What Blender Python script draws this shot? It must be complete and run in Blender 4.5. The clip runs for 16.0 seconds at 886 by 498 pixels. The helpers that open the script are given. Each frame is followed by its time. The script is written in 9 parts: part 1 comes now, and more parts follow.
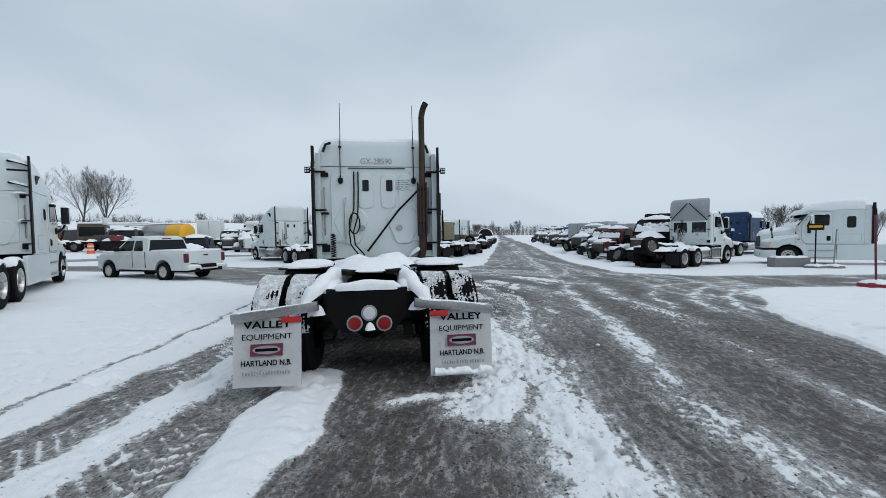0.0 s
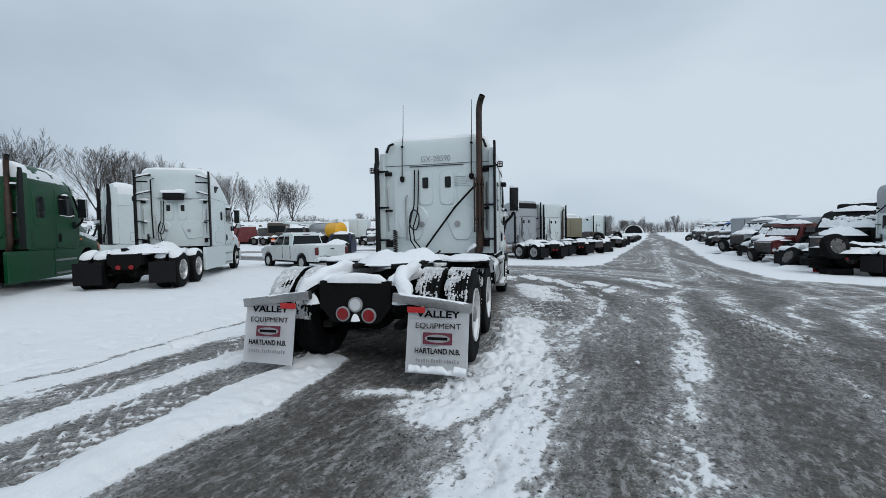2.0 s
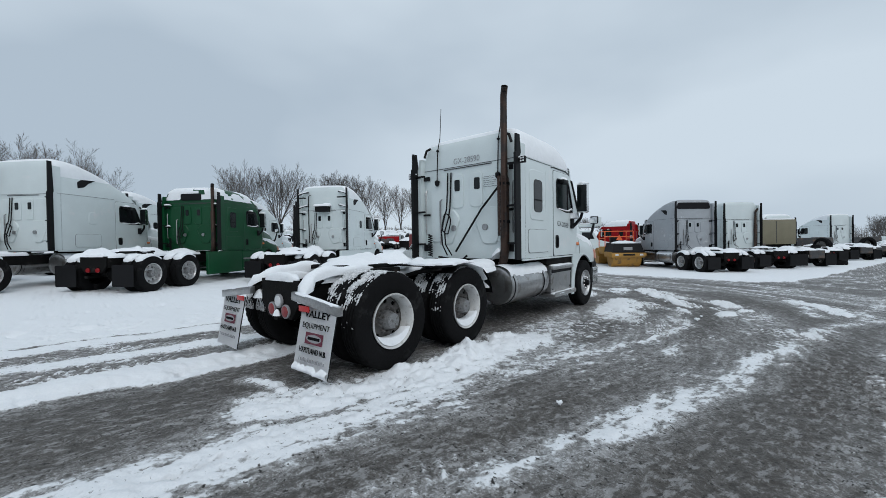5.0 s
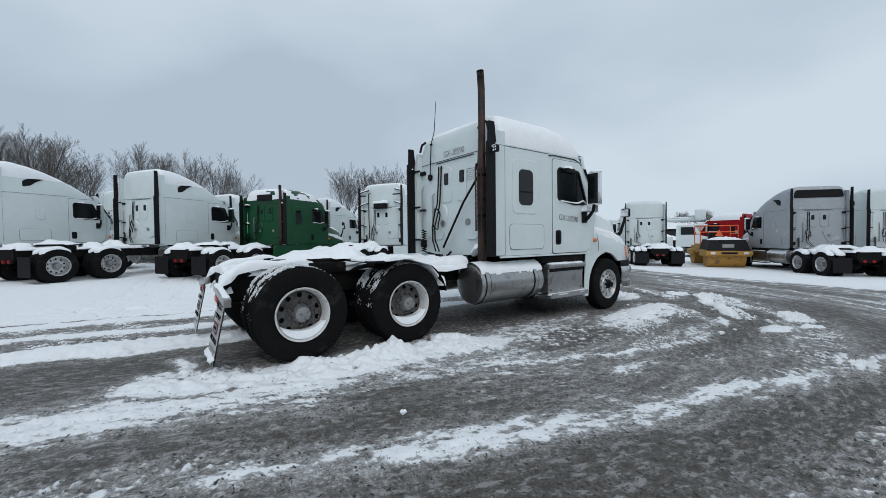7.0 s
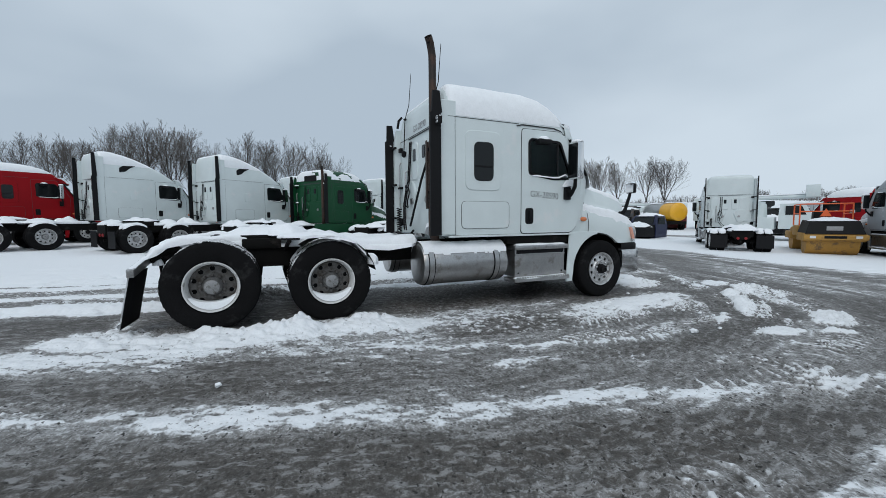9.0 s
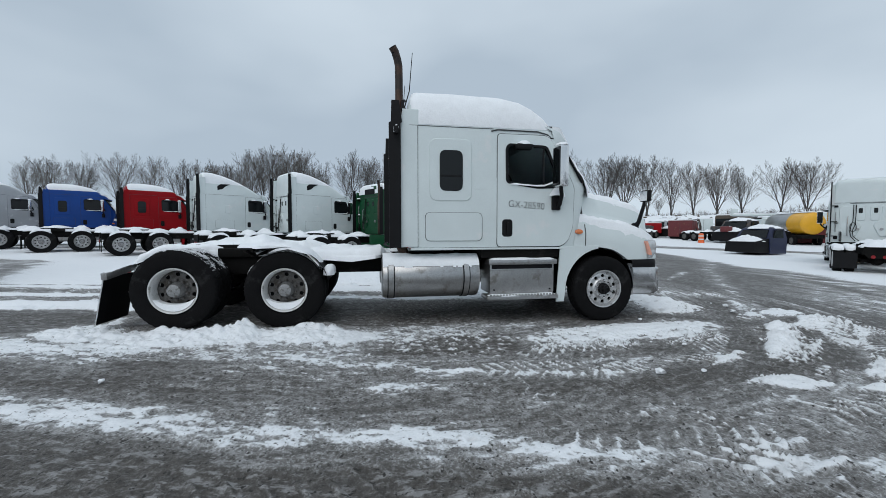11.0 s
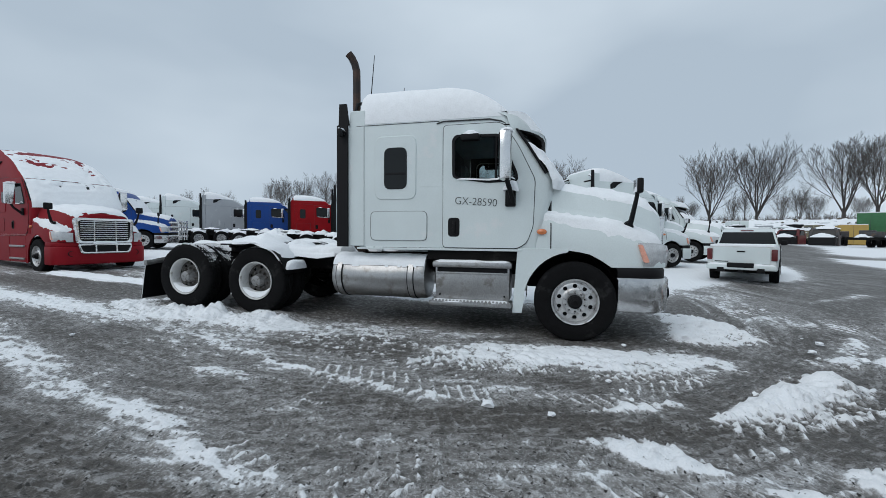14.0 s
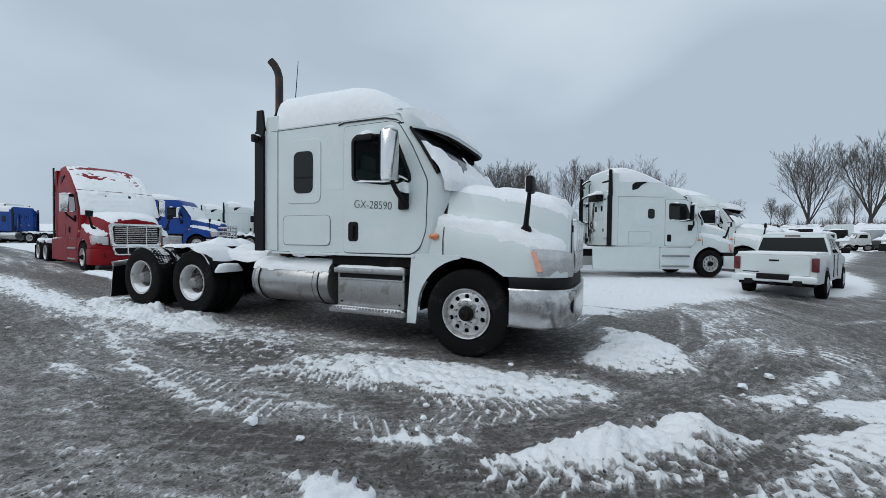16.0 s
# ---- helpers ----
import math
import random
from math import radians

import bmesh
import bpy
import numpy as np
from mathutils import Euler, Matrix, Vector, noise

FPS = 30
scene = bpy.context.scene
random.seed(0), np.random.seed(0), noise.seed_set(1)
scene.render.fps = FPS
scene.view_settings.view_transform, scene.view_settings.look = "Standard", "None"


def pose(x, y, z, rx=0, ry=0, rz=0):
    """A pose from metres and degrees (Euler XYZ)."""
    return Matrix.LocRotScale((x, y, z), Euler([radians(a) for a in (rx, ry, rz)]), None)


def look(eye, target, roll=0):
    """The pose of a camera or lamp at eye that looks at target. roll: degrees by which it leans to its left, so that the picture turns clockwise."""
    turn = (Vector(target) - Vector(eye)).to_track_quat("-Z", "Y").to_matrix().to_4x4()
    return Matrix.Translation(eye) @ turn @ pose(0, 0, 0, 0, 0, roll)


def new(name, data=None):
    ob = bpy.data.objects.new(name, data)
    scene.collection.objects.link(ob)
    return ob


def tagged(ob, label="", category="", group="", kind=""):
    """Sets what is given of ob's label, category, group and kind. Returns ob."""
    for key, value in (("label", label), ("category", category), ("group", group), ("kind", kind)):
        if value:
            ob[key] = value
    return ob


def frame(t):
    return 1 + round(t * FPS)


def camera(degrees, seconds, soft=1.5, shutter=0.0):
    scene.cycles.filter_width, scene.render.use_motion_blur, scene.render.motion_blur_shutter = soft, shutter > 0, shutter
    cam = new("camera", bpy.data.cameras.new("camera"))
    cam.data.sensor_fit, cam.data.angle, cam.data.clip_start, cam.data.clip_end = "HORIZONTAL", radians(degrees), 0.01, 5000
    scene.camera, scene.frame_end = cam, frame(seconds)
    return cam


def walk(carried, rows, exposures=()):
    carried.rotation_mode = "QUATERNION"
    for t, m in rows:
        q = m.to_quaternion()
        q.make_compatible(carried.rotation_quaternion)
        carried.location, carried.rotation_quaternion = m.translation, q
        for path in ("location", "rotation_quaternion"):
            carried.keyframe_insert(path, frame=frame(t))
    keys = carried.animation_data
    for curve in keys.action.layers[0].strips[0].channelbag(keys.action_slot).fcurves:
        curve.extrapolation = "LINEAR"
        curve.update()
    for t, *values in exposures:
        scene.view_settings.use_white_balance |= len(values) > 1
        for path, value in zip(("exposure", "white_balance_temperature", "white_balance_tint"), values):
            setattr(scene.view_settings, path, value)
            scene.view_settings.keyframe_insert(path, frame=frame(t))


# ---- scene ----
cam = camera(97.4, 16.0, soft=0.6)
METRES, EYE, TILT, LEAN, TURN = 16.363, 1.44, 0.0, 0.0, 0.0
ROWS = [
    (0.0, 0.0, 0.0, 0.0, -0.03, -2.27, 0.86),
    (0.5, 0.0209, 0.0017, -0.0002, 4.84, -3.18, 0.83),
    (1.0, 0.0473, 0.0102, -0.0013, 8.83, -2.68, 0.91),
    (1.5, 0.0712, 0.0114, 0.0001, 14.08, -2.95, 0.89),
    (2.0, 0.0931, 0.0241, -0.0027, 20.2, -2.38, 0.87),
    (2.5, 0.1179, 0.0341, -0.0025, 24.17, -1.03, 0.82),
    (3.0, 0.1403, 0.0452, -0.0027, 27.52, -2.34, 0.84),
    (3.5, 0.1632, 0.065, -0.0043, 32.71, -2.38, 0.91),
    (6.0, 0.2723, 0.1812, -0.0094, 53.87, -0.38, 0.69),
    (6.5, 0.2888, 0.2086, -0.0086, 57.52, -0.59, 0.64),
    (7.0, 0.2976, 0.2434, -0.0104, 60.92, -1.42, 0.64),
    (7.5, 0.3124, 0.2732, -0.0099, 64.0, -0.49, 0.55),
    (8.0, 0.3189, 0.3052, -0.012, 65.69, -3.41, 0.5),
    (8.5, 0.3284, 0.3381, -0.0134, 70.13, -2.42, 0.39),
    (9.0, 0.3359, 0.3689, -0.0129, 73.28, -4.3, 0.34),
    (11.5, 0.3409, 0.5245, -0.0129, 92.08, -0.2, 0.0),
    (12.0, 0.3317, 0.5594, -0.0141, 96.53, 0.53, -0.01),
    (12.5, 0.3271, 0.5903, -0.0132, 98.55, -4.3, -0.05),
    (13.0, 0.3144, 0.6204, -0.0145, 104.51, -3.24, -0.13),
    (13.5, 0.3059, 0.6533, -0.0166, 108.7, -1.7, -0.31),
    (14.0, 0.2942, 0.6813, -0.0169, 111.46, -1.97, -0.43),
    (14.5, 0.2745, 0.7115, -0.0172, 112.8, -2.02, -0.35),
    (15.0, 0.2602, 0.7399, -0.0157, 114.35, -3.3, -0.43),
    (15.5, 0.2361, 0.7673, -0.0161, 118.35, -2.36, -0.48),
    (16.0, 0.218, 0.7965, -0.0157, 120.89, -1.34, -0.62),
]
walk(cam, [(t, pose(0, 0, EYE, TILT, LEAN, TURN) @ pose(METRES * x, METRES * y, METRES * z, 90 + pitch, roll, yaw)) for t, x, y, z, yaw, pitch, roll in ROWS])

# ---- light: overcast winter sky ----
world = bpy.data.worlds.new("overcast_sky")
scene.world = world
world.use_nodes = True
wn, wl = world.node_tree.nodes, world.node_tree.links
sky = wn.new("ShaderNodeTexSky")
sky.sky_type, sky.sun_disc = "NISHITA", False
sky.sun_elevation, sky.sun_rotation = radians(48), radians(115)
sky_dim = wn.new("ShaderNodeMixRGB")
sky_dim.blend_type, sky_dim.inputs[0].default_value = "MULTIPLY", 1.0
sky_dim.inputs[2].default_value = (0.02, 0.02, 0.02, 1)
wl.new(sky.outputs[0], sky_dim.inputs[1])
geo = wn.new("ShaderNodeTexCoord")
stretch = wn.new("ShaderNodeMapping")
stretch.inputs["Scale"].default_value = (1.0, 1.0, 2.4)
cloud = wn.new("ShaderNodeTexNoise")
cloud.inputs["Scale"].default_value, cloud.inputs["Detail"].default_value = 1.1, 4.0
cloud.inputs["Roughness"].default_value = 0.45
ramp = wn.new("ShaderNodeValToRGB")
ramp.color_ramp.elements[0].position, ramp.color_ramp.elements[0].color = 0.36, (0.43, 0.52, 0.615, 1)
ramp.color_ramp.elements[1].position, ramp.color_ramp.elements[1].color = 0.62, (0.605, 0.70, 0.79, 1)
wl.new(geo.outputs["Generated"], stretch.inputs[0])
wl.new(stretch.outputs[0], cloud.inputs["Vector"])
thick = cloud.outputs["Fac"]
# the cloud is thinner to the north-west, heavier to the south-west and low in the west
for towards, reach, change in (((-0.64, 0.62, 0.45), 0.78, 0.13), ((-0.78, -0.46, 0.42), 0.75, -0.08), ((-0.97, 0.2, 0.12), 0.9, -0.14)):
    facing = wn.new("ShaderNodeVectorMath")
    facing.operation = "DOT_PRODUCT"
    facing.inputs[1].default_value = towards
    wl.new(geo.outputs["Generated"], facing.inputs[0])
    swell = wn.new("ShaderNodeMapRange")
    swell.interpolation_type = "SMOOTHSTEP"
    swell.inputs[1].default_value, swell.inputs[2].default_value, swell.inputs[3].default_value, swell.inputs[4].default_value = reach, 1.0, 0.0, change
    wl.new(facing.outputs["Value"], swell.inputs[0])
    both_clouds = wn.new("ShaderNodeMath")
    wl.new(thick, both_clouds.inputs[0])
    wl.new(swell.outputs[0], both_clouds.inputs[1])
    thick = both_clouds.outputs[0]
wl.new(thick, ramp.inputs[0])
veil = wn.new("ShaderNodeMixRGB")
veil.inputs[0].default_value = 0.94
wl.new(sky_dim.outputs[0], veil.inputs[1])
wl.new(ramp.outputs[0], veil.inputs[2])
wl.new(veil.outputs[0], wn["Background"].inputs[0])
wn["Background"].inputs[1].default_value = 1.0
sun = new("sun", bpy.data.lights.new("sun", "SUN"))
sun.data.energy, sun.data.angle, sun.data.color = 0.9, radians(50), (1.0, 0.98, 0.96)
sun.matrix_world = look((22, -4, 26), (0, 6, 0))
scene.view_settings.exposure = 0.08


# ---- materials ----
def material(name, base, rough=0.5, metal=0.0, vary=0.12, scale=6.0, bump=0.1, fine=60.0, tint=None, amount=0.0, spot=3.0, coat=0.0, per_object=0.0, gloss=0.5):
    """Base colour with two scales of variation, fine relief, and patches of a second colour (dirt, rust, frost)."""
    m = bpy.data.materials.new(name)
    m.use_nodes = True
    n, l = m.node_tree.nodes, m.node_tree.links
    p = n["Principled BSDF"]
    where = n.new("ShaderNodeTexCoord")
    big, small = n.new("ShaderNodeTexNoise"), n.new("ShaderNodeTexNoise")
    big.inputs["Scale"].default_value, small.inputs["Scale"].default_value = scale, fine
    big.inputs["Detail"].default_value, small.inputs["Detail"].default_value = 4, 3
    l.new(where.outputs["Object"], big.inputs["Vector"])
    l.new(where.outputs["Object"], small.inputs["Vector"])
    both = n.new("ShaderNodeMath")
    both.operation = "ADD"
    l.new(big.outputs["Fac"], both.inputs[0])
    l.new(small.outputs["Fac"], both.inputs[1])
    tone = n.new("ShaderNodeMapRange")
    tone.inputs[1].default_value, tone.inputs[2].default_value = 0.6, 1.4
    tone.inputs[3].default_value, tone.inputs[4].default_value = 1 - vary, 1 + vary
    l.new(both.outputs[0], tone.inputs[0])
    mul = n.new("ShaderNodeMixRGB")
    mul.blend_type, mul.inputs[0].default_value = "MULTIPLY", 1.0
    mul.inputs[1].default_value = (*base, 1)
    l.new(tone.outputs[0], mul.inputs[2])
    out = mul.outputs[0]
    if per_object:
        info = n.new("ShaderNodeObjectInfo")
        rng = n.new("ShaderNodeMapRange")
        rng.inputs[3].default_value, rng.inputs[4].default_value = 1 - per_object, 1 + per_object
        l.new(info.outputs["Random"], rng.inputs[0])
        mo = n.new("ShaderNodeMixRGB")
        mo.blend_type, mo.inputs[0].default_value = "MULTIPLY", 1.0
        l.new(out, mo.inputs[1])
        l.new(rng.outputs[0], mo.inputs[2])
        out = mo.outputs[0]
    if tint:
        patch = n.new("ShaderNodeTexNoise")
        patch.inputs["Scale"].default_value, patch.inputs["Detail"].default_value, patch.inputs["Roughness"].default_value = spot, 8, 0.65
        l.new(where.outputs["Object"], patch.inputs["Vector"])
        cut = n.new("ShaderNodeMapRange")
        cut.inputs[1].default_value, cut.inputs[2].default_value = 0.62 - amount * 0.3, 0.74 - amount * 0.3
        l.new(patch.outputs["Fac"], cut.inputs[0])
        dirt = n.new("ShaderNodeMixRGB")
        dirt.inputs[2].default_value = (*tint, 1)
        l.new(cut.outputs[0], dirt.inputs[0])
        l.new(out, dirt.inputs[1])
        out = dirt.outputs[0]
    l.new(out, p.inputs["Base Color"])
    p.inputs["Roughness"].default_value, p.inputs["Metallic"].default_value = rough, metal
    p.inputs["Coat Weight"].default_value, p.inputs["Specular IOR Level"].default_value = coat, gloss
    if bump:
        b = n.new("ShaderNodeBump")
        b.inputs["Strength"].default_value, b.inputs["Distance"].default_value = bump, 0.01
        l.new(both.outputs[0], b.inputs["Height"])
        l.new(b.outputs[0], p.inputs["Normal"])
    return m


SNOW = material("snow", (0.84, 0.86, 0.88), 0.75, gloss=0.2, vary=0.05, scale=9, bump=0.6, fine=45)
WHITE = material("white_paint", (0.625, 0.685, 0.685), 0.4, vary=0.06, scale=2.5, bump=0.05, tint=(0.7, 0.71, 0.71), amount=0.05, spot=2.0, coat=0.25)
SILVER = material("silver_paint", (0.33, 0.35, 0.37), 0.4, vary=0.08, scale=2, bump=0.05, tint=(0.5, 0.52, 0.53), amount=0.1, coat=0.2)
GREEN = material("green_paint", (0.003, 0.056, 0.02), 0.4, vary=0.15, scale=2, bump=0.05, coat=0.05, gloss=0.3)
RED = material("red_paint", (0.27, 0.004, 0.008), 0.5, vary=0.15, scale=2, bump=0.05, coat=0.0, gloss=0.15)
BLUE = material("blue_paint", (0.003, 0.05, 0.25), 0.4, vary=0.12, scale=2, bump=0.05, coat=0.05, gloss=0.3)
CRIMSON = material("crimson_paint", (0.21, 0.004, 0.01), 0.5, vary=0.15, scale=2, bump=0.05, gloss=0.15)
MAROON = material("maroon_paint", (0.12, 0.015, 0.018), 0.5, vary=0.2, scale=2, bump=0.1, tint=(0.2, 0.1, 0.05), amount=0.2)
TRIM = material("black_trim", (0.006, 0.006, 0.007), 0.6, gloss=0.2, vary=0.2, scale=5, bump=0.15)
FRAME = material("greasy_black_frame", (0.005, 0.0048, 0.0045), 0.75, gloss=0.15, vary=0.3, scale=8, bump=0.4, tint=(0.035, 0.03, 0.028), amount=0.15)
RUBBER = material("tyre_rubber", (0.007, 0.007, 0.0075), 0.88, gloss=0.12, vary=0.25, scale=10, bump=0.5, fine=90, tint=(0.03, 0.03, 0.03), amount=0.1)
STEEL = material("brushed_aluminium", (0.4, 0.4, 0.4), 0.3, 0.9, vary=0.25, scale=5, bump=0.12, tint=(0.26, 0.25, 0.23), amount=0.3, spot=5)
ALLOY = material("polished_rim", (0.6, 0.6, 0.6), 0.36, 0.8, vary=0.15, scale=9, bump=0.15, tint=(0.25, 0.24, 0.23), amount=0.3, spot=14)
WHITERIM = material("white_steel_rim", (0.6, 0.6, 0.59), 0.55, vary=0.1, scale=9, bump=0.2, tint=(0.3, 0.29, 0.27), amount=0.2, spot=12)
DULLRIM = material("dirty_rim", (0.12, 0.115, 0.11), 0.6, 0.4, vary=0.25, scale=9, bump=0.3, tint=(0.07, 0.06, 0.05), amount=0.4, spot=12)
WORNSTEEL = material("worn_steel", (0.3, 0.3, 0.3), 0.5, 0.7, vary=0.25, scale=14, bump=0.3, tint=(0.12, 0.11, 0.1), amount=0.3, spot=18)
DULLCHROME = material("weathered_chrome", (0.5, 0.5, 0.5), 0.22, 1.0, vary=0.2, scale=6, bump=0.25, fine=9, tint=(0.25, 0.25, 0.25), amount=0.3, spot=5)
CHROME = material("chrome", (0.72, 0.72, 0.72), 0.16, 1.0, vary=0.06, scale=5, bump=0.05, tint=(0.42, 0.42, 0.42), amount=0.2, spot=7)
RUST = material("heat_browned_pipe", (0.06, 0.035, 0.026), 0.55, 0.5, vary=0.3, scale=6, bump=0.35, tint=(0.03, 0.024, 0.022), amount=0.45, spot=4)
DARKGLASS = material("dark_glass", (0.008, 0.01, 0.011), 0.08, vary=0.1, scale=1, bump=0.0, gloss=0.28)
FLAP = material("white_mud_flap", (0.93, 0.93, 0.94), 0.6, vary=0.05, scale=6, bump=0.2, tint=(0.62, 0.62, 0.61), amount=0.06, spot=6)
INK = material("black_ink", (0.005, 0.005, 0.006), 0.8, vary=0.2, scale=20, bump=0.0, gloss=0.05)
MARKER = material("faded_marker_ink", (0.035, 0.037, 0.042), 0.7, vary=0.4, scale=25, bump=0.0)
PALEINK = material("grey_ink", (0.3, 0.3, 0.31), 0.7, vary=0.1, scale=20, bump=0.0)
LOGO = material("maroon_print", (0.13, 0.016, 0.035), 0.6, vary=0.1, scale=20, bump=0.0)
LENS = material("red_lens", (0.24, 0.004, 0.007), 0.3, vary=0.1, scale=20, bump=0.1, coat=0.1)
REFLECT = material("red_reflector", (0.5, 0.02, 0.02), 0.35, vary=0.1, scale=40, bump=0.1)
AMBER = material("amber_lens", (0.66, 0.2, 0.07), 0.25, vary=0.1, scale=20, bump=0.1, coat=0.5)
CLEARLENS = material("frosted_lens", (0.66, 0.67, 0.68), 0.2, vary=0.08, scale=8, bump=0.1, coat=0.6)
DARKLENS = material("dark_red_lens", (0.1, 0.008, 0.01), 0.3, vary=0.1, scale=20, bump=0.1, coat=0.3)
HEADLAMP = material("headlamp_lens", (0.52, 0.53, 0.54), 0.16, 0.2, vary=0.25, scale=9, bump=0.1, coat=0.6)
GRIMY = material("grimy_white_paint", (0.6, 0.62, 0.62), 0.5, vary=0.08, scale=2.5, bump=0.05, tint=(0.45, 0.44, 0.42), amount=0.15, spot=3.5)
FROST = material("frost_in_tread", (0.52, 0.53, 0.54), 0.85, vary=0.3, scale=30, bump=0.5, tint=(0.8, 0.81, 0.82), amount=0.4, spot=14)
# INTERIOR, LINING, CURTAIN: greys lightened and tinted to paint in the cab's teal daylight
INTERIOR = material("teal_lit_cab_lining", (0.42, 0.48, 0.48), 0.8, vary=0.2, scale=4, bump=0.2)
LINING = material("teal_lit_grey_plastic", (0.22, 0.26, 0.26), 0.6, vary=0.2, scale=4, bump=0.1)
CORNERLENS = material("faded_amber_lens", (0.72, 0.34, 0.25), 0.3, vary=0.2, scale=20, bump=0.1, coat=0.4)
CURTAIN = material("teal_lit_seat_cloth", (0.4, 0.47, 0.46), 0.9, vary=0.15, scale=8, bump=0.3)
SEAM = material("panel_gap", (0.05, 0.052, 0.055), 0.8, vary=0.1, scale=6, bump=0.0)
YELLOW = material("yellow_tank_paint", (0.75, 0.38, 0.015), 0.45, vary=0.1, scale=2, bump=0.05, coat=0.2)
ROLLER = material("machine_yellow", (0.42, 0.22, 0.04), 0.6, vary=0.2, scale=3, bump=0.2, tint=(0.15, 0.09, 0.04), amount=0.25)
ORANGE = material("traffic_orange", (0.75, 0.13, 0.03), 0.55, vary=0.12, scale=5, bump=0.1)
TAN = material("tan_trailer", (0.2, 0.18, 0.12), 0.6, vary=0.15, scale=2, bump=0.1)
OCHRE = material("ochre_container", (0.4, 0.27, 0.07), 0.6, vary=0.15, scale=2, bump=0.1)
CGREEN = material("green_container", (0.03, 0.13, 0.05), 0.6, vary=0.2, scale=2, bump=0.1)
CONCRETE = material("concrete", (0.2, 0.2, 0.2), 0.85, vary=0.15, scale=5, bump=0.4)
BARK = material("bark", (0.06, 0.053, 0.049), 0.9, vary=0.3, scale=3, bump=0.5, per_object=0.25)
TWIG = material("twigs", (0.095, 0.086, 0.08), 0.9, vary=0.3, scale=3, bump=0.0, per_object=0.25)
BRUSH = material("dry_brush", (0.11, 0.1, 0.095), 0.95, vary=0.3, scale=3, bump=0.0)
MACHINE = material("grey_machinery", (0.05, 0.05, 0.052), 0.65, vary=0.4, scale=5, bump=0.4, tint=(0.13, 0.08, 0.05), amount=0.3)
BROWNCAB = material("weathered_bus_brown", (0.09, 0.07, 0.05), 0.6, vary=0.2, scale=3, bump=0.2)

GLASS = bpy.data.materials.new("window_glass")
GLASS.use_nodes = True
gp = GLASS.node_tree.nodes["Principled BSDF"]
gp.inputs["Base Color"].default_value, gp.inputs["Roughness"].default_value = (0.55, 0.62, 0.62, 1), 0.03
gp.inputs["Transmission Weight"].default_value, gp.inputs["IOR"].default_value = 1.0, 1.1


# ---- mesh helpers ----
def mesh_of(name, bm, mat, smooth=40):
    bmesh.ops.recalc_face_normals(bm, faces=bm.faces)
    me = bpy.data.meshes.new(name)
    bm.to_mesh(me)
    bm.free()
    for m in mat if isinstance(mat, (list, tuple)) else [mat]:
        me.materials.append(m)
    if smooth:
        me.polygons.foreach_set("use_smooth", [True] * len(me.polygons))
        me.set_sharp_from_angle(angle=radians(smooth))
    return me


def part(name, bm, mat, parent, label="", at=None, smooth=40):
    me = bm if isinstance(bm, bpy.types.Mesh) else mesh_of(name, bm, mat, smooth)
    ob = new(name, me)
    if at is not None:
        ob.matrix_basis = at
    ob.parent = parent
    return tagged(ob, label)


def empty(name, m, label, category, group=""):
    ob = new(name)
    ob.matrix_basis = m
    ob.empty_display_size = 0.2
    return tagged(ob, label, category, group)


def box(bm, x0, x1, y0, y1, z0, z1, bevel=0.0, m=None):
    v = [bm.verts.new((x, y, z)) for z in (z0, z1) for x, y in ((x0, y0), (x1, y0), (x1, y1), (x0, y1))]
    fs = [bm.faces.new([v[i] for i in f]) for f in ((3, 2, 1, 0), (4, 5, 6, 7), (0, 1, 5, 4), (1, 2, 6, 5), (2, 3, 7, 6), (3, 0, 4, 7))]
    if bevel:
        es = list({e for f in fs for e in f.edges})
        r = bmesh.ops.bevel(bm, geom=es, offset=bevel, segments=2, profile=0.6, affect="EDGES")
        v = list({w for f in r["faces"] for w in f.verts} | {w for w in v if w.is_valid})
    if m is not None:
        for w in v:
            w.co = m @ w.co
    return bm


def loft(bm, rings, cap=True, closed=True):
    vs = [[bm.verts.new(p) for p in r] for r in rings]
    n = len(vs[0])
    for a, b in zip(vs, vs[1:]):
        for i in range(n if closed else n - 1):
            bm.faces.new((a[i], a[(i + 1) % n], b[(i + 1) % n], b[i]))
    if cap and closed:
        bm.faces.new(vs[0][::-1])
        bm.faces.new(vs[-1])
    return bm


def tube(bm, path, radius, sides=8, cap=True):
    """A tube along a path; radius may be a number or one a point."""
    path = [Vector(p) for p in path]
    rad = radius if isinstance(radius, (list, tuple)) else [radius] * len(path)
    rings = []
    side = None
    for i, p in enumerate(path):
        d = (path[min(i + 1, len(path) - 1)] - path[max(i - 1, 0)]).normalized()
        if side is None:
            side = d.orthogonal().normalized()
        side = (side - d * side.dot(d)).normalized()
        up = d.cross(side)
        rings.append([p + rad[i] * (math.cos(2 * math.pi * k / sides) * side + math.sin(2 * math.pi * k / sides) * up) for k in range(sides)])
    return loft(bm, rings, cap)


def lathe(bm, profile, sides=32, axis="x", centre=(0, 0, 0)):
    """A body of revolution about x (or z): profile of (along, radius)."""
    rings = []
    for a, r in profile:
        ring = []
        for k in range(sides):
            c, s = r * math.cos(2 * math.pi * k / sides), r * math.sin(2 * math.pi * k / sides)
            ring.append((centre[0] + a, centre[1] + c, centre[2] + s) if axis == "x" else (centre[0] + c, centre[1] + s, centre[2] + a) if axis == "z" else (centre[0] + c, centre[1] + a, centre[2] + s))
        rings.append(ring)
    return loft(bm, rings)


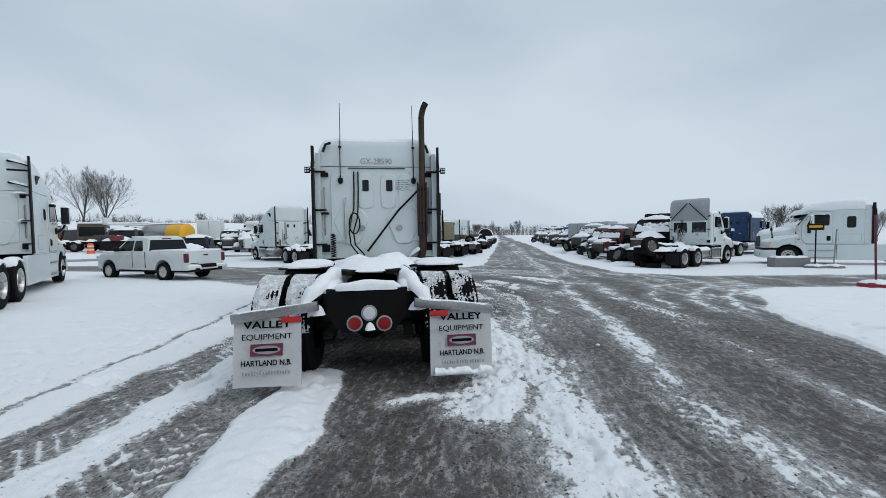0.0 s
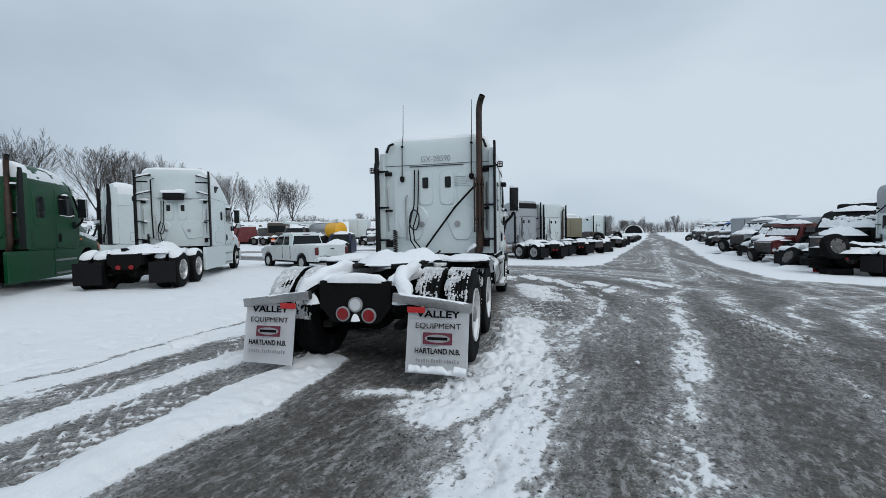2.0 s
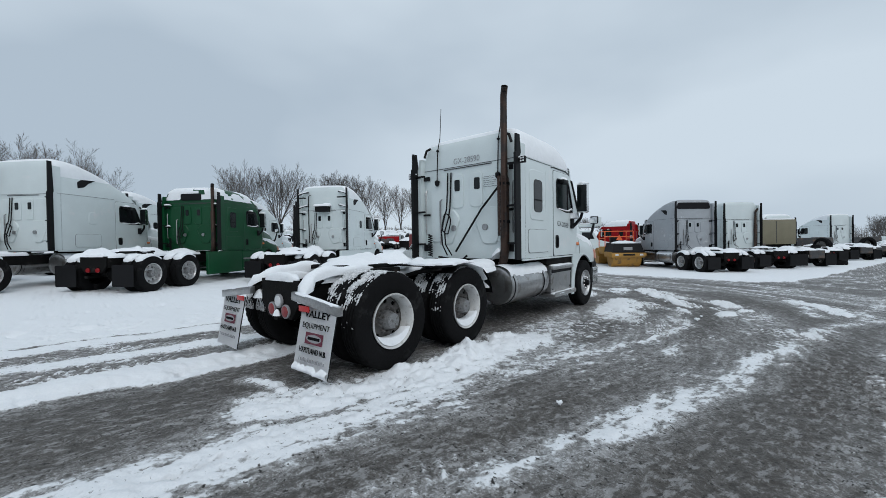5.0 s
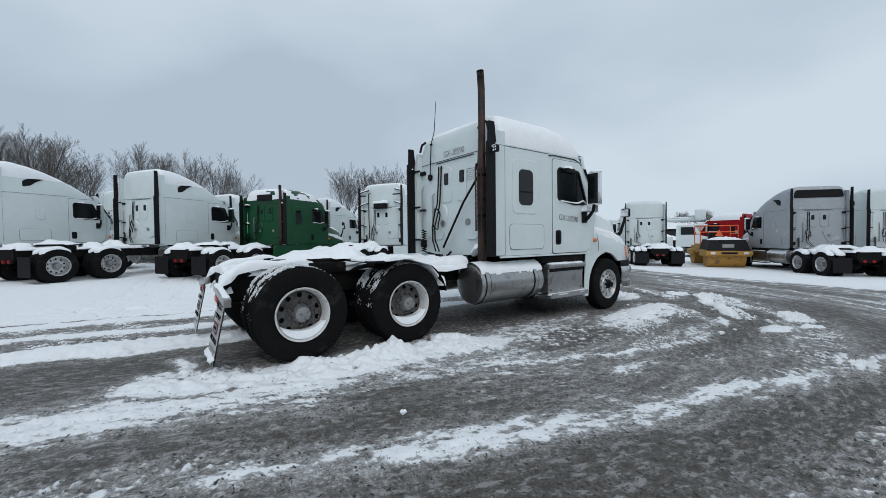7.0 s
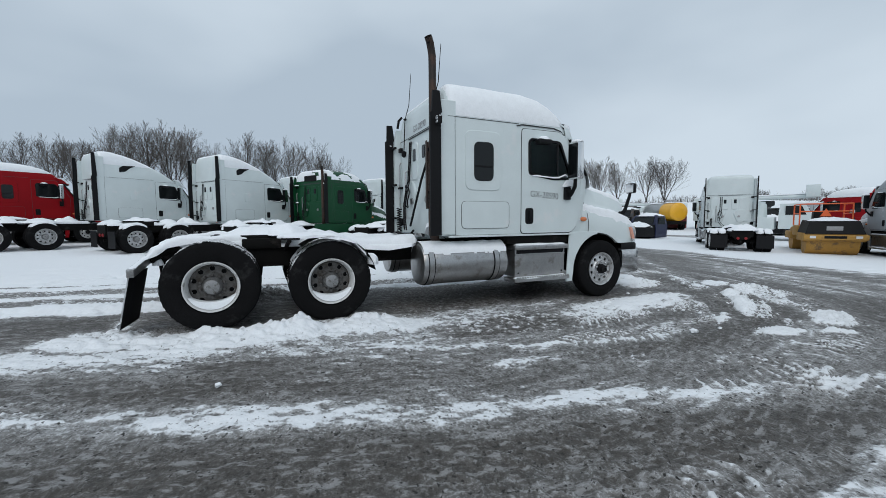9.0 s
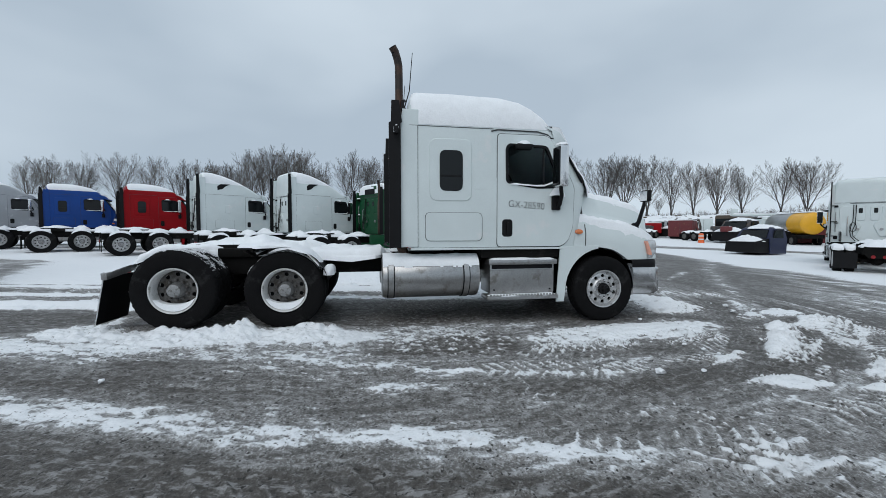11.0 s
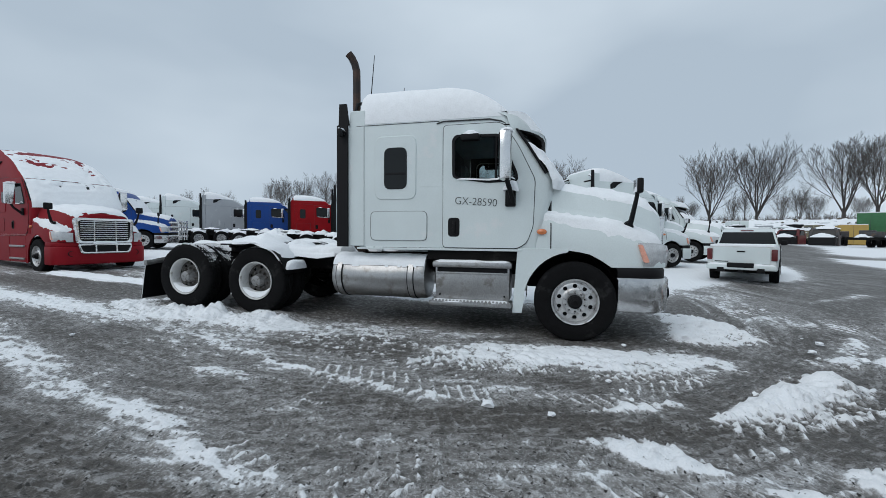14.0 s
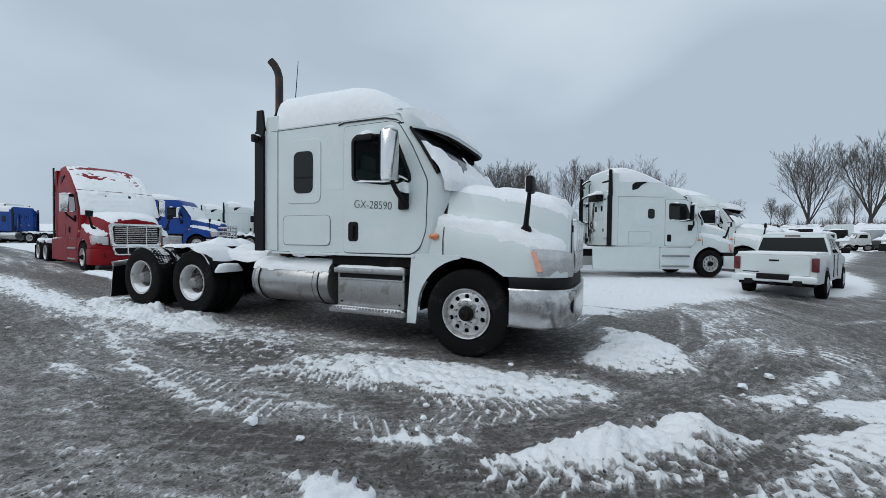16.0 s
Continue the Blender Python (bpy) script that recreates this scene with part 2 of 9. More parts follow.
def rounded(pts, r, seg=4):
    """A polygon of 2D points with rounded corners."""
    out = []
    n = len(pts)
    for i in range(n):
        p, a, b = Vector(pts[i]), Vector(pts[i - 1]), Vector(pts[(i + 1) % n])
        da, db = (a - p), (b - p)
        q = min(r, da.length * 0.45, db.length * 0.45)
        s, e = p + da.normalized() * q, p + db.normalized() * q
        for k in range(seg + 1):
            t = k / seg
            out.append((1 - t) ** 2 * s + 2 * t * (1 - t) * p + t * t * e)
    return out


def slab(bm, pts, lo, hi, axis="x", edge=0.0):
    """A flat piece from a 2D outline, thick from lo to hi along an axis; its hi edge is eased by edge."""
    def at(p, h):
        return (h, p[0], p[1]) if axis == "x" else (p[0], h, p[1]) if axis == "y" else (p[0], p[1], h)
    c = sum((Vector(p) for p in pts), Vector((0, 0))) / len(pts)
    if edge:
        inner = [Vector(p) + (c - Vector(p)).normalized() * edge for p in pts]
        s = 1 if hi > lo else -1
        return loft(bm, [[at(p, lo) for p in pts], [at(p, hi - s * min(edge, abs(hi - lo))) for p in pts], [at(p, hi) for p in inner]])
    return loft(bm, [[at(p, lo) for p in pts], [at(p, hi) for p in pts]])


def rect(y0, y1, z0, z1, r=0.0):
    pts = [(y0, z0), (y1, z0), (y1, z1), (y0, z1)]
    return rounded(pts, r) if r else pts


def snow_roll(bm, path, width, height, seed=0, sides=9):
    """A strip of lying snow along a path: flat below, lumpy and rounded above."""
    fine = []
    path = [Vector(p) for p in path]
    for a, b in zip(path, path[1:]):
        k = max(2, int((b - a).length / 0.07))
        fine += [a.lerp(b, i / k) for i in range(k)]
    fine.append(path[-1])
    rings = []
    for i, p in enumerate(fine):
        d = (fine[min(i + 1, len(fine) - 1)] - fine[max(i - 1, 0)])
        d.z = 0
        d.normalize()
        s = Vector((d.y, -d.x, 0))
        e = 0.35 if i in (0, len(fine) - 1) else 1.0
        w = width / 2 * e * (1 + 0.3 * noise.noise(Vector((p.x * 5 + seed, p.y * 5, p.z * 5))))
        h = height * e * (1 + 0.5 * noise.noise(Vector((p.x * 4, p.y * 4 + seed * 3, 7.0))))
        rings.append([p + s * (w * math.cos(math.pi * k / (sides - 1))) + Vector((0, 0, h * math.sin(math.pi * k / (sides - 1)) ** 0.6 - 0.006)) for k in range(sides)])
    return loft(bm, rings)


def snow_heap(bm, cx, cy, z, rx, ry, h, seed=0, n=14, rot=0.0):
    """A low lumpy heap of snow."""
    rings = []
    for i in range(n // 2):
        f = i / (n // 2 - 1)
        ring = []
        for k in range(n * 2):
            a = math.pi * k / n
            q = (1 - f) * (1 + 0.3 * noise.noise(Vector((math.cos(a) * 1.6 + seed, math.sin(a) * 1.6, seed * 1.7))))
            x, y = rx * q * math.cos(a), ry * q * math.sin(a)
            zz = h * (1 - (1 - f) ** 2) * (1 + 0.45 * noise.noise(Vector((x * 5 + seed, y * 5, 3.1)))) if i else -0.01
            ring.append((cx + x * math.cos(rot) - y * math.sin(rot), cy + x * math.sin(rot) + y * math.cos(rot), z + zz))
        rings.append(ring)
    return loft(bm, rings)


def lettering(name, text, size, m, mat, parent, bold=0.0, width=None):
    cu = bpy.data.curves.new(name, "FONT")
    cu.body, cu.size, cu.extrude, cu.offset = text, size, 0.0012, bold
    cu.align_x, cu.align_y = "CENTER", "CENTER"
    tmp = bpy.data.objects.new(name, cu)
    scene.collection.objects.link(tmp)
    me = bpy.data.meshes.new_from_object(tmp.evaluated_get(bpy.context.evaluated_depsgraph_get()))
    bpy.data.objects.remove(tmp)
    me.materials.clear()
    me.materials.append(mat)
    if width:
        xs = [v.co.x for v in me.vertices]
        k = width / (max(xs) - min(xs))
        for v in me.vertices:
            v.co.x *= k
    ob = new(name, me)
    ob.matrix_basis = m
    ob.parent = parent
    return ob


def ground_z(x, y):
    """The yard falls gently ahead and to the east, and rises a little to the west."""
    yy = np.clip(y, -25.0, 26.0)
    x = np.asarray(x, float)
    slope = np.clip((-x - 22.0) / 20.0, 0.0, 1.0)
    bank = np.clip((np.hypot(x - 1.0, y - 7.0) - 82.0) / 16.0, 0.0, 1.0) * np.clip((-x - 22.0) / 30.0, 0.0, 1.0)
    east = np.clip((x - 6.5) / 5.0, 0.0, 1.0)
    fall = 0.2 * east * east * (3 - 2 * east) * np.clip((46.0 - y) / 20.0, 0.0, 1.0)
    return -fall - 0.03 - 0.0165 * yy + 0.010 * np.clip(-x - 4.0, 0.0, 16.0) + 0.6 * slope * slope * (3 - 2 * slope) + 4.3 * bank * bank * (3 - 2 * bank)


# ---- ground: one sheet of packed snow, slush and wet gravel road ----
def lattice_noise(x, y, seed):
    xi, yi = np.floor(x).astype(np.int64), np.floor(y).astype(np.int64)
    fx, fy = x - xi, y - yi
    fx, fy = fx * fx * (3 - 2 * fx), fy * fy * (3 - 2 * fy)

    def h(a, b):
        k = (a * 374761393 + b * 668265263 + seed * 1442695041) & 0x7FFFFFFF
        k = ((k ^ (k >> 13)) * 1274126177) & 0x7FFFFFFF
        return ((k ^ (k >> 16)) & 0xFFFF) / 65535.0

    top = h(xi, yi) * (1 - fx) + h(xi + 1, yi) * fx
    low = h(xi, yi + 1) * (1 - fx) + h(xi + 1, yi + 1) * fx
    return top * (1 - fy) + low * fy


def fbm(x, y, seed, octaves=4, rough=0.5):
    total, amp, norm = np.zeros_like(x), 1.0, 0.0
    for o in range(octaves):
        total += amp * lattice_noise(x * 2 ** o + 17.3 * o, y * 2 ** o - 9.1 * o, seed + o)
        norm += amp
        amp *= rough
    return total / norm


def line_distance(x, y, path):
    best = np.full_like(x, 1e9)
    for (ax, ay), (bx, by) in zip(path, path[1:]):
        dx, dy = bx - ax, by - ay
        t = np.clip(((x - ax) * dx + (y - ay) * dy) / (dx * dx + dy * dy), 0, 1)
        best = np.minimum(best, np.hypot(x - ax - t * dx, y - ay - t * dy))
    return best


def soft(d, half, edge):
    return np.clip((half + edge - d) / (2 * edge), 0, 1)


def spacing(lo, hi, step, ends, grow=1.13):
    mid = list(np.arange(lo, hi, step))
    up, s, v = [], step, hi
    while v < ends:
        up.append(v)
        s *= grow
        v += s
    down, s, v = [], step, lo - step
    while v > -ends:
        down.append(v)
        s *= grow
        v -= s
    return np.array(down[::-1] + mid + up)


gx, gy = np.meshgrid(spacing(-4.6, 5.6, 0.02, 2500, 1.06), spacing(1.6, 15.2, 0.022, 2500, 1.06))
wx = gx + 0.35 * (fbm(gx * 1.3, gy * 1.3, 5) - 0.5)
wy = gy + 0.35 * (fbm(gx * 1.3, gy * 1.3, 8) - 0.5)
rag = fbm(gx * 4, gy * 4, 21, 4, 0.6) - 0.5
grit = fbm(gx * 14, gy * 14, 31, 3, 0.6) - 0.5

# how much snow lies: 1 deep, 0 bare wet road
cover = np.ones_like(gx)
left_edge = np.interp(gy, (-60, -8, 0, 6, 9, 12, 16, 22, 45, 94, 300), (-6.5, -2.5, -1.15, -1.3, -2.4, -4.5, -2.0, 2.3, 6.0, 13.6, 42))
right_edge = np.interp(gy, (-60, 0, 4.5, 6, 7.3, 9.5, 11.5, 17, 24, 50, 92, 300), (3.0, 5.2, 5.3, 5.7, 6.2, 7.7, 8.2, 7.4, 7.9, 11.8, 17.2, 46))
half = (right_edge - left_edge) / 2
centre = (right_edge + left_edge) / 2
road = np.clip((half - np.abs(wx - centre)) / 0.2 + 0.5, 0, 1)
for path, half_width, edge in (
    (((3, 13.5), (-4, 14.8), (-8, 17.4)), 2.7, 0.7),
    (((2, 17.5), (-4, 18.2), (-9, 19.4)), 2.8, 0.6),
    (((-31, 24.5), (-27, 30), (-22, 34.5), (-14, 37), (-4, 38.5)), 1.6, 0.4),
    (((4, 14.2), (12, 14.2), (22, 13.4), (60, 11.5)), 1.9, 0.6),
    (((2, 11), (-2.4, 12.8)), 1.5, 0.5),
    (((-5, 16.2), (-9, 18.3), (-13, 20.5), (-18, 21.6), (-26, 22.7), (-40, 27.8), (-61, 33), (-76, 38)), 2.0, 0.4),
    (((6.8, 10.6), (9.5, 12.8)), 0.9, 0.4),
    (((1.0, -1), (-3, -2.2), (-9.0, -6.2), (-12, -16)), 0.5, 0.8),
):
    road = np.maximum(road, soft(line_distance(wx, wy, path), half_width, edge))
cover = 1 - road
# old ruts and churned wheel tracks beside the road
for path, half_width, edge, value in (
    (((-3.85, -3), (-3.9, 3.4), (-4.05, 5.0), (-4.3, 8.0), (-5.4, 13)), 0.06, 0.05, 0.18),
    (((-3.2, -3), (-3.05, 3), (-3.0, 6), (-3.2, 9)), 0.36, 0.14, 0.3),
    (((-2.1, -3), (-2.0, 2.5), (-1.85, 5), (-1.9, 9)), 0.44, 0.16, 0.3),
    (((-1.62, -3), (-1.62, 2.2), (-1.56, 4.2)), 0.1, 0.06, 0.3),
    (((-3.6, -6), (-1.6, -1.2), (-1.0, 1.4)), 0.3, 0.25, 0.4),
):
    k = soft(line_distance(wx, wy, path), half_width, edge)
    cover = cover * (1 - k) + np.minimum(cover, value + 0.45 * rag + 0.9 * (fbm(gx * 9, gy * 4, 61, 3, 0.6) - 0.5) + 0.5 * (fbm(gx * 2, gy * 0.8, 62) - 0.5)) * k
# wheel-packed streaks of frost along the road
lean = gx - 0.14 * gy
turn_in = np.clip((7.5 - gx) / 3.5, 0, 1)
turn_in = turn_in * turn_in * (3 - 2 * turn_in)
# driving lines: straight along the road, bending round the truck's nose
ahead_y = np.maximum(gy - 7.0, 0)
drive_u = (np.hypot(gx + 4.0, ahead_y) - 0.14 * np.minimum(gy - 7.0, 0)) * turn_in + (gx + 4.0 - 0.14 * (gy - 7)) * (1 - turn_in) + 0.1 * (fbm(gx * 0.7, gy * 0.7, 12) - 0.5)
drive_v = np.where(gy < 7, gy, 7 + 6 * np.arctan2(ahead_y, gx + 4.0)) * turn_in + gy * (1 - turn_in)
streak = fbm(drive_u * 2.4, drive_v * 0.17, 44, 4, 0.55)
thin_streak = fbm(drive_u * 11, drive_v * 0.8, 46, 4, 0.6)
patchy = fbm(gx * 0.8, gy * 0.45, 47, 3)
frost = np.clip(0.21 - 0.16 * np.exp(-((gx - 4.4) ** 2 + (gy - 3.2) ** 2) / 7.0) + 0.13 * np.exp(-((gx - 2.7) ** 2 + (gy - 8.6) ** 2) / 9.0) + 0.1 * np.exp(-((gx - 0.9) ** 2 + (gy - 12.2) ** 2) / 6.0) + 2.0 * (streak - 0.5) + 0.4 * (patchy - 0.5) + 1.3 * (thin_streak - 0.5), 0, 0.47)
cover = np.maximum(cover, frost)
# brown bare wheel lines
bare = np.clip(0.55 + 2.2 * (streak - 0.5), 0, 1) * soft(line_distance(wx, wy, ((-5, 16.2), (-13, 20.5), (-26, 22.7), (-40, 27.8), (-61, 33), (-76, 38))), 1.6, 0.8)


def wear_bare(path, half_width, edge):
    return np.maximum(bare, soft(line_distance(wx, wy, path), half_width, edge))


bare = wear_bare(((-0.75, -3), (-0.7, 2), (-0.75, 4.4)), 0.2, 0.2)
bare = wear_bare(((0.3, -3), (0.3, 2), (0.1, 4.2)), 0.12, 0.15)
bare = wear_bare(((1.6, -3), (1.9, 4), (2.4, 9)), 0.25, 0.25)
bare = wear_bare(((2.9, -3), (3.1, 3), (3.5, 7.5), (3.9, 10)), 0.5, 0.3)
bare = wear_bare(((4.4, -2), (4.6, 5), (5.0, 9), (5.8, 14)), 0.55, 0.3)
bare = wear_bare(((3.5, -3), (3.9, 2.6), (4.3, 6)), 0.6, 0.5)
bare = wear_bare(((-0.95, 5.2), (-1.35, 8.5), (-1.7, 11.2)), 0.95, 0.3)
bare = wear_bare(((-0.2, -3), (-0.25, 2.6), (-0.5, 5.2)), 0.55, 0.35)
bare = wear_bare(((1.2, 7.6), (0.9, 9.2), (1.0, 11)), 0.2, 0.2)
bare = wear_bare(((2.2, 7.0), (2.25, 9.0), (1.8, 11.3), (0.7, 13.3), (-2, 15.2)), 0.22, 0.15)
bare = wear_bare(((4.2, 6), (4.0, 10), (3.0, 13), (1, 15.6)), 0.5, 0.3)
bare = wear_bare(((-1.0, 12.0), (-0.4, 13.1), (-2.6, 14.4)), 0.3, 0.3)
bare = wear_bare(((1.6, 12.6), (0.8, 13.4), (-0.2, 13.9)), 0.2, 0.08)
cover *= 1 - np.clip(0.8 + 0.9 * (thin_streak - 0.5), 0.35, 0.92) * bare
# streaks of snow left between the wheel lines
grain = fbm(drive_u * 20, drive_v * 7, 57, 4, 0.7) - 0.5
combed = fbm(drive_u * 9, drive_v * 0.55, 58, 4, 0.6) - 0.5


def lay_streak(path, half_width, edge, value, blotch=0.4):
    k = soft(line_distance(wx, wy, path), half_width, edge)
    uneven = blotch * (rag + 1.7 * grit) + (0.75 - blotch) * (1.6 * grain + 1.4 * combed) + 0.2 * (thin_streak - 0.5)
    return np.maximum(cover, np.clip(k * (value + uneven * (value < 0.99)), 0, 1))


cover = lay_streak(((-1.25, -3), (-1.3, 1.6), (-1.3, 2.2), (-1.2, 3.0), (-1.32, 4.2)), 0.2, 0.05, 1.0)
cover = lay_streak(((0.7, -4), (1.0, 2.2), (0.98, 3.5), (1.0, 4.4), (0.8, 5.2)), 0.4, 0.36, 0.84, 0.2)
cover = lay_streak(((1.9, -4), (2.2, 3.6), (2.5, 4.8), (2.83, 6.5), (3.1, 8.0), (3.22, 9.4), (3.4, 10.9)), 0.12, 0.34, 0.92, 0.1)
cover = lay_streak(((3.4, 10.9), (3.8, 12.2), (4.7, 19), (6.4, 34), (11, 64)), 0.14, 0.22, 0.6)
cover = lay_streak(((3.4, -2), (3.6, 3.1), (3.85, 5), (4.1, 8.6), (5.0, 16)), 0.1, 0.22, 0.55, 0.1)
cover = lay_streak(((4.35, 6.6), (4.3, 8.4), (4.35, 10.2), (4.8, 12.5)), 0.2, 0.35, 0.62, 0.1)
cover = lay_streak(((1.7, 6.0), (2.1, 7.6), (2.5, 9.2), (2.6, 10.6), (2.4, 11.6)), 0.3, 0.5, 0.42, 0.1)
cover = lay_streak(((1.4, 6.4), (1.66, 7.6), (1.8, 8.8), (1.84, 9.5), (1.72, 10.4)), 0.07, 0.1, 0.8)
cover = lay_streak(((1.72, 10.4), (1.5, 11.1), (1.3, 11.6)), 0.05, 0.1, 0.5)
cover = lay_streak(((0.3, 3.4), (0.72, 4.5), (0.7, 5.6), (0.5, 7.2)), 0.34, 0.2, 0.85)
cover = lay_streak(((-0.6, 3.55), (0.5, 3.6)), 0.1, 0.1, 0.8)
cover = lay_streak(((-0.7, 13.5), (-1.3, 14.1), (-2.4, 14.5)), 0.2, 0.2, 0.6)
cover = lay_streak(((3.4, 12.5), (2.6, 15.5), (0, 18.2), (-6, 20.5)), 0.14, 0.2, 0.6)
cover = lay_streak(((5.9, 7.4), (6.7, 9.2), (8.2, 10.9), (10.5, 12.0)), 0.1, 0.16, 0.8)
cover = lay_streak(((5.3, 7.6), (6.0, 9.4), (7.4, 11.2), (9.8, 12.5)), 0.12, 0.2, 0.7)
cover = lay_streak(((4.8, 8.0), (5.2, 9.6), (6.4, 11.6), (8.8, 13.0)), 0.14, 0.24, 0.6)
cover = lay_streak(((4.0, 17.0), (6.5, 13.6), (9.5, 13.0)), 0.2, 0.3, 0.5)
cover = lay_streak(((-3.0, 15.2), (-8, 18.4), (-18, 25.6)), 0.2, 0.3, 0.5)
cover = lay_streak(((1.0, 16.5), (-6, 19.6), (-20, 28)), 0.2, 0.35, 0.55)
cover = lay_streak(((4.8, 18), (6.5, 30), (11, 62)), 0.3, 0.3, 0.5)

# thicker patches left standing between the wheel tracks: outline, depth, raggedness, speckle
frayed_x = gx + 0.16 * (fbm(gx * 3.5, gy * 3.5, 101, 3, 0.6) - 0.5) + 0.07 * (fbm(gx * 13, gy * 13, 103, 3, 0.65) - 0.5)
frayed_y = gy + 0.16 * (fbm(gx * 3.5, gy * 3.5, 105, 3, 0.6) - 0.5) + 0.07 * (fbm(gx * 13, gy * 13, 107, 3, 0.65) - 0.5)
drift = np.zeros_like(gx)


def lay_patch(outline, depth, edge=0.05, value=1.0):
    """Snow inside a closed outline, deepest a hand's width from its rim."""
    ring = list(outline) + [outline[0]]
    d = line_distance(frayed_x, frayed_y, ring)
    inside = np.zeros(gx.shape, bool)
    for (ax, ay), (bx, by) in zip(ring, ring[1:]):
        if ay != by:
            inside ^= ((ay > frayed_y) != (by > frayed_y)) & (frayed_x < (bx - ax) * (frayed_y - ay) / (by - ay) + ax)
    d = np.where(inside, d, -d)
    k = np.clip(d / (2 * edge) + 0.5, 0, 1)
    lump = np.clip(d / 0.16, 0, 1)
    drift[:] = np.maximum(drift, 0.5 * depth * lump * (2 - lump) * (1 + 0.6 * rag + 0.25 * grit))
    return np.maximum(cover, k * np.clip(value + (0.9 * rag + 0.9 * grit) * (value < 0.99), 0, 1))


cover = lay_patch(((-1.62, -3), (-1.6, 1.6), (-1.72, 3.2), (-1.6, 4.2), (-1.25, 4.1), (-1.06, 2.9), (-1.16, 2.2), (-1.28, 1.6), (-1.1, -3)), 0.12, 0.03)
cover = lay_patch(((1.2, 9.2), (1.12, 10.4), (0.75, 11.45), (0.5, 11.86), (-0.05, 12.52), (-0.45, 12.7), (-0.7, 12.2), (-0.3, 11.4), (-0.2, 10.6), (0.05, 9.75), (0.6, 9.3)), 0.015, 0.2, 0.68)
cover = lay_patch(((0.55, 10.0), (0.5, 11.1), (0.1, 11.9), (-0.35, 12.4), (-0.5, 12.0), (-0.2, 11.2), (0.05, 10.3)), 0.02, 0.16, 0.86)
cover = lay_patch(((-3.3, 12.0), (-3.1, 12.6), (-2.1, 13.15), (-1.55, 13.3), (-1.0, 12.8), (-1.1, 12.05), (-2.1, 12.2)), 0.05, 0.12, 0.9)
cover = lay_patch(((1.45, 11.9), (0.97, 12.25), (0.15, 13.0), (0.0, 13.35), (0.02, 13.6), (0.35, 13.45), (0.8, 13.0), (1.2, 12.45)), 0.085, 0.035)
cover = lay_patch(((1.45, 11.95), (0.8, 13.0), (0.1, 13.6), (0.5, 13.5), (0.95, 13.12), (1.3, 12.68), (1.52, 12.15)), 0.02, 0.05, 0.8)
cover = lay_patch(((2.12, 11.02), (1.96, 11.28), (1.96, 11.6), (2.1, 11.92), (2.24, 11.8), (2.3, 11.5), (2.22, 11.2)), 0.06, 0.06, 0.95)
cover = lay_patch(((1.9, 12.5), (1.6, 12.85), (1.35, 13.5), (1.5, 13.9), (1.9, 13.4), (2.2, 12.7)), 0.07, 0.05)
cover = lay_patch(((2.26, 12.0), (2.12, 12.2), (2.15, 12.45), (2.36, 12.7), (2.42, 12.3)), 0.05, 0.05)
cover = lay_patch(((1.58, 11.05), (1.38, 11.3), (1.12, 11.85), (1.2, 11.9), (1.48, 11.45)), 0.03, 0.04, 0.95)
cover = lay_patch(((0.55, 13.45), (-0.27, 13.9), (-0.75, 14.45), (-0.5, 15.0), (0.3, 14.6), (0.9, 13.75), (0.95, 13.3)), 0.035, 0.1, 0.78)
cover = lay_patch(((-0.2, 13.85), (-0.7, 14.4), (-0.4, 14.6), (0.1, 14.05)), 0.06, 0.05)
cover = lay_patch(((-1.2, 14.2), (-1.7, 14.75), (-1.2, 15.0), (-0.75, 14.4), (-0.8, 14.1)), 0.035, 0.07, 0.85)
cover = lay_patch(((-0.9, 13.5), (-1.25, 13.95), (-0.95, 14.0), (-0.75, 13.85)), 0.04, 0.05, 0.9)
cover = lay_patch(((-6.0, 15.5), (-8.2, 17.4), (-8.3, 17.8), (-6.4, 15.9)), 0.04, 0.1, 0.9)
cover = lay_patch(((3.6, 12.6), (3.3, 13.6), (2.6, 14.9), (2.9, 15.2), (3.7, 14.0), (3.9, 12.9)), 0.03, 0.12, 0.75)


def tread_mark(path, half_width, pitch, slant):
    """Lug pattern of a tyre that rolled along a path: 0..1, and where it lies."""
    best, along_way, across, run = np.full_like(gx, 1e9), np.zeros_like(gx), np.zeros_like(gx), 0.0
    for (ax, ay), (bx, by) in zip(path, path[1:]):
        dx, dy = bx - ax, by - ay
        length = math.hypot(dx, dy)
        t = ((gx - ax) * dx + (gy - ay) * dy) / (length * length)
        tc = np.clip(t, 0, 1)
        d = np.hypot(gx - ax - tc * dx, gy - ay - tc * dy)
        near_it = d < best
        best = np.where(near_it, d, best)
        along_way = np.where(near_it, run + tc * length, along_way)
        across = np.where(near_it, ((gx - ax) * dy - (gy - ay) * dx) / length, across)
        run += length
    phase = (along_way + slant * np.abs(across) + 0.045 * rag + 0.02 * grit) / pitch
    bar = np.abs((phase % 1.0) - 0.5) * 2
    ridge = np.clip((bar - 0.7) / 0.2, 0, 1)
    rib = np.clip((np.abs(((across / (half_width * 0.66)) % 1.0) - 0.5) * 2 - 0.86) / 0.1, 0, 1)
    return np.maximum(ridge, 0.5 * rib) * np.clip(2.6 * fbm(gx * 2.2, gy * 2.2, 66, 3, 0.6) - 0.5, 0.1, 1.2), soft(best, half_width, 0.04)


press = np.zeros_like(gx)


